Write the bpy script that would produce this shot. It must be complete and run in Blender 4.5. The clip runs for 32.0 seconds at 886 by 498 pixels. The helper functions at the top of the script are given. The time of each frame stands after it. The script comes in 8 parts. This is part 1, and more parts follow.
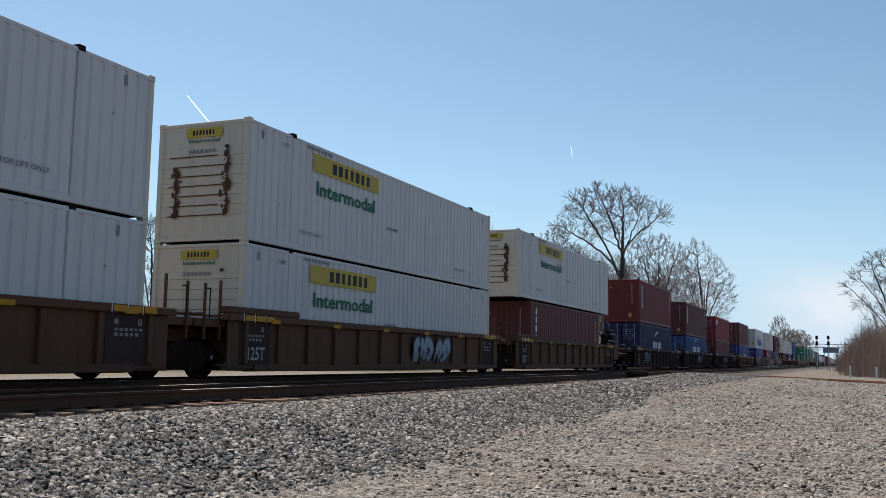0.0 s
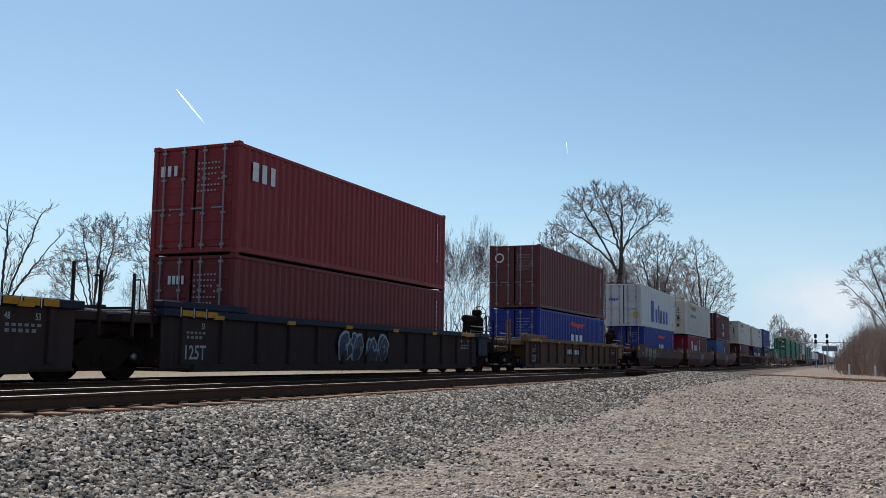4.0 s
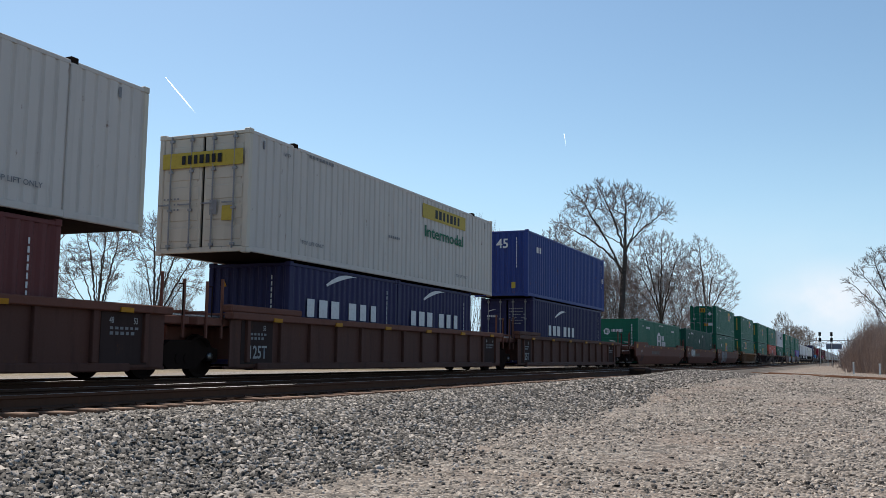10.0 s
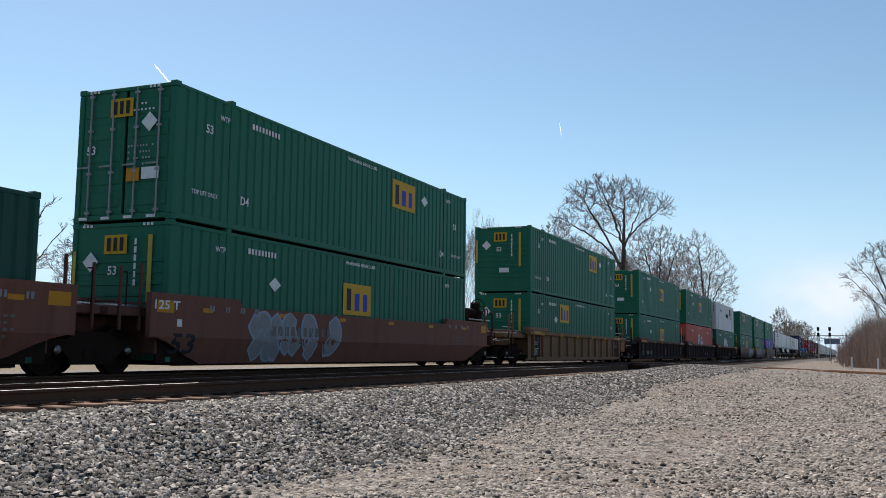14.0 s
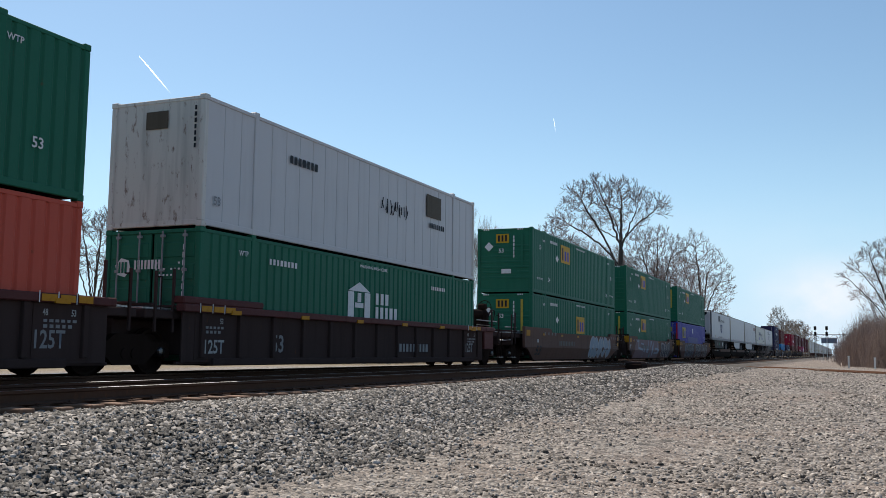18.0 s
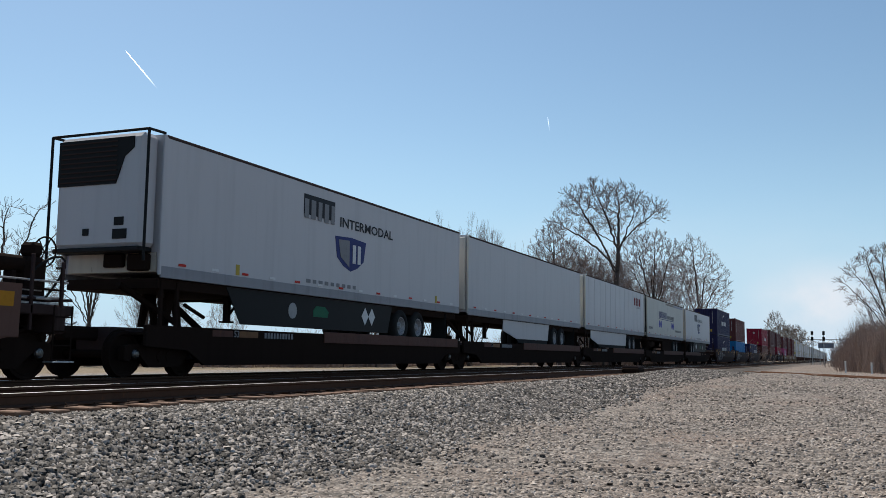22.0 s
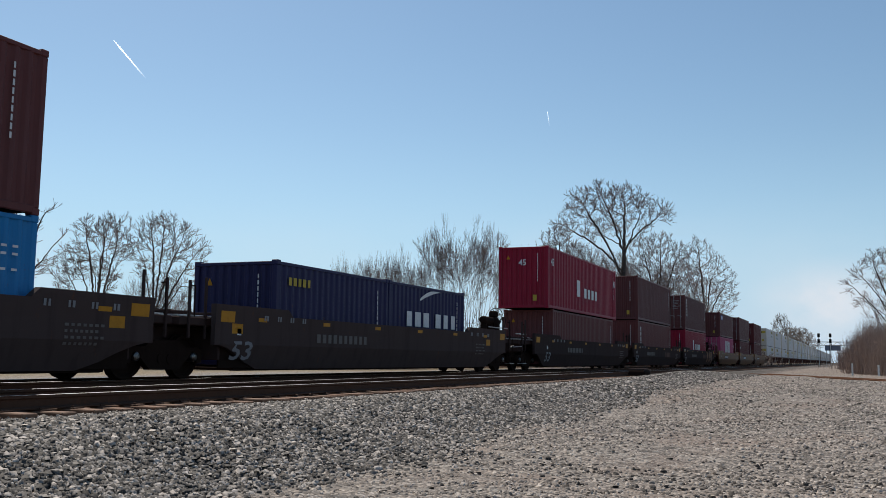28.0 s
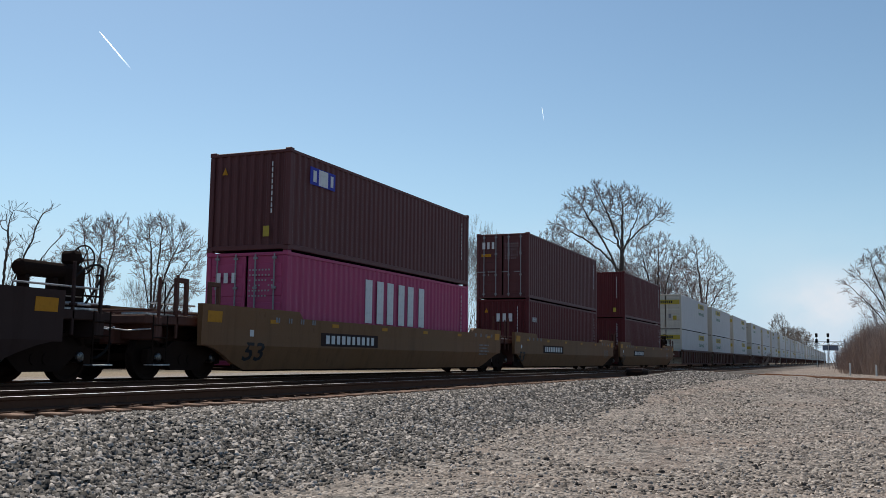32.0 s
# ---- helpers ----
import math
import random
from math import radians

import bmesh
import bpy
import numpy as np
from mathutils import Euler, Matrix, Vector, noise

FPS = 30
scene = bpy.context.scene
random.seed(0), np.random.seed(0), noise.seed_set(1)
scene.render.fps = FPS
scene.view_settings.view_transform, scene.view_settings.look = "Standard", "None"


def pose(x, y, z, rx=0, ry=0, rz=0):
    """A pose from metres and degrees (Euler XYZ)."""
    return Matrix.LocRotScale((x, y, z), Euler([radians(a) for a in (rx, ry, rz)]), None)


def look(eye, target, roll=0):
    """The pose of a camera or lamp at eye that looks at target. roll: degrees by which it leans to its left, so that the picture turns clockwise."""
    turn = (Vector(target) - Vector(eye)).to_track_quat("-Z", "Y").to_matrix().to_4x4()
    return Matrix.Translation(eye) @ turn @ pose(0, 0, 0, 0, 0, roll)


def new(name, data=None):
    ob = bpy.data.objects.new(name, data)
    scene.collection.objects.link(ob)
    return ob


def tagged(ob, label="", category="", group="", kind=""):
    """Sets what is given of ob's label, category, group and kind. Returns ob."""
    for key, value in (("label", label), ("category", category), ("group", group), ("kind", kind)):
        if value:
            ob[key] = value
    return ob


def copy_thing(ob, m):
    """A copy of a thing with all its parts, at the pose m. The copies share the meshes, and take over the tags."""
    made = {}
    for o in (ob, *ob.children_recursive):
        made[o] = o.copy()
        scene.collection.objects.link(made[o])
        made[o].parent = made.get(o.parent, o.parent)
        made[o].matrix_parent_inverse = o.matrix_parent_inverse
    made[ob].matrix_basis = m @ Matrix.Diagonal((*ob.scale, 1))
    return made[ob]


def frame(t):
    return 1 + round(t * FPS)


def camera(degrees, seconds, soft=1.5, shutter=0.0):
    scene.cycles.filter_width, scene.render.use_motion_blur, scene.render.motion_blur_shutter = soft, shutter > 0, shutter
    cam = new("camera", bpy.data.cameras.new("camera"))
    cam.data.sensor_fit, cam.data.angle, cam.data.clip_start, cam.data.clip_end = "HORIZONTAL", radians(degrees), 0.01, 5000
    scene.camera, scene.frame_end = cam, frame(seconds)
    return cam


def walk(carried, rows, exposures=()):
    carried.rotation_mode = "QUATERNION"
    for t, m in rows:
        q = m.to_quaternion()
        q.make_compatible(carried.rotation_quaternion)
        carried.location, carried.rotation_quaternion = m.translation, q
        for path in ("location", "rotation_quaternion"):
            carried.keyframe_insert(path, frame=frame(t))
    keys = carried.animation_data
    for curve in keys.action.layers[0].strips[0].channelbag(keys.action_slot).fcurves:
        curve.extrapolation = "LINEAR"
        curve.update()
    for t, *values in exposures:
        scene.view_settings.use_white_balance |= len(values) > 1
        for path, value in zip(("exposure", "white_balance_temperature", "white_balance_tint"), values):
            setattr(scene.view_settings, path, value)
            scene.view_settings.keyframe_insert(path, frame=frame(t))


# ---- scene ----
EXPOSURE = 0.0
# the camera is held by hand at one spot beside the line and only sways a little
EYE = Vector((0.0, 0.0, 1.40))


def aim(yaw, pitch, lean):
    a, b = radians(yaw), radians(pitch)
    return look(EYE, EYE + Vector((math.cos(a) * math.cos(b), math.sin(a) * math.cos(b), math.sin(b))), lean)


cam = camera(50.15, 32.0, soft=0.75)
walk(cam, [
    (0, aim(23.142, 6.614, 0.894)),
    (0.5, aim(23.072, 6.609, 0.893)),
    (1, aim(22.957, 6.544, 0.903)),
    (1.5, aim(22.866, 6.517, 0.877)),
    (2, aim(22.852, 6.536, 0.857)),
    (2.5, aim(22.861, 6.492, 0.836)),
    (3, aim(23.020, 6.553, 0.808)),
    (3.5, aim(23.017, 6.567, 0.784)),
    (5.5, aim(23.301, 6.610, 0.687)),
    (6, aim(23.192, 6.568, 0.701)),
    (6.5, aim(23.203, 6.632, 0.699)),
    (7, aim(23.156, 6.535, 0.689)),
    (7.5, aim(23.201, 6.535, 0.682)),
    (8, aim(23.031, 6.452, 0.633)),
    (8.5, aim(23.100, 6.497, 0.659)),
    (9, aim(23.025, 6.447, 0.627)),
    (9.5, aim(23.141, 6.460, 0.616)),
    (10, aim(23.289, 6.482, 0.683)),
    (10.5, aim(23.204, 6.497, 0.659)),
    (11, aim(23.111, 6.429, 0.701)),
    (11.5, aim(23.116, 6.361, 0.737)),
    (12, aim(23.173, 6.300, 0.773)),
    (12.5, aim(23.068, 6.352, 0.774)),
    (13, aim(23.173, 6.248, 0.771)),
    (13.5, aim(23.273, 6.219, 0.696)),
    (14, aim(23.209, 6.173, 0.696)),
    (14.5, aim(23.197, 6.183, 0.653)),
    (16.5, aim(22.873, 6.120, 0.577)),
    (17, aim(23.184, 6.146, 0.556)),
    (17.5, aim(23.087, 6.117, 0.611)),
    (18, aim(23.042, 6.173, 0.577)),
    (18.5, aim(23.027, 6.151, 0.559)),
    (19, aim(23.030, 6.207, 0.581)),
    (19.5, aim(23.454, 6.513, 0.614)),
    (20, aim(23.257, 6.601, 0.661)),
    (20.5, aim(23.185, 6.540, 0.691)),
    (21, aim(23.153, 6.505, 0.753)),
    (21.5, aim(23.053, 6.453, 0.750)),
    (22, aim(22.890, 6.401, 0.751)),
    (22.5, aim(22.861, 6.334, 0.836)),
    (23, aim(22.815, 6.322, 0.839)),
    (23.5, aim(22.760, 6.247, 0.775)),
    (24, aim(22.816, 6.223, 0.846)),
    (24.5, aim(23.036, 6.217, 0.840)),
    (25, aim(22.963, 6.194, 0.773)),
    (25.5, aim(23.236, 6.405, 0.772)),
    (27.5, aim(23.051, 6.454, 0.686)),
    (28, aim(23.233, 6.535, 0.758)),
    (28.5, aim(23.231, 6.492, 0.798)),
    (29, aim(23.116, 6.449, 0.835)),
    (29.5, aim(23.219, 6.480, 0.766)),
    (30, aim(23.116, 6.435, 0.773)),
    (30.5, aim(23.134, 6.445, 0.690)),
    (31, aim(23.161, 6.442, 0.719)),
    (31.5, aim(23.295, 6.547, 0.664)),
    (32, aim(23.110, 6.560, 0.677)),
], exposures=[(0.0, EXPOSURE), (1.0, EXPOSURE - 0.03), (2.0, EXPOSURE - 0.08), (3.0, EXPOSURE), (6.0, EXPOSURE - 0.12), (7.0, EXPOSURE + 0.05), (8.0, EXPOSURE + 0.02), (9.0, EXPOSURE - 0.08), (10.0, EXPOSURE + 0.1), (11.0, EXPOSURE + 0.1), (12.0, EXPOSURE - 0.17), (13.0, EXPOSURE - 0.16), (14.0, EXPOSURE + 0.13), (17.0, EXPOSURE + 0.12), (18.0, EXPOSURE + 0.12), (19.0, EXPOSURE), (20.0, EXPOSURE + 0.13), (21.0, EXPOSURE + 0.08), (22.0, EXPOSURE - 0.07), (23.0, EXPOSURE - 0.06), (24.0, EXPOSURE - 0.09), (25.0, EXPOSURE - 0.06), (28.0, EXPOSURE - 0.16), (29.0, EXPOSURE - 0.11), (30.0, EXPOSURE - 0.04), (31.0, EXPOSURE - 0.04), (32.0, EXPOSURE - 0.12)])

# ---- world and sun ----
SUN_EL, SUN_AZ = 50.0, 42.0      # degrees; the azimuth is taken from +y towards +x


def build_world():
    w = bpy.data.worlds.new("sky")
    scene.world = w
    w.use_nodes = True
    nt = w.node_tree
    nt.nodes.clear()
    out = nt.nodes.new("ShaderNodeOutputWorld")
    bg = nt.nodes.new("ShaderNodeBackground")
    sky = nt.nodes.new("ShaderNodeTexSky")
    sky.sky_type = "NISHITA"
    sky.sun_disc = False
    sky.sun_elevation, sky.sun_rotation = radians(SUN_EL), radians(SUN_AZ)
    sky.air_density, sky.dust_density, sky.ozone_density, sky.altitude = 1.0, 0.35, 0.5, 200
    bg.inputs["Strength"].default_value = 0.112
    # thin low cloud over the horizon
    tc = nt.nodes.new("ShaderNodeTexCoord")
    mp = nt.nodes.new("ShaderNodeMapping")
    mp.inputs["Scale"].default_value = (1.6, 1.6, 4.5)
    nz = nt.nodes.new("ShaderNodeTexNoise")
    nz.inputs["Scale"].default_value, nz.inputs["Detail"].default_value = 2.3, 5
    sep = nt.nodes.new("ShaderNodeSeparateXYZ")
    low = nt.nodes.new("ShaderNodeMapRange")
    low.inputs[1].default_value, low.inputs[2].default_value = 0.17, 0.04
    rmp = nt.nodes.new("ShaderNodeMapRange")
    rmp.inputs[1].default_value, rmp.inputs[2].default_value = 0.42, 0.66
    mul = nt.nodes.new("ShaderNodeMath")
    mul.operation = "MULTIPLY"
    sc = nt.nodes.new("ShaderNodeMath")
    sc.operation, sc.inputs[1].default_value = "MULTIPLY", 0.3
    mix = nt.nodes.new("ShaderNodeMixRGB")
    mix.inputs[2].default_value = (7.4, 7.8, 8.4, 1)
    L = nt.links.new
    L(tc.outputs["Generated"], mp.inputs[0])
    L(mp.outputs[0], nz.inputs["Vector"])
    L(tc.outputs["Generated"], sep.inputs[0])
    L(sep.outputs["Z"], low.inputs[0])
    L(nz.outputs["Fac"], rmp.inputs[0])
    L(rmp.outputs[0], mul.inputs[0])
    L(low.outputs[0], mul.inputs[1])
    L(mul.outputs[0], sc.inputs[0])
    # one white bank low over the far end of the line
    bank = []
    for axis_out, mid, half in (("Y", 0.015, 0.09), ("Z", 0.05, 0.06)):
        off = nt.nodes.new("ShaderNodeMath")
        off.operation, off.inputs[1].default_value = "SUBTRACT", mid
        L(sep.outputs[axis_out], off.inputs[0])
        ab = nt.nodes.new("ShaderNodeMath")
        ab.operation = "ABSOLUTE"
        L(off.outputs[0], ab.inputs[0])
        m = nt.nodes.new("ShaderNodeMapRange")
        m.interpolation_type = "SMOOTHSTEP"
        m.inputs[1].default_value, m.inputs[2].default_value = half, 0.0
        L(ab.outputs[0], m.inputs[0])
        bank.append(m.outputs[0])
    puff = nt.nodes.new("ShaderNodeTexNoise")
    puff.inputs["Scale"].default_value, puff.inputs["Detail"].default_value = 14, 6
    L(tc.outputs["Generated"], puff.inputs["Vector"])
    edge = nt.nodes.new("ShaderNodeMapRange")
    edge.inputs[1].default_value, edge.inputs[2].default_value = 0.18, 0.52
    L(puff.outputs["Fac"], edge.inputs[0])
    b1 = nt.nodes.new("ShaderNodeMath")
    b1.operation = "MULTIPLY"
    L(bank[0], b1.inputs[0])
    L(bank[1], b1.inputs[1])
    b2 = nt.nodes.new("ShaderNodeMath")
    b2.operation = "MULTIPLY"
    L(b1.outputs[0], b2.inputs[0])
    L(edge.outputs[0], b2.inputs[1])
    top = nt.nodes.new("ShaderNodeMath")
    top.operation, top.use_clamp = "ADD", True
    L(sc.outputs[0], top.inputs[0])
    L(b2.outputs[0], top.inputs[1])
    L(top.outputs[0], mix.inputs[0])
    tone = nt.nodes.new("ShaderNodeMixRGB")
    tone.blend_type, tone.inputs[0].default_value, tone.inputs[2].default_value = "MULTIPLY", 1.0, (0.885, 1.0, 1.01, 1)
    L(sky.outputs[0], tone.inputs[1])
    haze = nt.nodes.new("ShaderNodeMixRGB")
    haze.inputs[2].default_value = (3.9, 6.0, 8.4, 1)
    veil = nt.nodes.new("ShaderNodeMapRange")
    veil.interpolation_type = "SMOOTHSTEP"
    for i, v in enumerate((0.24, -0.02, 0.0, 0.85)):
        veil.inputs[i + 1].default_value = v
    L(sep.outputs["Z"], veil.inputs[0])
    L(veil.outputs[0], haze.inputs[0])
    L(tone.outputs[0], haze.inputs[1])
    L(haze.outputs[0], mix.inputs[1])
    L(mix.outputs[0], bg.inputs["Color"])
    L(bg.outputs[0], out.inputs["Surface"])
    d = bpy.data.lights.new("sun", "SUN")
    d.energy, d.angle, d.color = 5.0, radians(0.53), (1.0, 0.91, 0.79)
    a, e = radians(SUN_AZ), radians(SUN_EL)
    to = Vector((math.sin(a) * math.cos(e), math.cos(a) * math.cos(e), math.sin(e)))
    ob = new("sun", d)
    ob.matrix_world = look(to * 60, (0, 0, 0))


build_world()

# ---- materials ----
MATS = {}


def nodes_of(m):
    m.use_nodes = True
    nt = m.node_tree
    b = nt.nodes["Principled BSDF"]
    return nt, b


def setv(b, **kw):
    for k, v in kw.items():
        b.inputs[k.replace("_", " ")].default_value = v


def noise_node(nt, scale, detail=4, stretch=(1, 1, 1), coord="Object", rough=0.55):
    tc = nt.nodes.new("ShaderNodeTexCoord")
    mp = nt.nodes.new("ShaderNodeMapping")
    mp.inputs["Scale"].default_value = stretch
    n = nt.nodes.new("ShaderNodeTexNoise")
    n.inputs["Scale"].default_value, n.inputs["Detail"].default_value, n.inputs["Roughness"].default_value = scale, detail, rough
    nt.links.new(tc.outputs[coord], mp.inputs[0])
    nt.links.new(mp.outputs[0], n.inputs["Vector"])
    return n


def ramp(nt, src, lo, hi, a=0.0, b=1.0):
    r = nt.nodes.new("ShaderNodeMapRange")
    for i, v in enumerate((lo, hi, a, b)):
        r.inputs[i + 1].default_value = v
    nt.links.new(src, r.inputs[0])
    return r.outputs[0]


def blend(nt, fac, a, b, mode="MIX"):
    m = nt.nodes.new("ShaderNodeMixRGB")
    m.blend_type = mode
    for i, v in ((0, fac), (1, a), (2, b)):
        if isinstance(v, (int, float)):
            m.inputs[i].default_value = v
        elif isinstance(v, (tuple, list)):
            m.inputs[i].default_value = (*v[:3], 1)
        else:
            nt.links.new(v, m.inputs[i])
    return m.outputs[0]


def bump(nt, b, src, strength, dist):
    n = nt.nodes.new("ShaderNodeBump")
    n.inputs["Strength"].default_value, n.inputs["Distance"].default_value = strength, dist
    nt.links.new(src, n.inputs["Height"])
    nt.links.new(n.outputs[0], b.inputs["Normal"])


def paint(name, col, rough=0.5, grime=0.35, rust=0.0, fade=0.15, gloss=0.15):
    """Weathered sheet-metal paint: faded blotches, vertical dirt streaks, rust specks."""
    if name in MATS:
        return MATS[name]
    m = MATS[name] = bpy.data.materials.new(name)
    nt, b = nodes_of(m)
    big = noise_node(nt, 0.55, 5)
    streak = noise_node(nt, 3.0, 5, (1.4, 1.4, 0.12))
    fine = noise_node(nt, 22, 3)
    pale = tuple(min(1, c * 0.85 + 0.22 * (sum(col) / 3) + 0.004) for c in col)
    dark = tuple(c * 0.42 for c in col)
    c = blend(nt, ramp(nt, big.outputs["Fac"], 0.35, 0.75, 0, fade * 3), col, pale)
    c = blend(nt, ramp(nt, streak.outputs["Fac"], 0.5, 0.82, 0, grime), c, dark)
    if rust:
        spots = noise_node(nt, 5.5, 7, (1, 1, 0.45), rough=0.68)
        c = blend(nt, ramp(nt, spots.outputs["Fac"], 0.66 - 0.1 * rust, 0.76 - 0.1 * rust, 0, 0.85), c, (0.13, 0.055, 0.028))
    info = nt.nodes.new("ShaderNodeObjectInfo")
    c = blend(nt, ramp(nt, info.outputs["Random"], 0, 1, 0.0, 0.16), c, dark)
    nt.links.new(c, b.inputs["Base Color"])
    r = ramp(nt, fine.outputs["Fac"], 0.3, 0.7, rough - 0.08, rough + 0.12)
    nt.links.new(r, b.inputs["Roughness"])
    bump(nt, b, fine.outputs["Fac"], 0.08, 0.01)
    b.inputs["Specular IOR Level"].default_value = gloss
    return m


def flatpaint(name, col, rough=0.55):
    """Sign paint and decals, lightly worn."""
    if name in MATS:
        return MATS[name]
    m = MATS[name] = bpy.data.materials.new(name)
    nt, b = nodes_of(m)
    n = noise_node(nt, 9, 5)
    c = blend(nt, ramp(nt, n.outputs["Fac"], 0.5, 0.8, 0, 0.5), col, tuple(x * 0.55 for x in col))
    nt.links.new(c, b.inputs["Base Color"])
    setv(b, Roughness=rough, Specular_IOR_Level=0.15)
    return m


def steel(name, col, rough=0.35, metal=1.0):
    m = MATS[name] = bpy.data.materials.new(name)
    nt, b = nodes_of(m)
    n = noise_node(nt, 14, 4)
    c = blend(nt, ramp(nt, n.outputs["Fac"], 0.35, 0.7), col, tuple(x * 0.5 for x in col))
    nt.links.new(c, b.inputs["Base Color"])
    nt.links.new(ramp(nt, n.outputs["Fac"], 0.3, 0.7, rough - 0.08, rough + 0.15), b.inputs["Roughness"])
    setv(b, Metallic=metal)
    return m


WHITE = paint("container_white", (0.565, 0.542, 0.540), 0.5, 0.3, 0.12, 0.1)
WARM_WHITE = paint("container_warm_white", (0.55, 0.505, 0.465), 0.5, 0.35, 0.2, 0.12)
CREAM = paint("container_end_cream", (0.56, 0.505, 0.42), 0.55, 0.35, 0.4, 0.1)
RED_BROWN = paint("container_red_brown", (0.165, 0.032, 0.032), 0.5, 0.3, 0.2)
BROWN = paint("container_brown", (0.140, 0.044, 0.042), 0.5, 0.3, 0.2)
DARK_BROWN = paint("container_dark_brown", (0.118, 0.042, 0.042), 0.5, 0.3, 0.15)
MAROON = paint("container_maroon", (0.110, 0.022, 0.024), 0.5, 0.3, 0.15)
RED = paint("container_red", (0.27, 0.011, 0.034), 0.45, 0.3, 0.1)
FADED_RED = paint("container_faded_red", (0.26, 0.036, 0.038), 0.5, 0.35, 0.2)
ORANGE_RED = paint("container_orange_red", (0.55, 0.085, 0.05), 0.5, 0.25, 0.05)
NAVY = paint("container_navy", (0.026, 0.025, 0.080), 0.5, 0.3, 0.12)
MID_BLUE = paint("container_mid_blue", (0.026, 0.068, 0.19), 0.5, 0.3, 0.15)
ROYAL = paint("container_royal_blue", (0.024, 0.036, 0.24), 0.45, 0.3, 0.1)
VIOLET_BLUE = paint("container_violet_blue", (0.055, 0.05, 0.36), 0.45, 0.25, 0.05)
OLD_BLUE = paint("container_old_blue", (0.075, 0.15, 0.32), 0.6, 0.5, 0.8)
SKY_BLUE = paint("container_sky_blue", (0.018, 0.20, 0.46), 0.5, 0.35, 0.2)
GREEN = paint("container_green", (0.015, 0.129, 0.076), 0.5, 0.3, 0.06)
OLD_GREEN = paint("container_old_green", (0.012, 0.070, 0.050), 0.55, 0.5, 0.1, 0.25)
MAGENTA = paint("container_magenta", (0.42, 0.07, 0.155), 0.5, 0.3, 0.1)
OLIVE = paint("wellcar_yellow_brown", (0.102, 0.047, 0.026), 0.65, 0.6, 0.8)
TAN = paint("wellcar_tan", (0.20, 0.097, 0.043), 0.6, 0.55, 0.5)
RUSTY = paint("wellcar_red_brown", (0.170, 0.066, 0.045), 0.65, 0.55, 0.6)
UMBER = paint("wellcar_umber", (0.104, 0.044, 0.032), 0.65, 0.6, 0.6)
SOOT = paint("wellcar_black", (0.056, 0.037, 0.034), 0.85, 0.4, 0.2, 0.1, 0.03)
CHARCOAL = paint("wellcar_charcoal", (0.072, 0.050, 0.046), 0.8, 0.5, 0.25, 0.12, 0.05)
SILL_BLUE = paint("wellcar_blue_sill", (0.017, 0.019, 0.034), 0.6, 0.5, 0.3)
SILL_MAROON = paint("wellcar_maroon_sill", (0.10, 0.03, 0.028), 0.6, 0.5, 0.3)
TRUCK = paint("truck_black", (0.023, 0.0145, 0.0115), 0.9, 0.3, 0.0, 0.05, 0.02)
# weathered aluminium, with the shade along the trailer's foot put into the grey
RAIL_GREY = paint("weathered_shaded_rail_grey", (0.30, 0.30, 0.32), 0.5, 0.45, 0.1, 0.15)
TRAILER = paint("trailer_white", (0.555, 0.54, 0.55), 0.4, 0.18, 0.0, 0.08)
TRAILER_CREAM = paint("trailer_cream", (0.58, 0.56, 0.50), 0.45, 0.3, 0.1, 0.1)
ALU = steel("aluminium_rail", (0.55, 0.55, 0.55), 0.4, 0.8)
RUBBER = paint("tyre_rubber", (0.018, 0.018, 0.018), 0.85, 0.2)
RIM = steel("dull_wheel_rim", (0.34, 0.34, 0.35), 0.5, 0.4)
LOCKBAR = paint("galvanised_bar", (0.27, 0.27, 0.28), 0.6, 0.4, 0.3)
BLACKP = flatpaint("black_plastic", (0.011, 0.011, 0.012), 0.6)
YELLOW = flatpaint("yellow_sign", (0.45, 0.335, 0.055))
AMBER = flatpaint("amber_reflector", (0.46, 0.205, 0.014), 0.5)
INK = flatpaint("black_ink", (0.02, 0.02, 0.025))
PALE = flatpaint("white_ink", (0.66, 0.66, 0.66))
FAINT = flatpaint("faint_white_ink", (0.34, 0.34, 0.34))
DIMINK = flatpaint("dim_stencil_ink", (0.13, 0.115, 0.105))
GREENINK = flatpaint("green_ink", (0.008, 0.12, 0.06))
BLUEINK = flatpaint("blue_ink", (0.035, 0.045, 0.36))
NAVYINK = flatpaint("navy_ink", (0.03, 0.04, 0.16))
REDINK = flatpaint("red_ink", (0.50, 0.03, 0.02))
GREYINK = flatpaint("grey_ink", (0.22, 0.22, 0.23))
GOLD = flatpaint("ochre_sign", (0.52, 0.30, 0.02))
GRAF = flatpaint("spray_pale_blue", (0.26, 0.31, 0.38))
GRAF2 = flatpaint("spray_white", (0.42, 0.42, 0.42))
MAUVE = flatpaint("spray_mauve", (0.190, 0.123, 0.135))
TEAL_SPRAY = flatpaint("spray_teal", (0.11, 0.24, 0.26))
DRAB = paint("wellcar_drab_brown", (0.134, 0.069, 0.052), 0.65, 0.6, 0.5)
GRAF3 = flatpaint("spray_dark", (0.05, 0.05, 0.07))
RAILTOP = steel("polished_rail_head", (0.80, 0.79, 0.78), 0.30)
RAILSIDE = paint("rusty_rail", (0.075, 0.038, 0.024), 0.85, 0.4, 0.4)
SIGN_GREY = flatpaint("faded_blue_sign", (0.16, 0.20, 0.27))
RUST_RAIL = paint("orange_rust_rail", (0.21, 0.10, 0.058), 0.9, 0.3)
CAPSTEEL = steel("bearing_cap_steel", (0.16, 0.155, 0.15), 0.3)
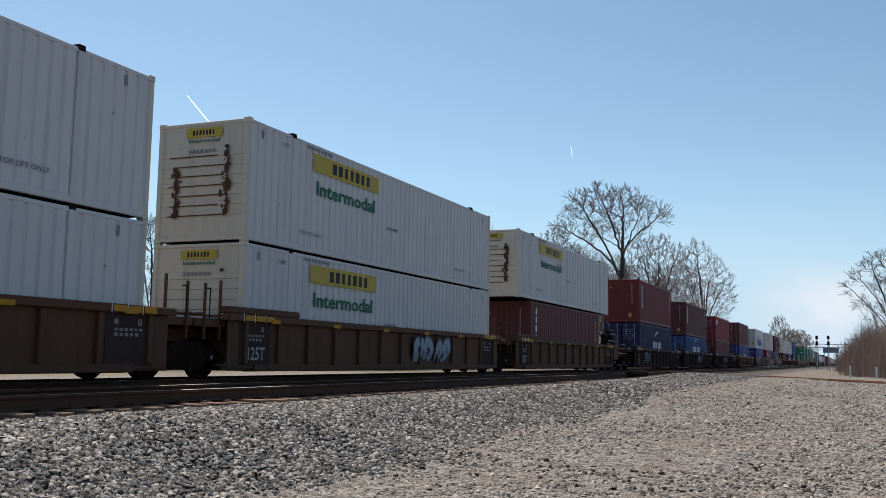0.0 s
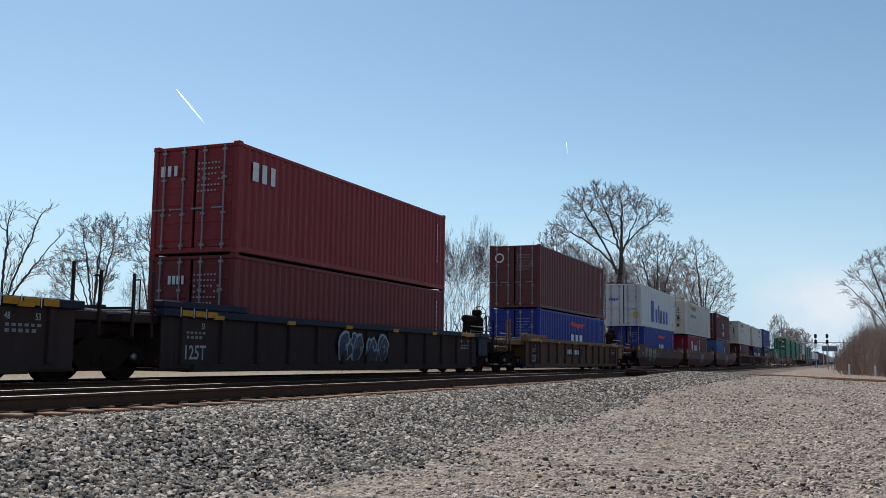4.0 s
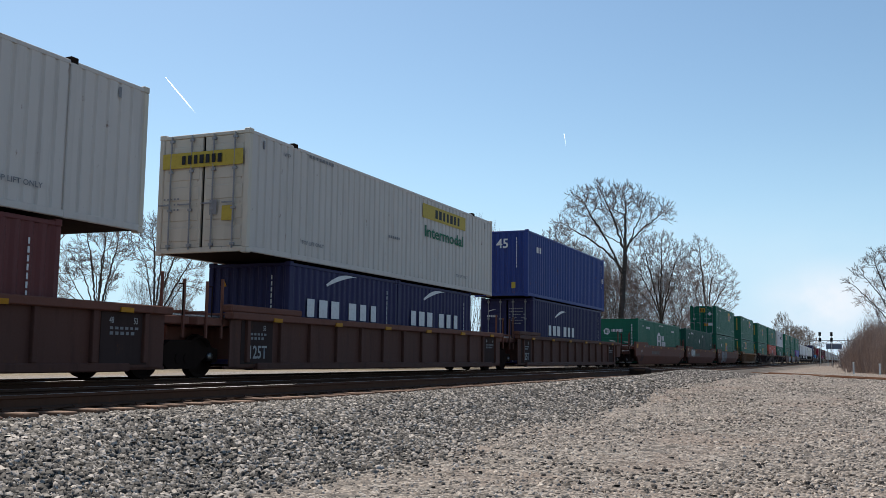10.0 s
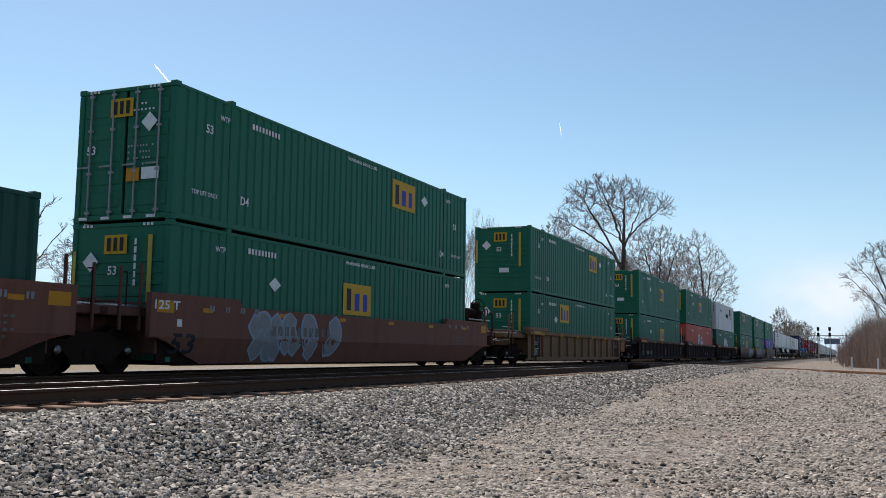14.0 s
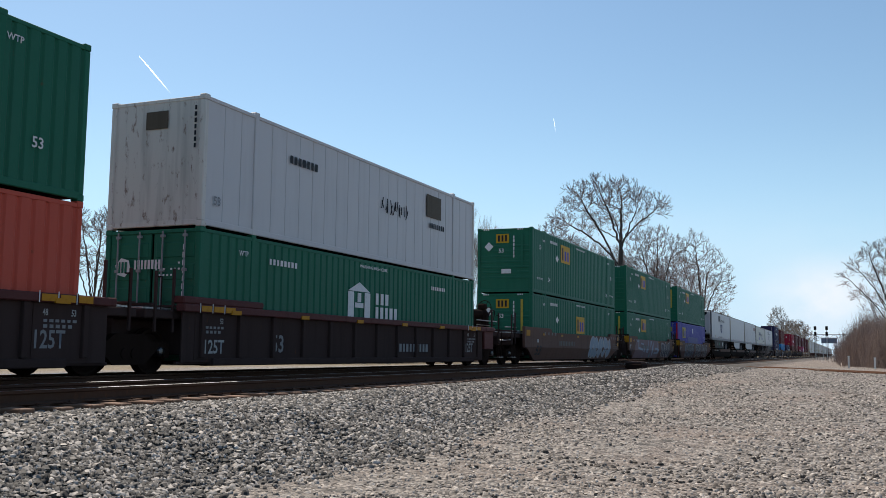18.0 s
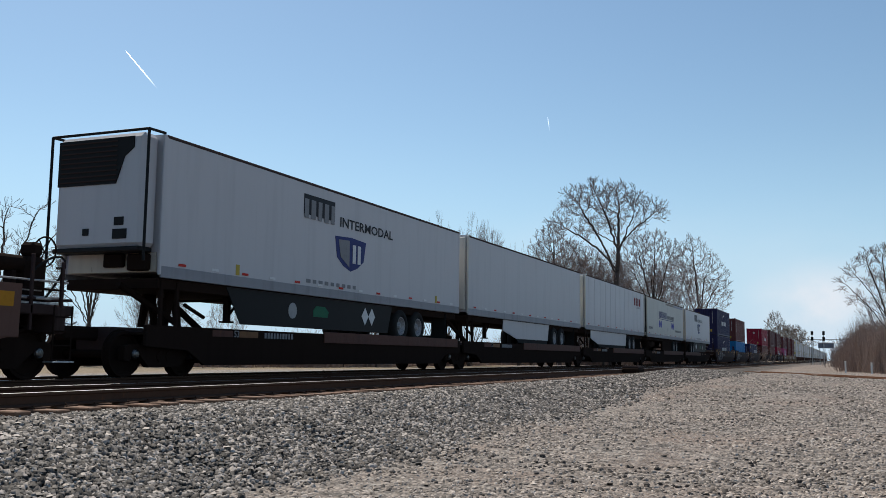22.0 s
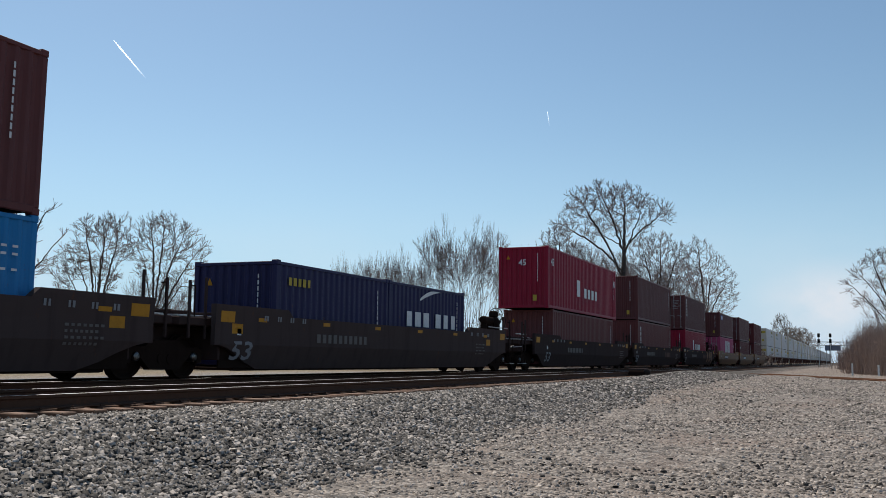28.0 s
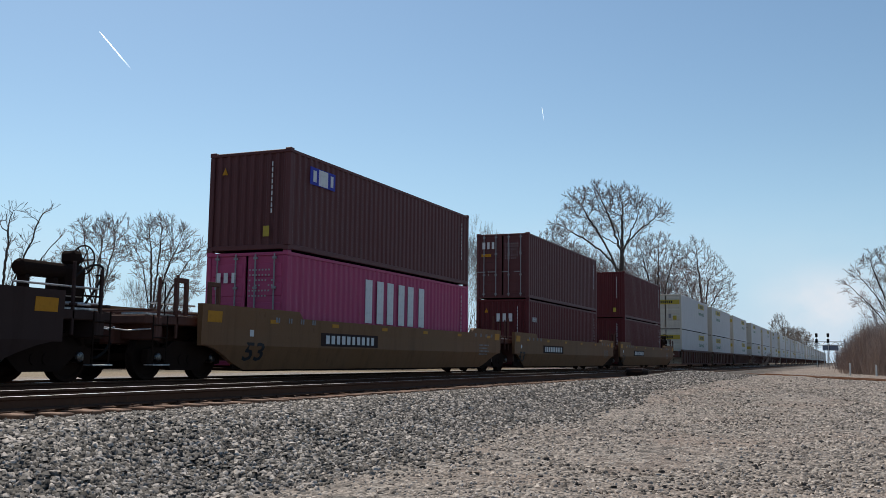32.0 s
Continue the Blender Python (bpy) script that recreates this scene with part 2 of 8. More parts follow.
POSTW = paint("white_post", (0.75, 0.75, 0.72), 0.6, 0.3)


def wood_mat():
    m = bpy.data.materials.new("tie_wood")
    nt, b = nodes_of(m)
    g = noise_node(nt, 6, 6, (0.6, 0.08, 1))
    n = noise_node(nt, 1.2, 3)
    info = nt.nodes.new("ShaderNodeObjectInfo")
    c = blend(nt, ramp(nt, g.outputs["Fac"], 0.35, 0.7), (0.07, 0.038, 0.025), (0.30, 0.155, 0.09))
    c = blend(nt, ramp(nt, info.outputs["Random"], 0, 1, 0, 0.5), c, (0.12, 0.07, 0.045))
    nt.links.new(c, b.inputs["Base Color"])
    setv(b, Roughness=0.85)
    bump(nt, b, g.outputs["Fac"], 0.5, 0.02)
    return m


WOOD = wood_mat()


def stone_mat(name, lo, hi, tint):
    m = bpy.data.materials.new(name)
    nt, b = nodes_of(m)
    geo = nt.nodes.new("ShaderNodeNewGeometry")
    cr = nt.nodes.new("ShaderNodeValToRGB")
    cr.color_ramp.elements[0].color = (*lo, 1)
    cr.color_ramp.elements[1].color = (*hi, 1)
    e = cr.color_ramp.elements.new(0.5)
    e.color = (*tint, 1)
    nt.links.new(geo.outputs["Random Per Island"], cr.inputs[0])
    n = noise_node(nt, 30, 4)
    c = blend(nt, ramp(nt, n.outputs["Fac"], 0.3, 0.75, 0, 0.45), cr.outputs[0], tuple(x * 0.45 for x in tint))
    nt.links.new(c, b.inputs["Base Color"])
    setv(b, Roughness=0.8)
    bump(nt, b, n.outputs["Fac"], 0.4, 0.01)
    return m


# tones spread wide so the colour carries sunlit tops and dark gaps
BALLAST = stone_mat("ballast_stone", (0.013, 0.012, 0.011), (0.55, 0.50, 0.46), (0.066, 0.060, 0.056))
GRAVEL = stone_mat("lot_gravel", (0.065, 0.055, 0.048), (0.60, 0.525, 0.46), (0.22, 0.189, 0.164))
CLOD = stone_mat("dark_earth_clod", (0.03, 0.024, 0.02), (0.10, 0.08, 0.065), (0.05, 0.04, 0.034))


def ground_mat():
    """Crushed stone beside and between the tracks, dirtier gravel on the open lot."""
    m = bpy.data.materials.new("ground_gravel")
    nt, b = nodes_of(m)
    L = nt.links.new
    tc = nt.nodes.new("ShaderNodeTexCoord")
    v = nt.nodes.new("ShaderNodeTexVoronoi")
    v.inputs["Scale"].default_value = 24
    v2 = nt.nodes.new("ShaderNodeTexVoronoi")
    v2.inputs["Scale"].default_value = 9
    for q in (v, v2):
        L(tc.outputs["Object"], q.inputs["Vector"])
    sepc = nt.nodes.new("ShaderNodeSeparateColor")
    L(v.outputs["Color"], sepc.inputs[0])
    sepc2 = nt.nodes.new("ShaderNodeSeparateColor")
    L(v2.outputs["Color"], sepc2.inputs[0])
    # cell contrast widened to stand for sunlit stone tops and shaded gaps
    base = blend(nt, sepc.outputs[0], (0.050, 0.041, 0.035), (0.40, 0.342, 0.293))
    base = blend(nt, ramp(nt, sepc2.outputs[0], 0.75, 1, 0, 0.6), base, (0.40, 0.37, 0.33))
    base = blend(nt, ramp(nt, sepc2.outputs[1], 0.70, 0.95, 0, 0.75), base, (0.05, 0.043, 0.037))
    big = noise_node(nt, 0.32, 5)
    base = blend(nt, ramp(nt, big.outputs["Fac"], 0.5, 0.68, 0, 0.7), base, (0.235, 0.168, 0.130))
    dirt = noise_node(nt, 1.3, 6, rough=0.65)
    base = blend(nt, ramp(nt, dirt.outputs["Fac"], 0.58, 0.74, 0, 0.38), base, (0.075, 0.062, 0.053))
    # darker ground colour between the stones of the track bed
    spl = nt.nodes.new("ShaderNodeSeparateXYZ")
    L(tc.outputs["Object"], spl.inputs[0])
    rough_edge = nt.nodes.new("ShaderNodeMath")
    rough_edge.operation = "MULTIPLY_ADD"
    rough_edge.inputs[1].default_value = 1.2
    L(noise_node(nt, 0.9, 4).outputs["Fac"], rough_edge.inputs[0])
    L(spl.outputs["Y"], rough_edge.inputs[2])
    bedmix = nt.nodes.new("ShaderNodeMath")
    bedmix.operation = "MULTIPLY"
    L(ramp(nt, rough_edge.outputs[0], 6.0, 7.0, 0, 0.85), bedmix.inputs[0])
    L(ramp(nt, spl.outputs["Y"], 16.4, 15.4), bedmix.inputs[1])
    base = blend(nt, bedmix.outputs[0], base, (0.040, 0.033, 0.028))
    # dry grass and earth beyond the railway and the lot
    sep = nt.nodes.new("ShaderNodeSeparateXYZ")
    L(tc.outputs["Object"], sep.inputs[0])
    wob = noise_node(nt, 0.12, 4)
    add = nt.nodes.new("ShaderNodeMath")
    add.operation = "MULTIPLY_ADD"
    add.inputs[1].default_value, add.inputs[2].default_value = 14, -7
    L(wob.outputs["Fac"], add.inputs[0])
    yy = nt.nodes.new("ShaderNodeMath")
    yy.operation = "ADD"
    L(sep.outputs["Y"], yy.inputs[0])
    L(add.outputs[0], yy.inputs[1])
    grass = blend(nt, ramp(nt, noise_node(nt, 2.2, 6).outputs["Fac"], 0.35, 0.7), (0.16, 0.115, 0.06), (0.26, 0.20, 0.115))
    base = blend(nt, ramp(nt, yy.outputs[0], 24, 28), base, grass)
    xx = nt.nodes.new("ShaderNodeMath")
    xx.operation = "ADD"
    L(sep.outputs["X"], xx.inputs[0])
    L(add.outputs[0], xx.inputs[1])
    far = nt.nodes.new("ShaderNodeMath")
    far.operation = "MULTIPLY"
    L(ramp(nt, xx.outputs[0], 74, 84), far.inputs[0])
    L(ramp(nt, yy.outputs[0], 9, 4), far.inputs[1])
    half = nt.nodes.new("ShaderNodeMath")
    half.operation, half.inputs[1].default_value = "MULTIPLY", 0.6
    L(far.outputs[0], half.inputs[0])
    base = blend(nt, half.outputs[0], base, blend(nt, ramp(nt, noise_node(nt, 1.1, 6).outputs["Fac"], 0.35, 0.7), (0.17, 0.13, 0.105), (0.29, 0.23, 0.185)))
    L(base, b.inputs["Base Color"])
    setv(b, Roughness=0.9)
    inv = nt.nodes.new("ShaderNodeMath")
    inv.operation, inv.inputs[0].default_value = "SUBTRACT", 1.0
    L(v.outputs["Distance"], inv.inputs[1])
    bump(nt, b, inv.outputs[0], 0.9, 0.035)
    return m


GROUND = ground_mat()


def bark_mat(name, a, c2):
    m = bpy.data.materials.new(name)
    nt, b = nodes_of(m)
    n = noise_node(nt, 5, 5, (1, 1, 0.3))
    c = blend(nt, ramp(nt, n.outputs["Fac"], 0.35, 0.7), a, c2)
    nt.links.new(c, b.inputs["Base Color"])
    setv(b, Roughness=0.9)
    bump(nt, b, n.outputs["Fac"], 0.6, 0.03)
    return m


BARK = bark_mat("bark_grey_brown", (0.05, 0.039, 0.033), (0.12, 0.094, 0.08))
# haze is put into the twig tones, paler and pinker than the bark
TWIG = bark_mat("twig_brown", (0.15, 0.115, 0.108), (0.26, 0.20, 0.188))
SHRUB = bark_mat("shrub_red_brown", (0.24, 0.176, 0.148), (0.38, 0.29, 0.25))
# pale colour that stands for haze on the farthest crowns
FAR_TWIG = bark_mat("hazed_twig", (0.16, 0.13, 0.11), (0.25, 0.21, 0.175))


def vapour_mat(dense):
    m = bpy.data.materials.new("contrail_vapour")
    nt, b = nodes_of(m)
    out = nt.nodes["Material Output"]
    tr = nt.nodes.new("ShaderNodeBsdfTransparent")
    df = nt.nodes.new("ShaderNodeBsdfTranslucent")
    df.inputs[0].default_value = (1, 1, 1, 1)
    d2 = nt.nodes.new("ShaderNodeBsdfDiffuse")
    d2.inputs[0].default_value = (1, 1, 1, 1)
    mx0 = nt.nodes.new("ShaderNodeAddShader")
    nt.links.new(df.outputs[0], mx0.inputs[0])
    nt.links.new(d2.outputs[0], mx0.inputs[1])
    mx = nt.nodes.new("ShaderNodeMixShader")
    tc = nt.nodes.new("ShaderNodeTexCoord")
    sp = nt.nodes.new("ShaderNodeSeparateXYZ")
    nt.links.new(tc.outputs["Generated"], sp.inputs[0])
    nt.links.new(ramp(nt, sp.outputs["X"], 0.1, 1.0, dense, 0.0), mx.inputs[0])
    nt.links.new(tr.outputs[0], mx.inputs[1])
    nt.links.new(mx0.outputs[0], mx.inputs[2])
    nt.links.new(mx.outputs[0], out.inputs["Surface"])
    return m


VAPOUR, THIN_VAPOUR = vapour_mat(0.75), vapour_mat(0.4)

# ---- geometry helpers ----
RAIL = 0.88           # height of the rail heads over the open lot
TRACK_Y = 13.90       # centre line of the track that carries the train
SIDE_Y = 9.94         # centre line of the empty track beside it


class Geo:
    """Collects vertices and faces for one mesh."""

    def __init__(self):
        self.v, self.f = [], []

    def add(self, vs, fs):
        o = len(self.v)
        self.v += [tuple(p) for p in vs]
        self.f += [tuple(i + o for i in q) for q in fs]
        return self

    def box(self, x0, x1, y0, y1, z0, z1, c=0.012):
        """A box with chamfered edges."""
        cx, cy, cz = (x0 + x1) / 2, (y0 + y1) / 2, (z0 + z1) / 2
        hx, hy, hz = abs(x1 - x0) / 2, abs(y1 - y0) / 2, abs(z1 - z0) / 2
        c = min(c, hx * 0.45, hy * 0.45, hz * 0.45)
        vs, idx = [], {}
        for sx in (-1, 1):
            for sy in (-1, 1):
                for sz in (-1, 1):
                    for k, p in enumerate(((hx, hy - c, hz - c), (hx - c, hy, hz - c), (hx - c, hy - c, hz))):
                        idx[sx, sy, sz, k] = len(vs)
                        vs.append((sx * p[0], sy * p[1], sz * p[2]))
        fs = []
        for s in (-1, 1):
            fs.append([idx[s, a, b, 0] for a, b in ((-1, -1), (1, -1), (1, 1), (-1, 1))])
            fs.append([idx[a, s, b, 1] for a, b in ((-1, -1), (1, -1), (1, 1), (-1, 1))])
            fs.append([idx[a, b, s, 2] for a, b in ((-1, -1), (1, -1), (1, 1), (-1, 1))])
            for r in (-1, 1):
                fs.append([idx[s, r, -1, 0], idx[s, r, 1, 0], idx[s, r, 1, 1], idx[s, r, -1, 1]])
                fs.append([idx[s, -1, r, 0], idx[s, 1, r, 0], idx[s, 1, r, 2], idx[s, -1, r, 2]])
                fs.append([idx[-1, s, r, 1], idx[1, s, r, 1], idx[1, s, r, 2], idx[-1, s, r, 2]])
                for q in (-1, 1):
                    fs.append([idx[s, r, q, k] for k in range(3)])
        good = []
        for q in fs:
            a, b, d = (Vector(vs[i]) for i in q[:3])
            n = (b - a).cross(d - a)
            m = sum((Vector(vs[i]) for i in q), Vector()) / len(q)
            good.append(q if n.dot(m) > 0 else q[::-1])
        return self.add([(x + cx, y + cy, z + cz) for x, y, z in vs], good)

    def rod(self, p, q, r0, r1=None, n=8, caps=True):
        """A tapered round bar from p to q."""
        p, q = Vector(p), Vector(q)
        r1 = r0 if r1 is None else r1
        d = (q - p).normalized()
        a = d.orthogonal().normalized()
        b = d.cross(a)
        vs = []
        for c, r in ((p, r0), (q, r1)):
            vs += [c + (a * math.cos(2 * math.pi * i / n) + b * math.sin(2 * math.pi * i / n)) * r for i in range(n)]
        fs = [(i, (i + 1) % n, n + (i + 1) % n, n + i) for i in range(n)]
        if caps:
            fs += [tuple(range(n))[::-1], tuple(range(n, 2 * n))]
        return self.add(vs, fs)

    def tube(self, pts, r, n=7):
        """One bent round tube through pts."""
        pts = [Vector(p) for p in pts]
        vs = []
        for i, p in enumerate(pts):
            d = (pts[min(i + 1, len(pts) - 1)] - pts[max(i - 1, 0)]).normalized()
            a = d.cross(Vector((0, 1, 0.13))).normalized()
            b = d.cross(a)
            vs += [p + (a * math.cos(2 * math.pi * k / n) + b * math.sin(2 * math.pi * k / n)) * r for k in range(n)]
        fs = [(i * n + k, i * n + (k + 1) % n, (i + 1) * n + (k + 1) % n, (i + 1) * n + k) for i in range(len(pts) - 1) for k in range(n)]
        fs += [tuple(range(n))[::-1], tuple((len(pts) - 1) * n + k for k in range(n))]
        return self.add(vs, fs)

    def ring(self, c, axis, prof, n=20):
        """A body turned about an axis through c; prof lists (distance along the axis, radius)."""
        d = Vector(axis).normalized()
        a = d.orthogonal().normalized()
        b = d.cross(a)
        vs, k = [], len(prof)
        for i in range(n):
            w = 2 * math.pi * i / n
            u = a * math.cos(w) + b * math.sin(w)
            vs += [Vector(c) + d * t + u * r for t, r in prof]
        fs = []
        for i in range(n):
            j = (i + 1) % n
            fs += [(i * k + m, j * k + m, j * k + m + 1, i * k + m + 1) for m in range(k - 1)]
        return self.add(vs, fs)

    def plate(self, pts, y0, y1):
        """An outline in x and z, given thickness from y0 to y1."""
        n = len(pts)
        vs = [(x, y0, z) for x, z in pts] + [(x, y1, z) for x, z in pts]
        fs = [tuple(range(n)), tuple(range(n, 2 * n))[::-1]]
        fs += [(i, n + i, n + (i + 1) % n, (i + 1) % n) for i in range(n)]
        return self.add(vs, fs)

    def mesh(self, name, mat, smooth=False):
        me = bpy.data.meshes.new(name)
        me.from_pydata(self.v, [], self.f)
        me.materials.append(mat)
        if smooth:
            me.polygons.foreach_set("use_smooth", [True] * len(me.polygons))
        me.update()
        return me


def bulk_mesh(name, verts, faces, mat):
    """A mesh from numpy arrays of vertices and equal-sided faces."""
    k = faces.shape[1]
    me = bpy.data.meshes.new(name)
    me.vertices.add(len(verts))
    me.vertices.foreach_set("co", np.ascontiguousarray(verts, dtype=np.float32).ravel())
    me.loops.add(faces.size)
    me.loops.foreach_set("vertex_index", np.ascontiguousarray(faces, dtype=np.int32).ravel())
    me.polygons.add(len(faces))
    me.polygons.foreach_set("loop_start", np.arange(0, faces.size, k, dtype=np.int32))
    me.materials.append(mat)
    me.update(calc_edges=True)
    me.validate()
    return me


def part(name, me, parent, label="", at=None, turn=None):
    """One mesh as a part of a thing."""
    ob = new(name, me)
    ob.parent = parent
    if name == "mark":
        ob["kind"] = "stuff"
    if at or turn:
        ob.matrix_local = pose(*(at or (0, 0, 0)), *(turn or (0, 0, 0)))
    return tagged(ob, label)


def thing(name, label, category, group="", kind=""):
    return tagged(new(name), label, category, group, kind)


def smooth01(a, b, x):
    t = np.clip((np.asarray(x, float) - a) / (b - a), 0, 1)
    return t * t * (3 - 2 * t)


# ---- the ground ----
def ground_z(x, y):
    """Height of the ground: the lot, the ballast bed with its shoulders, and the fields behind."""
    x, y = np.asarray(x, float), np.asarray(y, float)
    lot = 0.48 * smooth01(9, 38, x) * (1 - smooth01(160, 320, x))
    bed = RAIL - 0.265
    edge = 0.22 * np.sin(x * 0.9) + 0.16 * np.sin(x * 2.3 + 1) + 0.1 * np.sin(x * 5.1)
    up = smooth01(5.7 + edge * 0.8, 8.25 + edge * 0.25, y)
    h = lot + (bed - lot) * up
    hump = 0.22 * np.exp(-((x - 51) / 11) ** 2 - ((y - 7.9) / 0.7) ** 2)
    back = 0.60 - 0.25 * smooth01(20, 40, y)
    h = h + (back - h) * smooth01(15.6, 17.4, y) + hump
    wave = 0.03 * np.sin(x * 0.41 + y * 0.3) + 0.025 * np.sin(y * 0.9 - x * 0.23) + 0.018 * np.sin(x * 1.3 + 0.7 * y)
    return h + wave * (1 - smooth01(6, 8, y)) - 0.05 * smooth01(17, 20, y) * np.sin(x * 0.13)


def axis(*runs):
    out = []
    for a, b, n in runs:
        out += list(np.linspace(a, b, n, endpoint=False))
    return np.array(out + [runs[-1][1]])


def build_ground():
    xs = axis((-2600, -120, 10), (-120, -10, 20), (-10, 4, 20), (4, 30, 150), (30, 75, 130), (75, 160, 50), (160, 400, 20), (400, 3200, 14))
    ys = axis((-2400, -100, 10), (-100, -14, 18), (-14, 5, 70), (5, 9, 50), (9, 16, 18), (16, 20, 14), (20, 70, 26), (70, 2600, 16))
    X, Y = np.meshgrid(xs, ys, indexing="ij")
    Z = ground_z(X, Y)
    near = (X > -10) & (X < 80) & (Y > -14) & (Y < 9)
    Z = Z + near * np.random.default_rng(3).normal(0, 0.008, X.shape)
    v = np.stack([X, Y, Z], -1).reshape(-1, 3)
    n, m = X.shape
    i = np.arange(n * m).reshape(n, m)
    f = np.stack([i[:-1, :-1], i[1:, :-1], i[1:, 1:], i[:-1, 1:]], -1).reshape(-1, 4)
    ob = new("ground", bulk_mesh("ground", v, f, GROUND))
    tagged(ob, "grey crushed-stone lot and ballast, dry earth further off", "ground", kind="structure")


build_ground()


def stones(name, label, pts, sizes, mat, seed, flat=0.68, fine=False):
    """Loose angular stones, each an uneven little solid, in one mesh."""
    rng = np.random.default_rng(seed)
    w = 0.5
    base = np.array([(-1.0, -0.8, -0.8), (0.9, -0.95, -0.8), (1.0, 0.8, -0.8), (-0.85, 0.95, -0.8), (-w, -0.35, 0.6), (w, -0.5, 0.95), (0.55, w, 0.7), (-0.4, w, 0.9)])
    tri = np.array([(4, 5, 6), (4, 6, 7), (0, 1, 5), (0, 5, 4), (1, 2, 6), (1, 6, 5), (2, 3, 7), (2, 7, 6), (3, 0, 4), (3, 4, 7)])
    n, k = len(pts), len(base)
    v = base[None] * rng.uniform(0.75, 1.15, (n, k, 1)) + rng.normal(0, 0.09, (n, k, 3))
    v = v * rng.uniform(0.6, 1.3, (n, 1, 3)) * np.array([1, 1, flat])
    a, b = rng.uniform(0, 2 * np.pi, n), rng.normal(0, 0.45, n)
    ca, sa, cb, sb = np.cos(a), np.sin(a), np.cos(b), np.sin(b)
    R = np.zeros((n, 3, 3))
    R[:, 0, 0], R[:, 0, 1], R[:, 0, 2] = ca, -sa * cb, sa * sb
    R[:, 1, 0], R[:, 1, 1], R[:, 1, 2] = sa, ca * cb, -ca * sb
    R[:, 2, 1], R[:, 2, 2] = sb, cb
    v = np.einsum("nij,nkj->nki", R, v) * (sizes[:, None, None] / 2) + pts[:, None]
    f = (tri[None] + (np.arange(n) * k)[:, None, None]).reshape(-1, 3)
    ob = new(name, bulk_mesh(name, v.reshape(-1, 3), f, mat))
    return tagged(ob, label, "stones", kind="stuff")


def scatter(n, x0, x1, y0, y1, seed, power=1.0):
    rng = np.random.default_rng(seed)
    x = x0 + (x1 - x0) * rng.random(n) ** power
    y = rng.uniform(y0, y1, n)
    return x, y, rng


def build_stones():
    def bed(n, x0, x1, y0, y1, seed, lo, hi, power=1.0, lift=0.12):
        x, y, rng = scatter(n, x0, x1, y0, y1, seed, power)
        keep = (y < x * 1.25 + 0.4) & (y > 5.9 + 0.25 * np.sin(x * 0.9) + rng.normal(0, 0.42, n))
        keep &= (y < 8.75) | (rng.random(n) < 0.5)
        x, y = x[keep], y[keep]
        s = rng.uniform(lo, hi, len(x))
        z = ground_z(x, y) + s * lift
        return np.stack([x, y, z], -1), s
    p, s = bed(74000, 4, 26, 4.9, 9.3, 11, 0.036, 0.088, 1.3, 0.2)
    p2, s2 = bed(20000, 24, 66, 5.2, 9.3, 12, 0.06, 0.11, 1.1, 0.2)
    stones("ballast_stones", "angular grey crushed-rock track ballast", np.vstack([p, p2]), np.concatenate([s, s2]), BALLAST, 5, 0.6)
    x, y, rng = scatter(5000, 4, 40, 9.2, 12.5, 14)
    s = rng.uniform(0.05, 0.09, len(x))
    stones("ballast_stones", "dark crushed rock between the rails and ties", np.stack([x, y, ground_z(x, y) + 0.0 * s], -1), s, BALLAST, 6)
    # gravel lies thick in drifts and thin on worn bare earth
    x, y, rng = scatter(150000, 5.5, 60, -9, 7.2, 15, 2.1)
    drift = 0.5 + 0.32 * np.sin(0.55 * x + 0.9 * y + 1.2) + 0.25 * np.sin(1.3 * y - 0.35 * x) + 0.22 * np.sin(0.23 * x * y * 0.3 + 2.0)
    keep = (y > -0.16 * x - 1.5) & (y < x * 1.1) & (rng.random(len(x)) < np.clip(drift + 0.45 - 0.012 * x, 0.10, 1.0))
    x, y = x[keep], y[keep]
    s = rng.uniform(0.020, 0.048, len(x)) * rng.choice([1, 1, 1, 1.4], len(x)) * (1 + 0.012 * x)
    stones("lot_gravel", "fine pale grey and brown gravel strewn on the lot", np.stack([x, y, ground_z(x, y) + s * 0.10], -1), s, GRAVEL, 7, 0.5, True)
    x, y, rng = scatter(9000, 14, 75, 15.9, 20.5, 19, 1.3)
    s = rng.uniform(0.06, 0.12, len(x))
    stones("ballast_stones", "pale crushed rock beyond the main track", np.stack([x, y, ground_z(x, y) + 0.1 * s], -1), s, GRAVEL, 9, 0.6, True)
    x, y, rng = scatter(300, 7, 50, -8, 7, 16, 1.2)
    s = rng.uniform(0.05, 0.09, len(x))
    stones("loose_rocks", "scattered larger dark and pale rocks on gravel", np.stack([x, y, ground_z(x, y) + s * 0.1], -1), s, BALLAST, 8)
    # trails of dark clods across the lot
    rng = np.random.default_rng(44)
    xs, ys = [], []
    for cx, cy, wx, wy in ((11.9, 2.3, 0.35, 0.7), (12.1, 0.5, 0.3, 0.5), (12.3, 3.4, 0.3, 0.9), (9.9, 0.9, 0.25, 0.5), (10.8, 1.6, 0.3, 0.6), (13.4, 0.3, 0.4, 0.6), (20.5, 2.6, 0.5, 1.0), (26.0, 1.0, 0.8, 1.6)):
        xs.append(rng.normal(cx, wx, 60))
        ys.append(rng.normal(cy, wy, 60))
    x, y = np.concatenate(xs), np.concatenate(ys)
    s = rng.uniform(0.03, 0.075, len(x))
    stones("earth_clods", "scattered dark brown clods of earth on gravel", np.stack([x, y, ground_z(x, y) + s * 0.15], -1), s, CLOD, 10, 0.7)


build_stones()


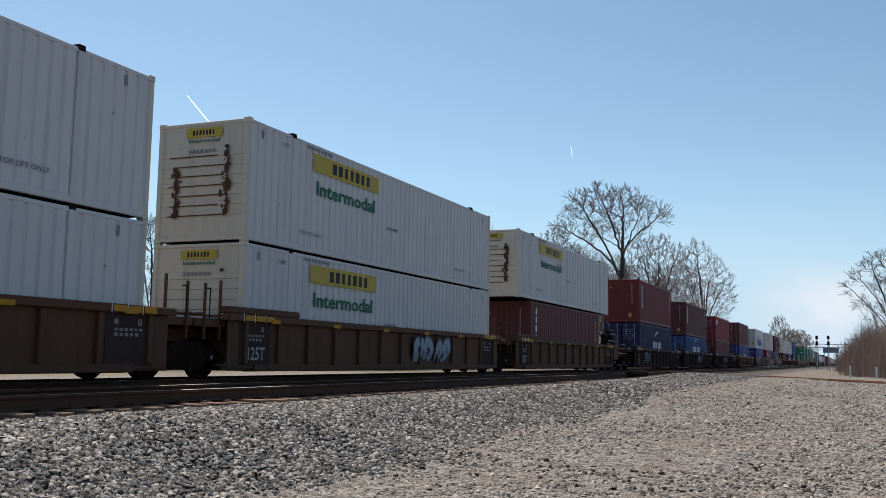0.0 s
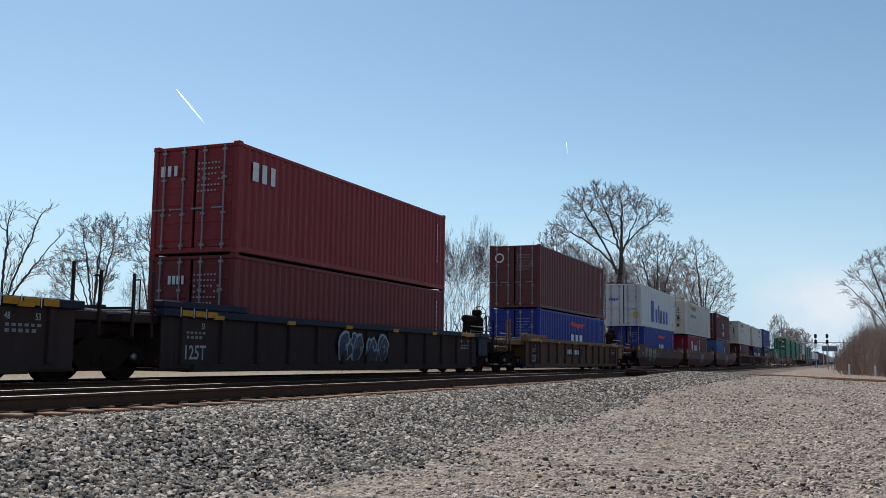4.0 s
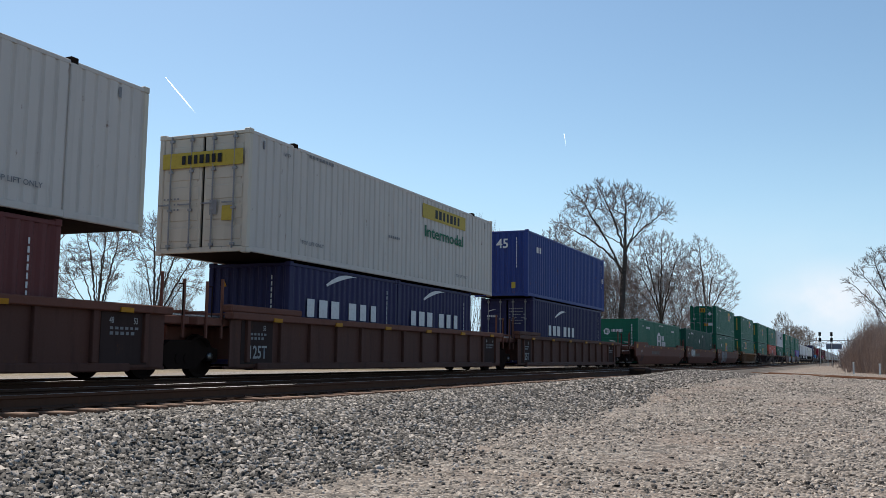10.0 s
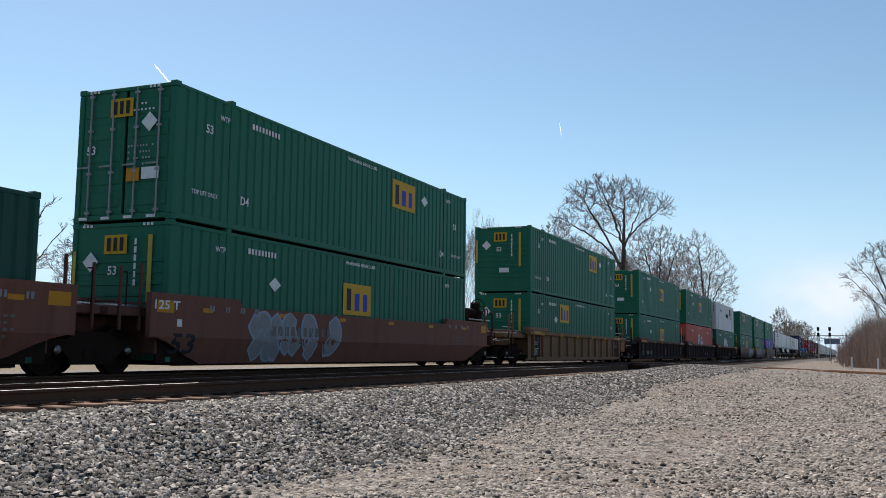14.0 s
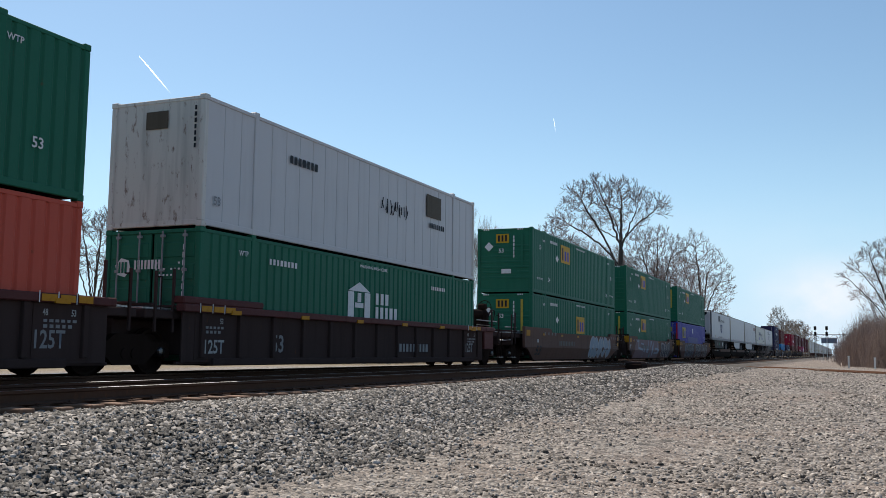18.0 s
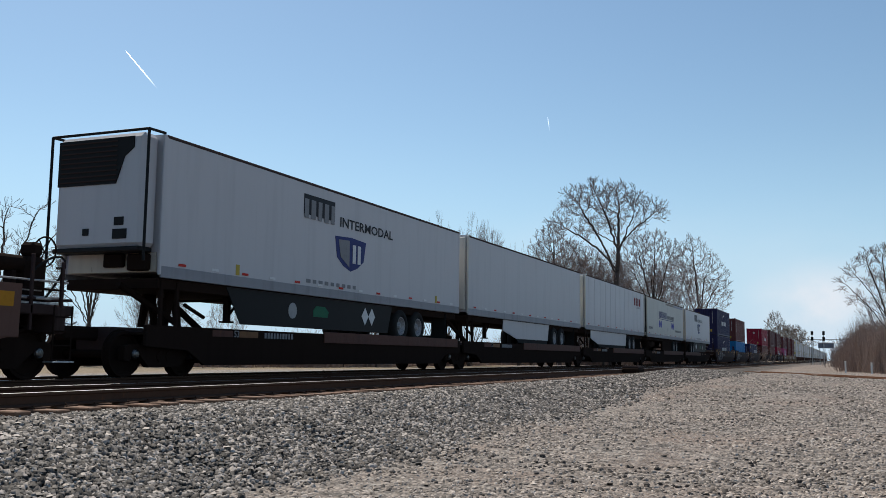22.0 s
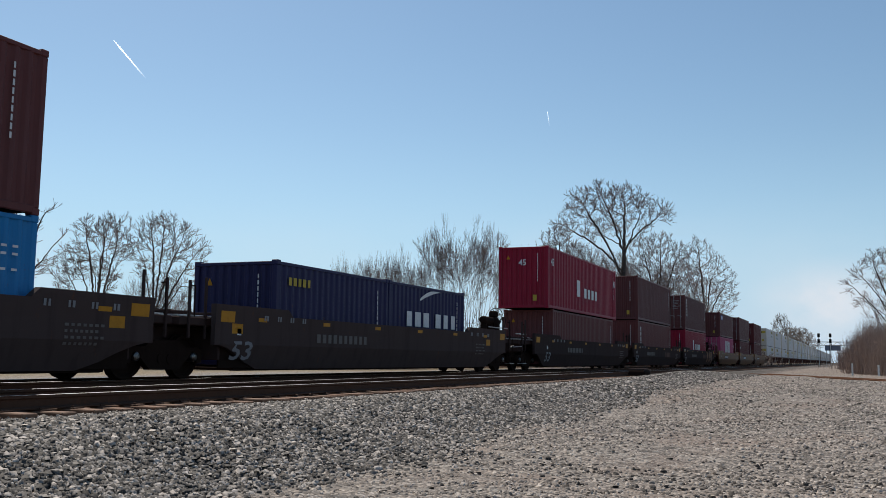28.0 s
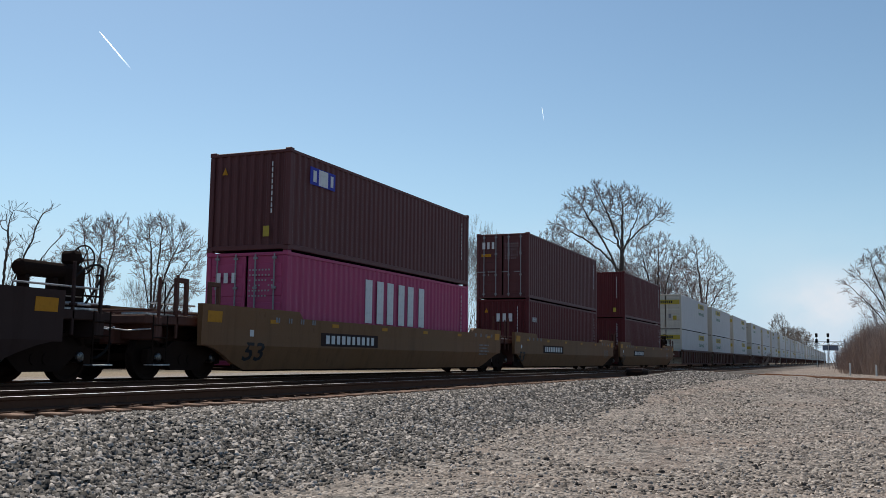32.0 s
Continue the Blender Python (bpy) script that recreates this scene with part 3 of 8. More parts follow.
# ---- the tracks ----
def rail_outline():
    return [(-0.038, 0.0), (0.038, 0.0), (0.038, -0.035), (0.012, -0.052), (0.010, -0.135), (0.072, -0.158), (0.072, -0.172), (-0.072, -0.172), (-0.072, -0.158), (-0.010, -0.135), (-0.012, -0.052), (-0.038, -0.035)]


def rail_mesh(name, x0, x1):
    out = rail_outline()
    n = len(out)
    g = Geo()
    g.add([(x, y, z) for x in (x0, x1) for y, z in out], [(i, (i + 1) % n, n + (i + 1) % n, n + i) for i in range(n)] + [tuple(range(n))[::-1], tuple(range(n, 2 * n))])
    me = g.mesh(name, RAILSIDE)
    me.materials.append(RAILTOP)
    me.polygons[0].material_index = 1
    return me


TIE = Geo().box(-0.115, 0.115, -1.30, 1.30, -0.16, 0.0, 0.012).mesh("tie", WOOD)
PLATE = Geo().box(-0.09, 0.09, -0.18, 0.18, 0, 0.018, 0.004).box(-0.06, -0.035, -0.13, -0.10, 0.018, 0.045).box(0.035, 0.06, 0.10, 0.13, 0.018, 0.045).mesh("tie_plate", RAILSIDE)


def build_track(y, label, x0, x1, near0, near1):
    t = thing("railway_track", label, "railway track", kind="structure")
    t.location = (0, y, RAIL)
    me = rail_mesh("rail", x0, x1)
    for s in (-0.755, 0.755):
        part("rail", me, t, "rusty rail with a polished head", (0, s, 0))
    rng = random.Random(y)
    n = int((near1 - near0) / 0.53)
    for i in range(n):
        x = near0 + i * 0.53 + rng.uniform(-0.03, 0.03)
        tie = part("tie", TIE, t, "", (x, rng.uniform(-0.06, 0.06), -0.19 + rng.uniform(-0.012, 0.012)), (0, 0, rng.uniform(-1.3, 1.3)))
        if i < 60 and y < 12:
            part("tie_plate", PLATE, tie, "", (0, -0.755, 0.0))
    g = Geo()
    for i in range(int((x1 - near1) / 0.53)):
        x = near1 + 0.3 + i * 0.53
        if x < 220:
            g.box(x - 0.115, x + 0.115, -1.3, 1.3, -0.35, -0.19)
    ob = part("ties", g.mesh("ties", WOOD), t)
    ob["kind"] = "stuff"


build_track(SIDE_Y, "empty railway track on wooden ties in crushed rock", -60, 420, 3.0, 62.0)
build_track(TRACK_Y, "main railway track under the freight train", -800, 1500, 4.0, 40.0)


def build_spur():
    t = thing("railway_track", "rusty spur rails lying across the gravel lot", "railway track", kind="structure")
    t.location, t.rotation_euler = (60, 0.5, 0.42), (0, 0, radians(24.1))
    me = rail_mesh("spur_rail", -21, 14)
    me.materials[0] = RUST_RAIL
    me.materials[1] = RUST_RAIL
    for s in (-0.72, 0.72):
        part("rail", me, t, "rust-brown rail", (0, s, 0.13))
    for x in np.arange(-20.5, 14, 0.75):
        part("tie", TIE, t, "", (float(x), 0, -0.055))


build_spur()


def build_derail():
    """The low steel machine beside the empty track."""
    z = float(ground_z(43.5, 8.85))
    t = thing("track_machine", "low dark steel switch machine beside the empty track", "switch machine")
    t.location = (43.5, 8.85, z)
    part("housing", Geo().box(-0.9, 0.35, -0.42, 0.42, 0, 0.30, 0.05).mesh("housing", TRUCK), t)
    part("cover", Geo().box(-0.75, 0.1, -0.36, 0.36, 0.304, 0.40, 0.03).mesh("cover", CHARCOAL), t, "dark grey cover, paler than the housing")
    part("gearbox", Geo().box(0.36, 0.95, -0.3, 0.3, 0, 0.22, 0.04).mesh("gearbox", TRUCK), t)
    part("rod", Geo().rod((0.3, 0.4, 0.1), (0.3, 1.3, 0.12), 0.03).mesh("rod", RAILSIDE), t)


build_derail()


# ---- trees ----
def crown_of(seed, trunk, wide, shape, points, lobes=5):
    """Points in a crown that is round in plan, with an uneven outline and gaps, for a tree one unit high."""
    rng = np.random.default_rng(seed)
    n = points * 3
    h = rng.random(n)
    ang = rng.uniform(0, 2 * np.pi, n)
    prof = np.interp(h, np.linspace(0, 1, len(shape)), shape)
    lobe = 1 + 0.16 * np.sin(lobes * ang + 7 * h + seed) + 0.12 * np.sin(3 * ang - 11 * h + 2 * seed)
    r = wide * prof * lobe * rng.random(n) ** 0.3
    pts = np.stack([r * np.cos(ang), r * np.sin(ang), trunk * 0.75 + (1 - trunk * 0.75) * h], -1)
    for k in range(9):
        c = pts[rng.integers(len(pts))]
        pts = pts[np.linalg.norm(pts - c, axis=1) > rng.uniform(0.05, 0.10)]
    return pts[:points]


def crown_in(seed, high, boughs, points):
    """Points in a crown made of separate boughs, (to the right, height, radius) in metres, for a tree of that height; and the boughs' middles."""
    rng = np.random.default_rng(seed)
    b = (np.array(boughs) - np.array([0, 0.4, 0])) / high
    pick = rng.choice(len(b), points, p=b[:, 2] ** 2 / (b[:, 2] ** 2).sum())
    d = rng.normal(0, 1, (points, 3))
    d = d / np.linalg.norm(d, axis=1, keepdims=True) * (rng.random((points, 1)) ** 0.45)
    deep = rng.normal(0, 1.0, len(b)) * b[:, 2]
    mid = np.stack([deep, -b[:, 0], b[:, 1]], -1)
    return mid[pick] + d * b[pick, 2:3] * np.array([1.5, 1.1, 1.0]), mid


def grow(seed, trunk, pts, step=0.022, twigs=3, twig=0.05, sense=0.42, rise=0.24, thick=0.016, limbs=()):
    """Branch segments (p, q, r0, r1, level) of a bare tree one unit high: limbs reach for the points of the crown, twigs fan out at the ends."""
    rng = np.random.default_rng(seed)
    nodes, par = [np.zeros(3)], [-1]
    lean = rng.normal(0, 0.03, 2)
    for i in range(int(trunk / step)):
        nodes.append(nodes[-1] + np.array([lean[0] * step + rng.normal(0, 0.0012), lean[1] * step + rng.normal(0, 0.0012), step]))
        par.append(len(nodes) - 2)
    stem = len(nodes)
    for c in limbs:
        k = int(rng.integers(int(stem * 0.72), stem))
        p0 = nodes[k]
        way = np.array(c) - p0
        far = np.linalg.norm(way)
        mid = p0 + way * 0.35 + np.array([0, 0, 0.16 * far])
        for i in range(1, max(2, int(0.8 * far / step)) + 1):
            u = 0.8 * i * step / (0.8 * far + 1e-9)
            q = (1 - u) ** 2 * p0 + 2 * u * (1 - u) * mid + u * u * np.array(c)
            nodes.append(q + rng.normal(0, 0.0022, 3))
            par.append(k)
            k = len(nodes) - 1
    N = np.array(nodes)
    d = np.linalg.norm(pts[:, None] - N[None], axis=2)
    near, dist = d.argmin(1), d.min(1)
    live = np.ones(len(pts), bool)
    dirs = {}
    for turn in range(170):
        if not live.any():
            break
        sel = live & (dist < sense)
        if not sel.any():
            break
        pull = np.zeros((len(nodes), 3))
        u = (pts[sel] - np.array(nodes)[near[sel]]) / dist[sel][:, None]
        np.add.at(pull, near[sel], u)
        grew = []
        for i in np.unique(near[sel]):
            v = pull[i] / (np.linalg.norm(pull[i]) + 1e-9)
            back = nodes[i] - nodes[par[i]] if par[i] >= 0 else np.array([0, 0, step])
            v = v + 0.5 * back / (np.linalg.norm(back) + 1e-9) + np.array([0, 0, rise]) + rng.normal(0, 0.07, 3)
            v = v / np.linalg.norm(v)
            if dirs.get(int(i), 0) >= 3:
                continue
            dirs[int(i)] = dirs.get(int(i), 0) + 1
            nodes.append(nodes[i] + v * step)
            par.append(int(i))
            grew.append(len(nodes) - 1)
        if not grew:
            break
        G = np.array([nodes[i] for i in grew])
        d = np.linalg.norm(pts[:, None] - G[None], axis=2)
        j = d.argmin(1)
        m = d[np.arange(len(pts)), j]
        closer = m < dist
        near = np.where(closer, np.array(grew)[j], near)
        dist = np.where(closer, m, dist)
        live &= dist > step * 2.1
    # limbs thicken towards the root
    kids = [0] * len(nodes)
    area = np.zeros(len(nodes))
    for i in range(len(nodes) - 1, 0, -1):
        if kids[i] == 0:
            area[i] = 1.0
        area[par[i]] += area[i]
        kids[par[i]] += 1
    rad = thick * (area / area[0]) ** 0.56
    segs = [(nodes[par[i]], nodes[i], min(rad[par[i]], rad[i] * 1.25) if par[i] else rad[0], rad[i], 0 if rad[i] > 0.0022 else 2) for i in range(1, len(nodes))]
    for i in range(1, len(nodes)):
        if rad[i] > 0.0022 or nodes[i][2] < trunk:
            continue
        a = nodes[i] - nodes[par[i]]
        a = a / np.linalg.norm(a)
        for k in range(twigs if kids[i] else twigs + 2):
            e = a * rng.uniform(0.5, 1.0) + rng.normal(0, 0.40, 3) + np.array([0, 0, 0.38])
            e = e / np.linalg.norm(e)
            p = nodes[i]
            ln = twig * rng.uniform(0.5, 1.2)
            q = p + e * ln * 0.5
            segs.append((p, q, 0.0008, 0.0006, 3))
            for j in range(2):
                d = e + rng.normal(0, 0.28, 3) + np.array([0, 0, 0.1])
                segs.append((q, q + d / np.linalg.norm(d) * ln * rng.uniform(0.4, 0.65), 0.0007, 0.0004, 3))
    return segs


def limb_mesh(name, segs, mat, sides, fat=1.0, least=0.0):
    n = len(segs)
    P, Q = np.array([s[0][:] for s in segs]), np.array([s[1][:] for s in segs])
    r0, r1 = np.maximum(np.array([s[2] for s in segs]) * fat, least), np.maximum(np.array([s[3] for s in segs]) * fat, least)
    D = Q - P
    D /= np.linalg.norm(D, axis=1, keepdims=True) + 1e-9
    ref = np.where(np.abs(D[:, 2:]) < 0.9, [[0, 0, 1.0]], [[1.0, 0, 0]])
    A = np.cross(D, ref)
    A /= np.linalg.norm(A, axis=1, keepdims=True)
    B = np.cross(D, A)
    w = 2 * np.pi * np.arange(sides) / sides
    U = A[:, None] * np.cos(w)[None, :, None] + B[:, None] * np.sin(w)[None, :, None]
    v = np.concatenate([P[:, None] + U * r0[:, None, None], Q[:, None] + U * r1[:, None, None]], 1)
    i = np.arange(sides)
    quad = np.stack([i, (i + 1) % sides, sides + (i + 1) % sides, sides + i], -1)
    f = (quad[None] + (np.arange(n) * 2 * sides)[:, None, None]).reshape(-1, 4)
    return bulk_mesh(name, v.reshape(-1, 3), f, mat)


TREE_KINDS = {}


def tree_kind(key, seed, trunk, wide, shape, points, twig=TWIG, least=0.001, step=0.022, twigs=3, reach=0.05, lobes=5, sense=0.42):
    keep_kind(key, grow(seed, trunk, crown_of(seed, trunk, wide, shape, points, lobes), step, twigs, reach, sense), twig, least)


def keep_kind(key, segs, twig, least):
    P = np.array([s[1][:] for s in segs])
    high, wide = np.percentile(P[:, 2], 99.7), np.percentile(np.linalg.norm(P[:, :2], axis=1), 97)
    TREE_KINDS[key] = (limb_mesh("trunk", [s for s in segs if s[4] <= 1], BARK, 7), limb_mesh("crown", [s for s in segs if s[4] > 1], twig, 3, 1.0, least), high, wide)


def fan_segs(seed, stems, spread, levels):
    """Many straight stems that rise and fork from a low base."""
    rng = np.random.default_rng(seed)
    segs = []

    def go(p, d, ln, r, left):
        for i in range(3):
            d = d + rng.normal(0, 0.055, 3) + np.array([0, 0, 0.045])
            d = d / np.linalg.norm(d)
            q = p + d * ln / 3
            segs.append((p, q, r, r * 0.88, 0 if r > 0.0032 else 2))
            p, r = q, r * 0.88
            if left < 3 and rng.random() < 0.6:
                e = d + rng.normal(0, 0.45, 3)
                segs.append((p, p + e / np.linalg.norm(e) * ln * 0.35, r * 0.5, 0.0005, 2))
        if left:
            for k in range(3 if rng.random() < 0.35 else 2):
                e = d + rng.normal(0, 0.30, 3)
                go(p, e / np.linalg.norm(e), ln * rng.uniform(0.62, 0.88), r * 0.7, left - 1)

    for k in range(stems):
        a = 2 * np.pi * (k + rng.random() * 0.7) / stems
        u = spread * rng.uniform(0.35, 1.0)
        d = np.array([math.cos(a) * u, math.sin(a) * u, 1.0])
        go(np.array([math.cos(a) * 0.012, math.sin(a) * 0.012, 0.0]), d / np.linalg.norm(d), rng.uniform(0.26, 0.36), 0.0095, levels)
    return segs


FAN = (0.10, 0.34, 0.62, 0.86, 1.0, 0.97, 0.82, 0.5)
DOME = (0.55, 0.85, 1.0, 1.0, 0.92, 0.75, 0.45)
tree_kind("round", 9, 0.18, 0.36, DOME, 1300, least=0.0006, step=0.020, twigs=2, reach=0.05, sense=0.22)
tree_kind("broad", 14, 0.22, 0.40, DOME, 1300, least=0.0006, step=0.020, twigs=2, reach=0.05, lobes=4, sense=0.22)
tree_kind("open", 33, 0.26, 0.32, FAN, 500, least=0.0009, step=0.03, twigs=3, reach=0.07)
tree_kind("far", 17, 0.15, 0.40, DOME, 900, FAR_TWIG, 0.0018, 0.036, 3, 0.09)
keep_kind("fountain", fan_segs(3, 13, 0.85, 6), TWIG, 0.0009)
keep_kind("thicket", fan_segs(8, 14, 0.95, 5), TWIG, 0.0010)


def tree(key, x, y, height, width, turn, label="bare leafless deciduous tree behind the railway"):
    trunk, crown, high, wide = TREE_KINDS[key]
    t = thing("tree", label, "tree", "bare trees along the line")
    z = float(ground_z(x, y)) - 0.08
    t.location, t.rotation_euler = (x, y, z), (0, 0, radians(turn))
    sx = width / 2 / wide
    t.scale = (sx, sx, (height - z) / high)
    part("trunk", trunk, t)
    part("crown", crown, t)


def bough_tree(x, y, high, fork, boughs, points, seed, label, step=0.017, twigs=2, reach=0.035, sense=0.30, rise=0.12):
    """A single tree with its own boughs; it faces the lot."""
    pts, mids = crown_in(seed, high, boughs, points)
    segs = grow(seed, fork / high, pts, step, twigs, reach, sense, rise, 0.015, mids)
    t = thing("tree", label, "tree", "bare trees along the line")
    z = float(ground_z(x, y)) - 0.08
    t.location, t.rotation_euler, t.scale = (x, y, z), (0, 0, math.atan2(y, x)), (high, high, high)
    part("trunk", limb_mesh("trunk", [g for g in segs if g[4] <= 1], BARK, 6), t)
    part("crown", limb_mesh("crown", [g for g in segs if g[4] > 1], TWIG, 3, 1.0, 0.011 / high), t)


def build_trees():
    plain = "bare leafless deciduous tree behind the railway"
    bough_tree(92.6, 21.0, 19.0, 11.8, [(0.9, 17.6, 1.7), (-1.3, 17.2, 1.7), (-3.3, 16.0, 1.7), (-5.0, 14.5, 1.3), (0.1, 15.3, 1.9), (2.8, 16.2, 1.4), (4.6, 15.6, 1.2), (2.6, 14.2, 0.9), (-2.4, 14.0, 1.4)],
               1500, 5, "tall bare deciduous tree with a wide fan of limbs", step=0.013, reach=0.034)
    bough_tree(84.7, 24.0, 13.0, 5.2, [(-0.7, 12.0, 1.5), (0.7, 11.0, 1.4), (-1.9, 10.8, 1.3), (-2.6, 8.8, 1.2), (1.7, 9.4, 1.2), (-0.2, 9.7, 1.4), (-2.3, 7.2, 1.0), (1.6, 7.6, 1.0)], 1300, 12, plain)
    bough_tree(103.3, 18.8, 14.6, 5.6, [(-1.8, 13.4, 1.6), (0.2, 13.5, 1.6), (1.9, 12.5, 1.5), (-2.8, 11.6, 1.5), (-0.3, 11.2, 1.8), (2.2, 10.5, 1.5), (-3.2, 9.6, 1.3), (0.5, 9.2, 1.6)], 2300, 23, plain)
    bough_tree(144.3, 19.4, 18.6, 6.0, [(-0.9, 17.1, 2.0), (0.9, 15.1, 2.1), (2.5, 12.4, 2.1), (3.1, 10.2, 1.7), (-2.1, 13.9, 2.3), (0.0, 11.8, 2.3), (-3.6, 16.0, 1.7), (2.2, 8.4, 1.5)], 1500, 37, plain)
    fork = "bare tree forking low into spreading limbs"
    bough_tree(51.0, 48.0, 11.2, 3.2, [(1.4, 10.3, 0.9), (0.4, 10.4, 0.9), (-0.9, 10.0, 0.9), (0.2, 9.2, 1.1), (-1.5, 8.1, 1.1), (-2.1, 6.9, 1.0), (1.5, 8.7, 1.0), (-0.2, 7.6, 1.0), (-2.2, 5.8, 0.8), (0.8, 6.4, 0.8)], 800, 41, fork, step=0.017, reach=0.05)
    bough_tree(54.2, 45.8, 11.6, 3.4, [(-0.2, 10.5, 1.0), (0.6, 10.8, 0.8), (1.8, 10.0, 1.0), (2.9, 9.0, 0.9), (-1.0, 9.3, 0.9), (1.0, 8.7, 1.1), (2.7, 7.7, 0.9), (-0.7, 7.6, 0.9), (1.2, 6.6, 0.9), (2.8, 6.2, 0.7)], 900, 52, fork, step=0.017, reach=0.05)
    bough_tree(42.7, 47.6, 10.8, 4.2, [(0.3, 9.7, 0.8), (2.2, 10.1, 0.6), (1.6, 9.1, 0.6), (-1.0, 9.1, 1.0), (3.1, 8.5, 0.5), (0.7, 8.0, 0.7), (-1.7, 7.5, 1.0), (2.2, 6.6, 0.6)], 200, 60, "thin bare tree with long open limbs", step=0.022, reach=0.06, rise=0.24)
    bough_tree(84.0, -3.6, 12.2, 4.0, [(-3.4, 7.6, 0.6), (-2.7, 8.4, 0.7), (-1.7, 9.4, 0.9), (-0.5, 9.9, 1.0), (1.0, 9.9, 1.3), (-1.0, 7.9, 1.0), (-2.4, 6.2, 0.7), (2.0, 8.4, 1.5), (0.5, 6.9, 1.0)], 600, 71, "bare tree rising out of brown scrub", step=0.018, reach=0.05, rise=0.22)
    rows = [
        ("fountain", 76.6, 29.8, 13.3, 8.0, 15, ""), ("fountain", 74.4, 31.6, 12.9, 7.2, 190, ""), ("thicket", 80.6, 26.6, 10.9, 7.4, 70, ""), ("thicket", 83.6, 26.4, 10.4, 6.0, 130, ""),
        ("thicket", 69.6, 35.2, 9.9, 4.6, 260, ""), ("thicket", 68.0, 37.4, 9.4, 4.8, 45, ""), ("fountain", 70.6, 33.6, 10.2, 4.4, 160, ""), ("broad", 74.0, 38.0, 9.2, 7.5, 15, ""),
        ("broad", 130.0, 21.0, 14.5, 11.5, 140, ""), ("round", 96.0, 26.5, 11.8, 10.0, 300, ""), ("round", 93.2, 24.6, 12.6, 8.5, 120, ""), ("broad", 89.4, 25.6, 13.0, 8.0, 40, ""), ("thicket", 98.2, 22.6, 11.6, 7.0, 10, ""), ("round", 104.0, 24.5, 13.4, 9.0, 220, ""), ("broad", 109.0, 21.6, 12.6, 9.0, 70, ""), ("broad", 100.0, 24.0, 12.2, 10.0, 90, ""), ("broad", 95.0, 22.4, 11.0, 9.0, 200, ""), ("round", 121.0, 20.0, 12.0, 9.0, 250, ""), ("round", 118.0, 21.0, 11.0, 9.5, 33, ""),
        ("thicket", 62.0, 52.0, 7.6, 7.0, 330, ""), ("round", 81.2, 58.3, 7.7, 4.5, 0, ""), ("round", 66.4, 67.9, 7.2, 5.5, 40, ""), ("broad", 74.0, 60.0, 6.6, 6.0, 80, ""),
        ("open", 97, -4.5, 9.6, 7.0, 300, "bare tree rising out of brown scrub"),
        ("far", 330, 20.5, 17.2, 8, 0, "distant bare leafless tree"), ("far", 420, 23.0, 16.0, 15, 90, "distant bare leafless tree"), ("far", 440, 20.0, 16.5, 16, 190, "distant bare leafless tree"),
        ("far", 179.0, 21.0, 9.2, 7.0, 270, "distant bare leafless tree"), ("far", 165.0, 24.0, 9.6, 8.0, 10, "distant bare leafless tree"), ("far", 470, 23, 16.0, 17, 40, "distant bare leafless tree"),
        ("open", 30, -46, 12, 9, 0, ""), ("open", -18, -40, 14, 10, 90, ""), ("open", 12, 52, 11, 8, 60, ""), ("open", -10, 48, 12, 7, 15, ""),
    ]
    for key, x, y, h, w, a, lab in rows:
        tree(key, x, y, h, w, a, lab or plain)


build_trees()


def build_scrub():
    """Thickets of thin brown stems."""
    meshes = []
    for seed in range(3):
        rng = random.Random(seed + 50)
        segs = []
        for i in range(900):
            p = Vector((rng.gauss(0, 0.42), rng.gauss(0, 0.42), 0))
            d = Vector((p.x * 0.35 + rng.gauss(0, 0.16), p.y * 0.35 + rng.gauss(0, 0.16), 1)).normalized()
            h = rng.uniform(0.35, 1.0) * max(0.35, 1 - 0.55 * p.length)
            r = 0.0075
            for j in range(4):
                d = (d + Vector((rng.gauss(0, 0.13), rng.gauss(0, 0.13), 0.02))).normalized()
                q = p + d * h / 4
                segs.append((p, q, r, r * 0.75, j))
                if j:
                    e = (d + Vector((rng.gauss(0, 0.5), rng.gauss(0, 0.5), rng.uniform(0, 0.3)))).normalized()
                    segs.append((q, q + e * h * 0.22, r * 0.6, r * 0.3, j))
                p, r = q, r * 0.78
        meshes.append(limb_mesh("thicket", segs, SHRUB, 3))
    rng = random.Random(8)
    spots = [(76, -5.2, 4.2, 3.6), (81, -3.2, 4.8, 3.4), (84, -5.4, 5.2, 4.2), (88, -1.9, 5.0, 3.0), (90, -4.6, 6.0, 4.6), (95, -2.0, 5.4, 3.4), (99, -4.4, 6.0, 4.6), (104, -2.4, 5.6, 3.6),
             (112, -3.2, 6.0, 4.4), (120, -2.8, 6.2, 4.4), (130, -2.2, 6.0, 4.6), (72, -7.4, 3.6, 3.4), (79, -8.5, 4.6, 4.2), (145, -1.6, 6.0, 5.0),
             (60, 44, 3.2, 6), (66, 40, 3.4, 6), (72, 37, 3.4, 6), (79, 33, 3.6, 6), (88, 29, 3.8, 6), (98, 25, 3.8, 6), (110, 22, 4.2, 7), (124, 20, 4.4, 7), (54, 50, 3.0, 7), (46, 54, 3.0, 7), (140, 19, 4.6, 8), (160, 18, 5, 9)]
    for i, (x, y, h, w) in enumerate(spots):
        t = thing("shrub", "dense thicket of bare brown stems" if y < 0 else "low bare scrub behind the railway", "shrub", "scrub thickets")
        t.location, t.rotation_euler, t.scale = (x, y, float(ground_z(x, y)) - 0.05), (0, 0, rng.uniform(0, 6.28)), (w / 1.4, w / 1.4, h)
        part("thicket", meshes[i % 3], t)["kind"] = "stuff"


build_scrub()


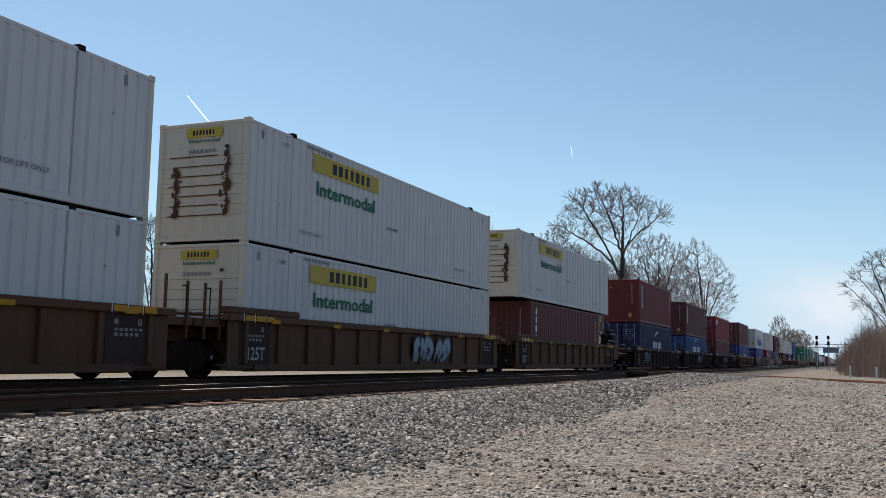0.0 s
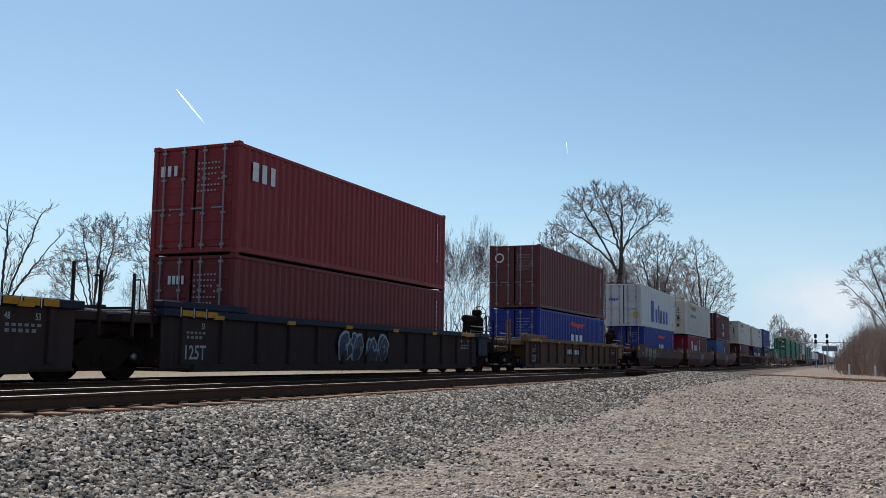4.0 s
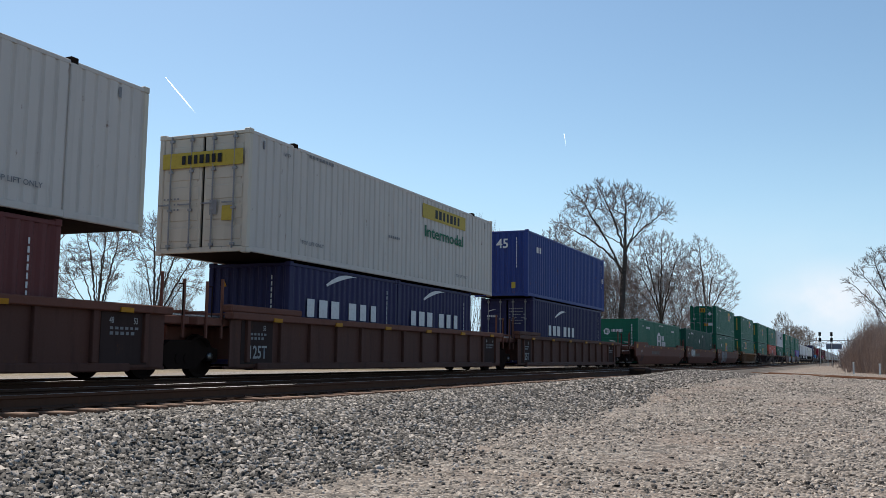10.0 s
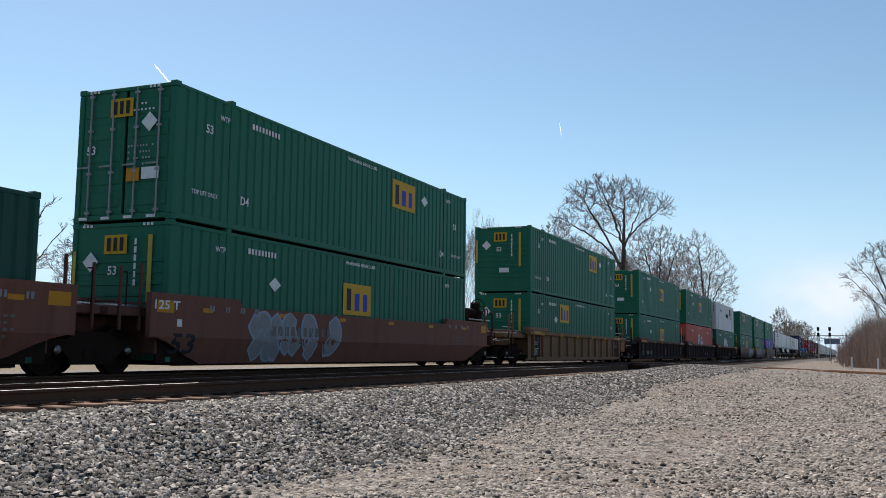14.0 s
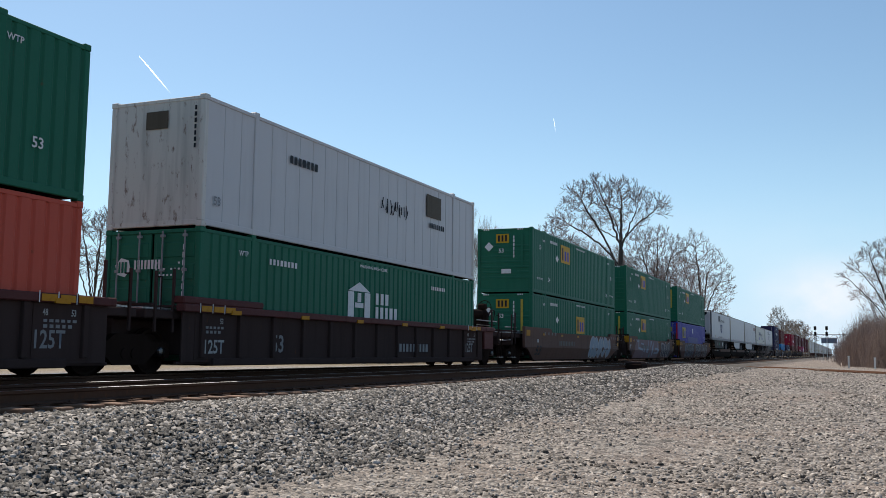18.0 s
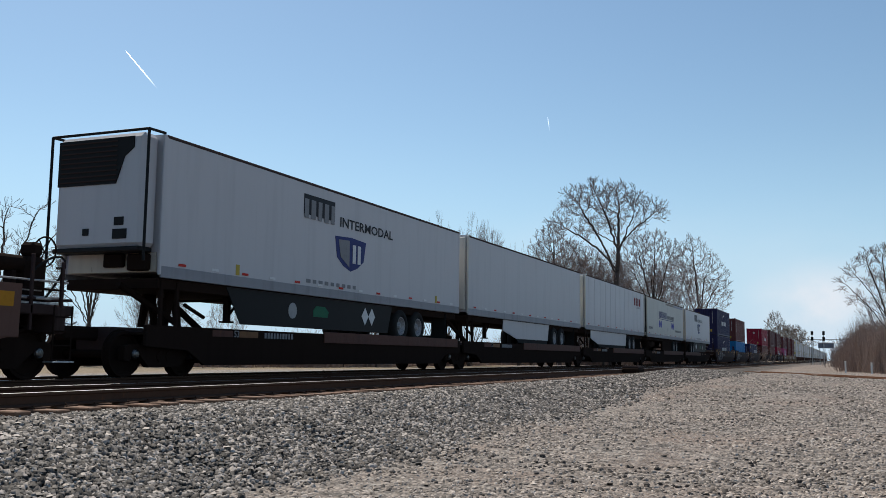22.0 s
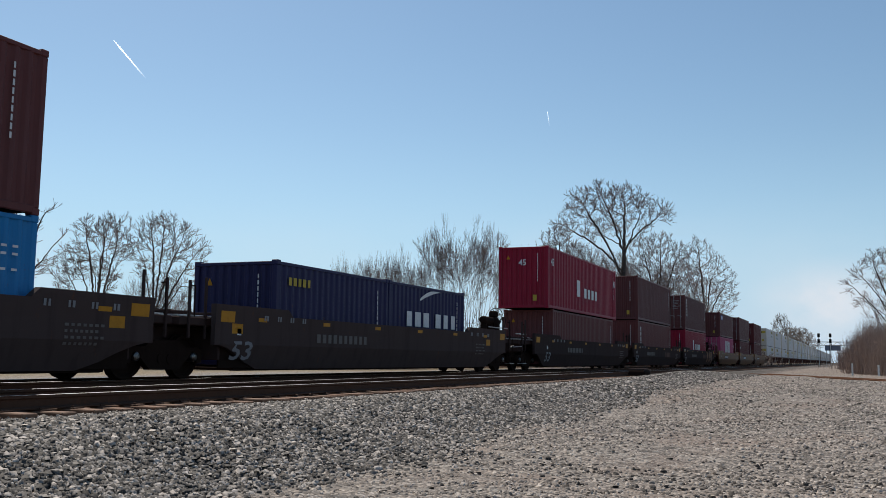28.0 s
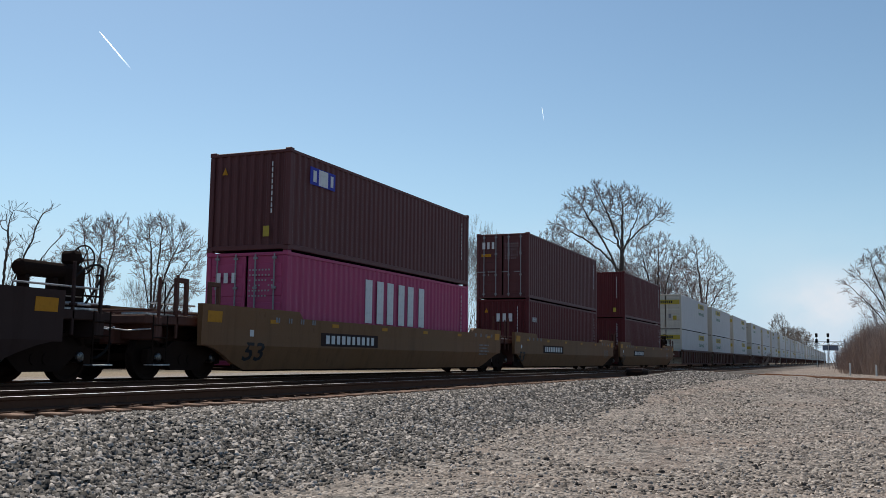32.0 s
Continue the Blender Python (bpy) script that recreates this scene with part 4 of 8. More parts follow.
# ---- the far end of the line ----
def build_distance():
    for y in (5.6, 3.5):
        t = thing("railway_signal", "dark railway signal mast with stacked lamp heads", "railway signal", "signals over the line")
        t.location = (200, y, float(ground_z(200, y)))
        part("mast", Geo().rod((0, 0, 0), (0, 0, 6.6), 0.075, 0.065).mesh("mast", ALU), t)
        for z in (4.75, 5.85):
            head = part("signal_head", Geo().box(-0.12, 0.12, -0.24, 0.24, z, z + 0.75, 0.08).mesh("signal_head", BLACKP), t)
            for k in range(3):
                part("hood", Geo().ring((-0.12, 0, z + 0.15 + 0.25 * k), (-1, 0, 0), [(0, 0.11), (0.22, 0.11), (0.22, 0.10), (0.02, 0.09), (0.02, 0.0)], 12).mesh("hood", BLACKP), head)
        part("ladder", Geo().rod((0.25, -0.2, 0), (0.25, -0.2, 5.4), 0.025).rod((0.25, 0.2, 0), (0.25, 0.2, 5.4), 0.025).mesh("ladder", TRUCK), t)
    t = thing("signal_bridge", "grey steel lattice gantry across the line", "gantry")
    t.location = (214, 3.0, 0.2)
    for y in (-3.6, -2.4):
        part("post", Geo().box(-0.12, 0.12, y - 0.12, y + 0.12, 0, 5.9, 0.02).mesh("post", ALU), t)
    g = Geo().box(-0.1, 0.1, -4.4, 5.0, 5.4, 5.55, 0.02).box(-0.1, 0.1, -4.4, 5.0, 4.7, 4.82, 0.02)
    for i in range(10):
        g.rod((0, -4.3 + i * 0.92, 4.76 if i % 2 else 5.45), (0, -4.3 + (i + 1) * 0.92, 5.45 if i % 2 else 4.76), 0.05)
    part("beam", g.mesh("beam", ALU), t)
    t = thing("highway_sign", "small blue-grey board on the far gantry", "sign")
    t.location = (216, 3.7, 0)
    part("board", Geo().box(-0.05, 0.05, -1.9, 1.2, 3.9, 5.1, 0.02).mesh("board", SIGN_GREY), t)
    for y in (-1.7, 0.9):
        part("post", Geo().box(-0.07, 0.07, y - 0.07, y + 0.07, 0.1, 3.9, 0.01).mesh("board_post", ALU), t)
    t = thing("warehouse", "long low pale warehouse far down the line", "building")
    t.location = (330, -2.5, 0)
    part("wall", Geo().box(-8, 8, -9, 6, -0.2, 4.4, 0.05).mesh("wall", POSTW), t)
    part("roof", Geo().add([(-8.4, -9.4, 4.4), (8.4, -9.4, 4.4), (8.4, 6.4, 4.4), (-8.4, 6.4, 4.4), (0, -9.4, 5.6), (0, 6.4, 5.6)],
                           [(0, 1, 4), (1, 2, 5, 4), (2, 3, 5), (3, 0, 4, 5), (0, 3, 2, 1)]).mesh("roof", ALU), t)
    for k in range(4):
        part("window", Geo().box(-8.03, -7.98, -7.5 + 3.4 * k, -5.9 + 3.4 * k, 1.2, 2.6, 0.01).mesh("window", BLACKP), t)
    for x, y, h in ((75, -0.1, 0.85), (72, -1.75, 0.80)):
        t = thing("marker_post", "white-painted marker post at the edge of lot", "post", "white marker posts")
        t.location = (x, y, float(ground_z(x, y)) - 0.03)
        part("shaft", Geo().box(-0.05, 0.05, -0.06, 0.06, 0, h, 0.015).mesh("shaft", POSTW), t)
        part("cap", Geo().box(-0.06, 0.06, -0.07, 0.07, h + 0.001, h + 0.05, 0.012).mesh("cap", POSTW), t)


build_distance()

# ---- lettering and painted marks ----
DECALS = {}


def text_mesh(s, mat, wide=1.0):
    """Flat letters one unit high, standing in x and z, facing -y."""
    key = ("text", s, mat.name, wide)
    if key not in DECALS:
        cu = bpy.data.curves.new("letters", "FONT")
        cu.body, cu.size, cu.resolution_u, cu.offset = s, 1.0, 2, 0.018
        tmp = new("letters", cu)
        me = bpy.data.meshes.new_from_object(tmp.evaluated_get(bpy.context.evaluated_depsgraph_get()))
        bpy.data.objects.remove(tmp)
        co = np.array([v.co[:] for v in me.vertices])
        lo, hi = co.min(0), co.max(0)
        k = 1 / max(hi[1] - lo[1], 1e-6)
        for v, c in zip(me.vertices, co):
            v.co = ((c[0] - lo[0]) * k * wide, 0, (c[1] - lo[1]) * k)
        me.materials.clear()
        me.materials.append(mat)
        DECALS[key] = (me, (hi[0] - lo[0]) * k * wide)
    return DECALS[key]


def strokes_mesh(n, w, h, mat, seed=0, slant=0.0):
    """A row of n plain upright bars over a width w."""
    key = ("bars", n, w, h, mat.name, seed)
    if key not in DECALS:
        rng = random.Random(seed * 77 + n)
        g = Geo()
        cell = w / n
        for i in range(n):
            wd = cell * rng.uniform(0.50, 0.70)
            x0 = i * cell + (cell - wd) / 2
            g.box(x0, x0 + wd, -0.002, 0.002, 0, h, 0.001)
        DECALS[key] = g.mesh("bars", mat)
    return DECALS[key]


def panel_mesh(w, h, mat):
    key = ("panel", round(w, 3), round(h, 3), mat.name)
    if key not in DECALS:
        DECALS[key] = Geo().box(0, w, -0.004, 0.004, 0, h, 0.002).mesh("panel", mat)
    return DECALS[key]


def diamond_mesh(w, h, mat):
    key = ("diamond", w, h, mat.name)
    if key not in DECALS:
        DECALS[key] = Geo().plate([(0, h / 2), (w / 2, 0), (w, h / 2), (w / 2, h)], -0.003, 0.003).mesh("diamond", mat)
    return DECALS[key]


def swoosh_mesh(w, h, mat):
    key = ("swoosh", w, h, mat.name)
    if key not in DECALS:
        top, low = [], []
        for i in range(13):
            t = i / 12
            x = t * w
            z = h * (1 - (1 - t) ** 2.2)
            th = h * 0.30 * math.sin(math.pi * min(1, 0.12 + t * 0.95)) + 0.01
            top.append((x, z + th / 2))
            low.append((x + h * 0.18, z - th / 2))
        g = Geo()
        for i in range(12):
            a, b, c, d = top[i], top[i + 1], low[i + 1], low[i]
            g.add([(p[0], 0, p[1]) for p in (d, c, b, a)], [(0, 1, 2, 3)])
        DECALS[key] = g.mesh("swoosh", mat)
    return DECALS[key]


def house_mesh(w, h, mat):
    """A plain gabled block with three slots."""
    key = ("house", w, h, mat.name)
    if key not in DECALS:
        g = Geo()
        s = w * 0.26
        g.plate([(0, 0), (s, 0), (s, h * 0.72), (0, h * 0.72)], -0.002, 0.002)
        g.plate([(w - s, 0), (w, 0), (w, h * 0.72), (w - s, h * 0.72)], -0.002, 0.002)
        g.plate([(0, h * 0.74), (w, h * 0.74), (w / 2, h)], -0.002, 0.002)
        g.plate([(s * 1.2, h * 0.28), (w - s * 1.2, h * 0.28), (w - s * 1.2, h * 0.42), (s * 1.2, h * 0.42)], -0.002, 0.002)
        g.plate([(w * 0.42, h * 0.44), (w * 0.58, h * 0.44), (w * 0.58, h * 0.7), (w * 0.42, h * 0.7)], -0.002, 0.002)
        DECALS[key] = g.mesh("house", mat)
    return DECALS[key]


class Face:
    """A side or end of a box on which marks are set; a runs to the right as one looks at it."""

    def __init__(self, parent, kind, length, width, out=0.007):
        self.p, self.kind, self.L, self.W, self.out = parent, kind, length, width, out

    def put(self, name, me, a, z, label="", lift=0.0, size=None):
        o = self.out + lift
        if self.kind == "side":
            ob = part(name, me, self.p, label, (-self.L / 2 + a, -self.W / 2 - o, z))
        else:
            ob = part(name, me, self.p, label, (-self.L / 2 - o, self.W / 2 - a, z), (0, 0, -90))
        if size:
            ob.scale = size
        if name == "mark":
            ob["kind"] = "stuff"
        return ob

    def text(self, s, a, z, h, mat, w=None, label="", lift=0.004):
        me, wide = text_mesh(s, mat)
        k = (w / wide) if w else h
        return self.put("lettering", me, a, z, label, lift, (k, 1, h))

    def word(self, n, a0, z0, a1, z1, mat, label="", seed=0, lift=0.004):
        return self.put("mark", strokes_mesh(n, round(a1 - a0, 3), round(z1 - z0, 3), mat, seed), a0, z0, label, lift)

    def panel(self, a0, z0, a1, z1, mat, label="", lift=0.0):
        return self.put("panel", panel_mesh(a1 - a0, z1 - z0, mat), a0, z0, label, lift)


# ---- containers ----
SHELLS = {}


def side_sheet(L, H, style, mat):
    """One long wall: pressed corrugations between the rails."""
    key = ("side", L, H, style, mat.name)
    if key in SHELLS:
        return SHELLS[key]
    x0, x1, z0, z1 = -L / 2 + 0.13, L / 2 - 0.13, 0.155, H - 0.11
    if style == "iso":
        seq, pitch = ((0, 0), (0.072, 0), (0.140, 0.036), (0.210, 0.036)), 0.278
    elif style == "dom":
        seq, pitch = ((0, 0), (0.20, 0), (0.235, 0.032), (0.275, 0.032)), 0.31
    elif style == "sheet":
        seq, pitch = ((0, 0.012), (0.03, 0.012), (0.032, 0.022), (0.61, 0.022), (0.612, 0.012)), 0.615
    else:
        seq, pitch = ((0, 0.006), (1.2, 0.006), (1.204, 0.009), (1.216, 0.009)), 1.22
    n = max(1, int((x1 - x0) / pitch))
    pitch2 = (x1 - x0) / n
    prof = []
    for i in range(n):
        prof += [(x0 + i * pitch2 + a * pitch2 / pitch, d) for a, d in seq]
    prof.append((x1, 0))
    g = Geo()
    vs = [(x, 0.012 + d, z) for x, d in prof for z in (z0, z1)]
    vs += [(x, 0.052 + d, z) for x, d in prof for z in (z0, z1)]
    m = len(prof) * 2
    fs = [(2 * i, 2 * i + 2, 2 * i + 3, 2 * i + 1) for i in range(len(prof) - 1)]
    fs += [(m + 2 * i + 1, m + 2 * i + 3, m + 2 * i + 2, m + 2 * i) for i in range(len(prof) - 1)]
    fs += [(2 * i + 1, 2 * i + 3, m + 2 * i + 3, m + 2 * i + 1) for i in range(len(prof) - 1)]
    SHELLS[key] = g.add(vs, fs).mesh("side_wall", mat)
    return SHELLS[key]


def end_sheet(W, H, style, mat):
    """A closed end: upright corrugations, or a flat plate with level ribs."""
    key = ("end", W, H, style, mat.name)
    if key in SHELLS:
        return SHELLS[key]
    g = Geo()
    z0, z1, y0, y1 = 0.15, H - 0.10, -W / 2 + 0.10, W / 2 - 0.10
    if style == "iso":
        n = 9
        p = (y1 - y0) / n
        prof = []
        for i in range(n):
            prof += [(y0 + i * p, 0.0), (y0 + (i + 0.36) * p, 0.0), (y0 + (i + 0.5) * p, 0.045), (y0 + (i + 0.86) * p, 0.045)]
        prof.append((y1, 0.0))
        vs = [(0.02 + d, y, z) for y, d in prof for z in (z0, z1)]
        g.add(vs, [(2 * i, 2 * i + 1, 2 * i + 3, 2 * i + 2) for i in range(len(prof) - 1)])
    elif style == "dom":
        prof = [(z0, 0.03)]
        for k in range(7):
            z = 0.62 + k * 0.235
            prof += [(z, 0.03), (z + 0.012, 0.008), (z + 0.09, 0.008), (z + 0.10, 0.03)]
        prof += [(z1, 0.03)]
        n = len(prof)
        vs = [(d, y, z) for z, d in prof for y in (y0, y0 + 0.1, y1 - 0.1, y1)]
        for i in range(n):
            vs[4 * i] = (0.03, y0, prof[i][0])
            vs[4 * i + 3] = (0.03, y1, prof[i][0])
        g.add(vs, [(4 * i + j, 4 * i + 4 + j, 4 * i + 5 + j, 4 * i + 1 + j) for i in range(n - 1) for j in range(3)])
    else:
        g.box(0.02, 0.06, y0, y1, z0, z1, 0.004)
    SHELLS[key] = g.mesh("end_wall", mat)
    return SHELLS[key]


def shell_mesh(key, make, name, mat):
    k = (*key, mat.name)
    if k not in SHELLS:
        SHELLS[k] = make(Geo()).mesh(name, mat)
    return SHELLS[k]


def container(label, L, W, H, mat, style="iso", end="front", endmat=None, far=False):
    """A shipping container standing on its base; its -x end is closed or has the doors."""
    t = thing("shipping_container", label, "container", "containers on the train")
    k = (L, W, H)
    em = endmat or mat
    side = side_sheet(L, H, style, mat)
    part("side_wall", side, t, "", (0, -W / 2, 0))
    part("side_wall", side, t, "", (0, W / 2, 0), (0, 0, 180))
    part("roof", shell_mesh(("roof", *k), lambda g: g.box(-L / 2 + 0.1, L / 2 - 0.1, -W / 2 + 0.06, W / 2 - 0.06, H - 0.075, H - 0.034, 0.006), "roof", mat), t)
    part("floor", shell_mesh(("floor", *k), lambda g: g.box(-L / 2 + 0.1, L / 2 - 0.1, -W / 2 + 0.06, W / 2 - 0.06, 0.04, 0.15, 0.006), "floor", TRUCK), t)
    part("end_wall", end_sheet(W, H, "sheet" if style != "iso" else "iso", mat), t, "", (L / 2, 0, 0), (0, 0, 180))
    rail = shell_mesh(("rail", *k), lambda g: g.box(-L / 2 + 0.09, L / 2 - 0.09, 0.004, 0.07, H - 0.115, H - 0.032, 0.01), "top_rail", mat)
    low = shell_mesh(("low", *k), lambda g: g.box(-L / 2 + 0.09, L / 2 - 0.09, 0.002, 0.08, 0.028, 0.16, 0.012), "bottom_rail", mat)
    for nm, me in (("top_rail", rail), ("bottom_rail", low)):
        part(nm, me, t, "", (0, -W / 2, 0))
        if not far:
            part(nm, me, t, "", (0, W / 2, 0), (0, 0, 180))
    post = shell_mesh(("post", far, *k), lambda g: g.box(0, 0.14, 0, 0.14, *((-0.004, H + 0.006) if far else (0.118, H - 0.118)), 0.018), "corner_post", em)
    cast = shell_mesh(("cast", 1), lambda g: g.box(-0.006, 0.172, -0.006, 0.156, -0.004, 0.118, 0.014), "corner_casting", em)
    for sx in (-1, 1):
        for sy in (-1, 1):
            if far and sy > 0:
                continue
            turn = {(-1, -1): 0, (1, -1): 90, (1, 1): 180, (-1, 1): 270}[sx, sy]
            part("corner_post", post, t, "", (sx * L / 2, sy * W / 2, 0), (0, 0, turn))
            if not far:
                part("corner_casting", cast, t, "", (sx * L / 2, sy * W / 2, 0), (0, 0, turn))
                part("corner_casting", cast, t, "", (sx * L / 2, sy * W / 2, H - 0.112), (0, 0, turn))
    part("header", shell_mesh(("head", *k), lambda g: g.box(0.005, 0.11, -W / 2 + 0.1, W / 2 - 0.1, H - 0.115, H - 0.03, 0.012), "header", em), t, "", (-L / 2, 0, 0))
    part("sill", shell_mesh(("sill", *k), lambda g: g.box(0.005, 0.11, -W / 2 + 0.1, W / 2 - 0.1, 0.028, 0.15, 0.012), "sill", em), t, "", (-L / 2, 0, 0))
    if L > 15 and not far:
        lift = shell_mesh(("lift", *k), lambda g: g.box(-0.075, 0.075, -0.004, 0.06, 0.02, H - 0.03, 0.014), "lift_post", mat)
        lug = shell_mesh(("lug", 1), lambda g: g.box(-0.09, 0.09, -0.008, 0.16, -0.09, 0.035, 0.014), "lift_casting", TRUCK if mat in (WHITE, WARM_WHITE) else mat)
        for sx in (-6.096, 6.096):
            for sy, tn in ((-1, 0), (1, 180)):
                part("lift_post", lift, t, "", (sx, sy * W / 2, 0), (0, 0, tn))
                part("lift_casting", lug, t, "", (sx, sy * W / 2, H), (0, 0, tn))
    if end == "doors":
        leaf = shell_mesh(("leaf", W, H, style), lambda g: door_leaf(g, W, H), "door", em)
        for s in (-1, 1):
            d = part("door", leaf, t, "container door with pressed level ribs", (-L / 2, s * (W / 4 - 0.035), 0))
            for r in (() if far else (-0.28, 0.28)):
                rod = shell_mesh(("rod", H), lambda g: lock_rod(g, H), "locking_bar", LOCKBAR)
                part("locking_bar", rod, d, "galvanised locking bar", (-0.03, r * W / 2.44, 0))
    else:
        part("end_wall", end_sheet(W, H, style, em), t, "", (-L / 2, 0, 0))
    return t


def door_leaf(g, W, H):
    w = W / 4 - 0.075
    step = (H - 0.66) / 4.6
    rows = [(0.16, 0)]
    for k in range(5):
        z = 0.32 + k * step
        rows += [(z - 0.018, 0), (z, 1), (z + step * 0.62, 1), (z + step * 0.62 + 0.018, 0)]
    rows.append((H - 0.12, 0))
    ys = (-w, -w + 0.06, -w + 0.08, w - 0.08, w - 0.06, w)
    n, m = len(rows), len(ys)
    vs = [(0.018 if up and j in (2, 3) else 0.035, y, z) for z, up in rows for j, y in enumerate(ys)]
    fs = [(i * m + j, (i + 1) * m + j, (i + 1) * m + j + 1, i * m + j + 1) for i in range(n - 1) for j in range(m - 1)]
    rim = [j for j in range(m)] + [i * m + m - 1 for i in range(1, n)] + [(n - 1) * m + j for j in range(m - 2, -1, -1)] + [i * m for i in range(n - 2, 0, -1)]
    k = len(vs)
    vs += [(0.085, vs[i][1], vs[i][2]) for i in rim]
    fs += [(rim[i], rim[(i + 1) % len(rim)], k + (i + 1) % len(rim), k + i) for i in range(len(rim))]
    fs.append(tuple(k + i for i in range(len(rim)))[::-1])
    return g.add(vs, fs)


def lock_rod(g, H):
    g.rod((0, 0, 0.10), (0, 0, H - 0.07), 0.021, n=6)
    for z in (0.2, H * 0.36, H * 0.68, H - 0.18):
        g.box(-0.02, 0.04, -0.055, 0.055, z - 0.03, z + 0.03, 0.006)
    g.box(-0.035, -0.012, -0.02, 0.30, H * 0.40, H * 0.40 + 0.035, 0.006)
    return g


HC, STD = 2.896, 2.591
F53, F45, F40, F20 = 16.15, 13.716, 12.19, 6.058
MADE = {}


def small_print(f, a, z, n, seed=0, rows=3, mat=FAINT, w=0.75):
    """Unreadable small writing as short bars."""
    key = ("print", n, seed, rows, mat.name, w)
    if key not in DECALS:
        rng = random.Random(seed)
        g = Geo()
        for r in range(rows):
            for k in range(n):
                if rng.random() < 0.7:
                    x = k * w / n
                    g.add([(x, 0, -r * 0.13), (x + w / n * 0.5, 0, -r * 0.13), (x + w / n * 0.5, 0, -r * 0.13 + 0.042), (x, 0, -r * 0.13 + 0.042)], [(0, 1, 2, 3)])
        DECALS[key] = g.mesh("small_print", mat)
    f.put("mark", DECALS[key], a, z, "", 0.004)


def stack_mesh(n, w, h, step, mat, seed=0):
    """Plain bar groups one above the other, from the top down."""
    key = ("stack", n, w, h, step, mat.name, seed)
    if key not in DECALS:
        g = Geo()
        for k in range(n):
            src = strokes_mesh(1, w, h, mat, seed + k)
            g.add([(v.co.x, v.co.y, v.co.z - k * step) for v in src.vertices], [tuple(p.vertices) for p in src.polygons])
        DECALS[key] = g.mesh("stacked_bars", mat)
    return DECALS[key]


def white53(low=False, doors=False, rust=1, far=False):
    key = ("w53", low, doors, rust, far)
    if key in MADE:
        return MADE[key], True
    t = container("white corrugated domestic container with a yellow sign plate" if not doors else "white corrugated container with cream doors and yellow plate", F53, 2.59, HC, WARM_WHITE if (doors or rust >= 3) and not far else WHITE, "dom", "doors" if doors else "front", CREAM, far)
    s = Face(t, "side", F53, 2.59)
    a0 = 9.65 if doors else 2.9
    s.panel(a0, 2.16, a0 + 3.7, 2.63, YELLOW, "yellow sign plate")
    s.word(7, a0 + 0.95, 2.25, a0 + 3.2, 2.54, INK, "black bars on the yellow plate", 1)
    s.text("Intermodal", a0 + 0.2, 1.55, 0.38, GREENINK, 3.3, "green lettering")
    if not far:
        s.text("TOP LIFT ONLY", 2.35, 0.45, 0.10, GREYINK, 1.1)
        s.text("TOP LIFT ONLY", 12.5, 0.45, 0.10, GREYINK, 1.1)
        s.panel(0.55, 2.5, 0.62, 2.7, GREYINK)
        s.panel(15.3, 2.5, 15.37, 2.7, GREYINK)
        s.text("WTP", 1.45, 2.5, 0.10, GREYINK)
        s.word(8, 2.6, 2.7, 3.9, 2.78, GREYINK, "", 4)
        s.word(6, 7.2, 1.2, 8.0, 1.28, GREYINK, "", 6)
    e = Face(t, "end", F53, 2.59, 0.012)
    if doors:
        e.panel(0.15, 2.05, 2.45, 2.42, YELLOW, "yellow band across the doors", 0.03)
        e.word(7, 0.7, 2.13, 1.9, 2.34, INK, "", 2, 0.06)
        e.panel(1.9, 0.75, 2.2, 1.1, YELLOW, "", 0.02)
        e.panel(1.55, 0.9, 1.75, 1.25, GREYINK, "", 0.02)
        small_print(e, 0.2, 1.3, 5, 3, 3, GREYINK, 0.5)
    else:
        e.panel(0.82, 2.50, 1.85, 2.72, YELLOW, "yellow sign plate")
        e.word(7, 1.0, 2.55, 1.65, 2.67, INK, "", 3)
        e.text("Intermodal", 0.9, 2.37, 0.09, GREENINK, 0.9)
        e.word(7, 0.9, 2.12, 1.7, 2.2, GREYINK, "", 5)
        e.panel(1.95, 2.2, 2.05, 2.27, INK)
        for k in range(7 if rust else 0):
            e.put("rust_line", panel_mesh(1.75 - 0.09 * ((k * 3 + rust) % 5), 0.026, OLIVE), 0.36 + 0.05 * (k % 3), 0.615 + 0.235 * k, "thin rust line along a rib", -0.004)
        if rust:
            for y, h, z in ((0.55, 1.15, 0.62), (1.98, 1.5, 0.66)):
                rng = random.Random(int(y * 100) + rust)
                for mat, lift in ((OLIVE, 0.010), (RAILSIDE, 0.014)):
                    g = Geo()
                    for k in range(30 if rust < 3 else 14):
                        zz, a, w2, h2 = z + rng.random() * h, rng.gauss(0.05, 0.05), rng.uniform(0.02, 0.06), rng.uniform(0.02, 0.12)
                        m = rng.randint(5, 8)
                        g.add([(a + w2 * math.cos(6.28 * i / m) * rng.uniform(0.7, 1.2), -0.0002 * k, zz + h2 * math.sin(6.28 * i / m) * rng.uniform(0.7, 1.2)) for i in range(m)], [tuple(range(m))])
                    e.put("rust_streak", g.mesh("rust_streak", mat), y, 0, "brown rust streak", lift)["kind"] = "stuff"
    MADE[key] = t
    return t, False


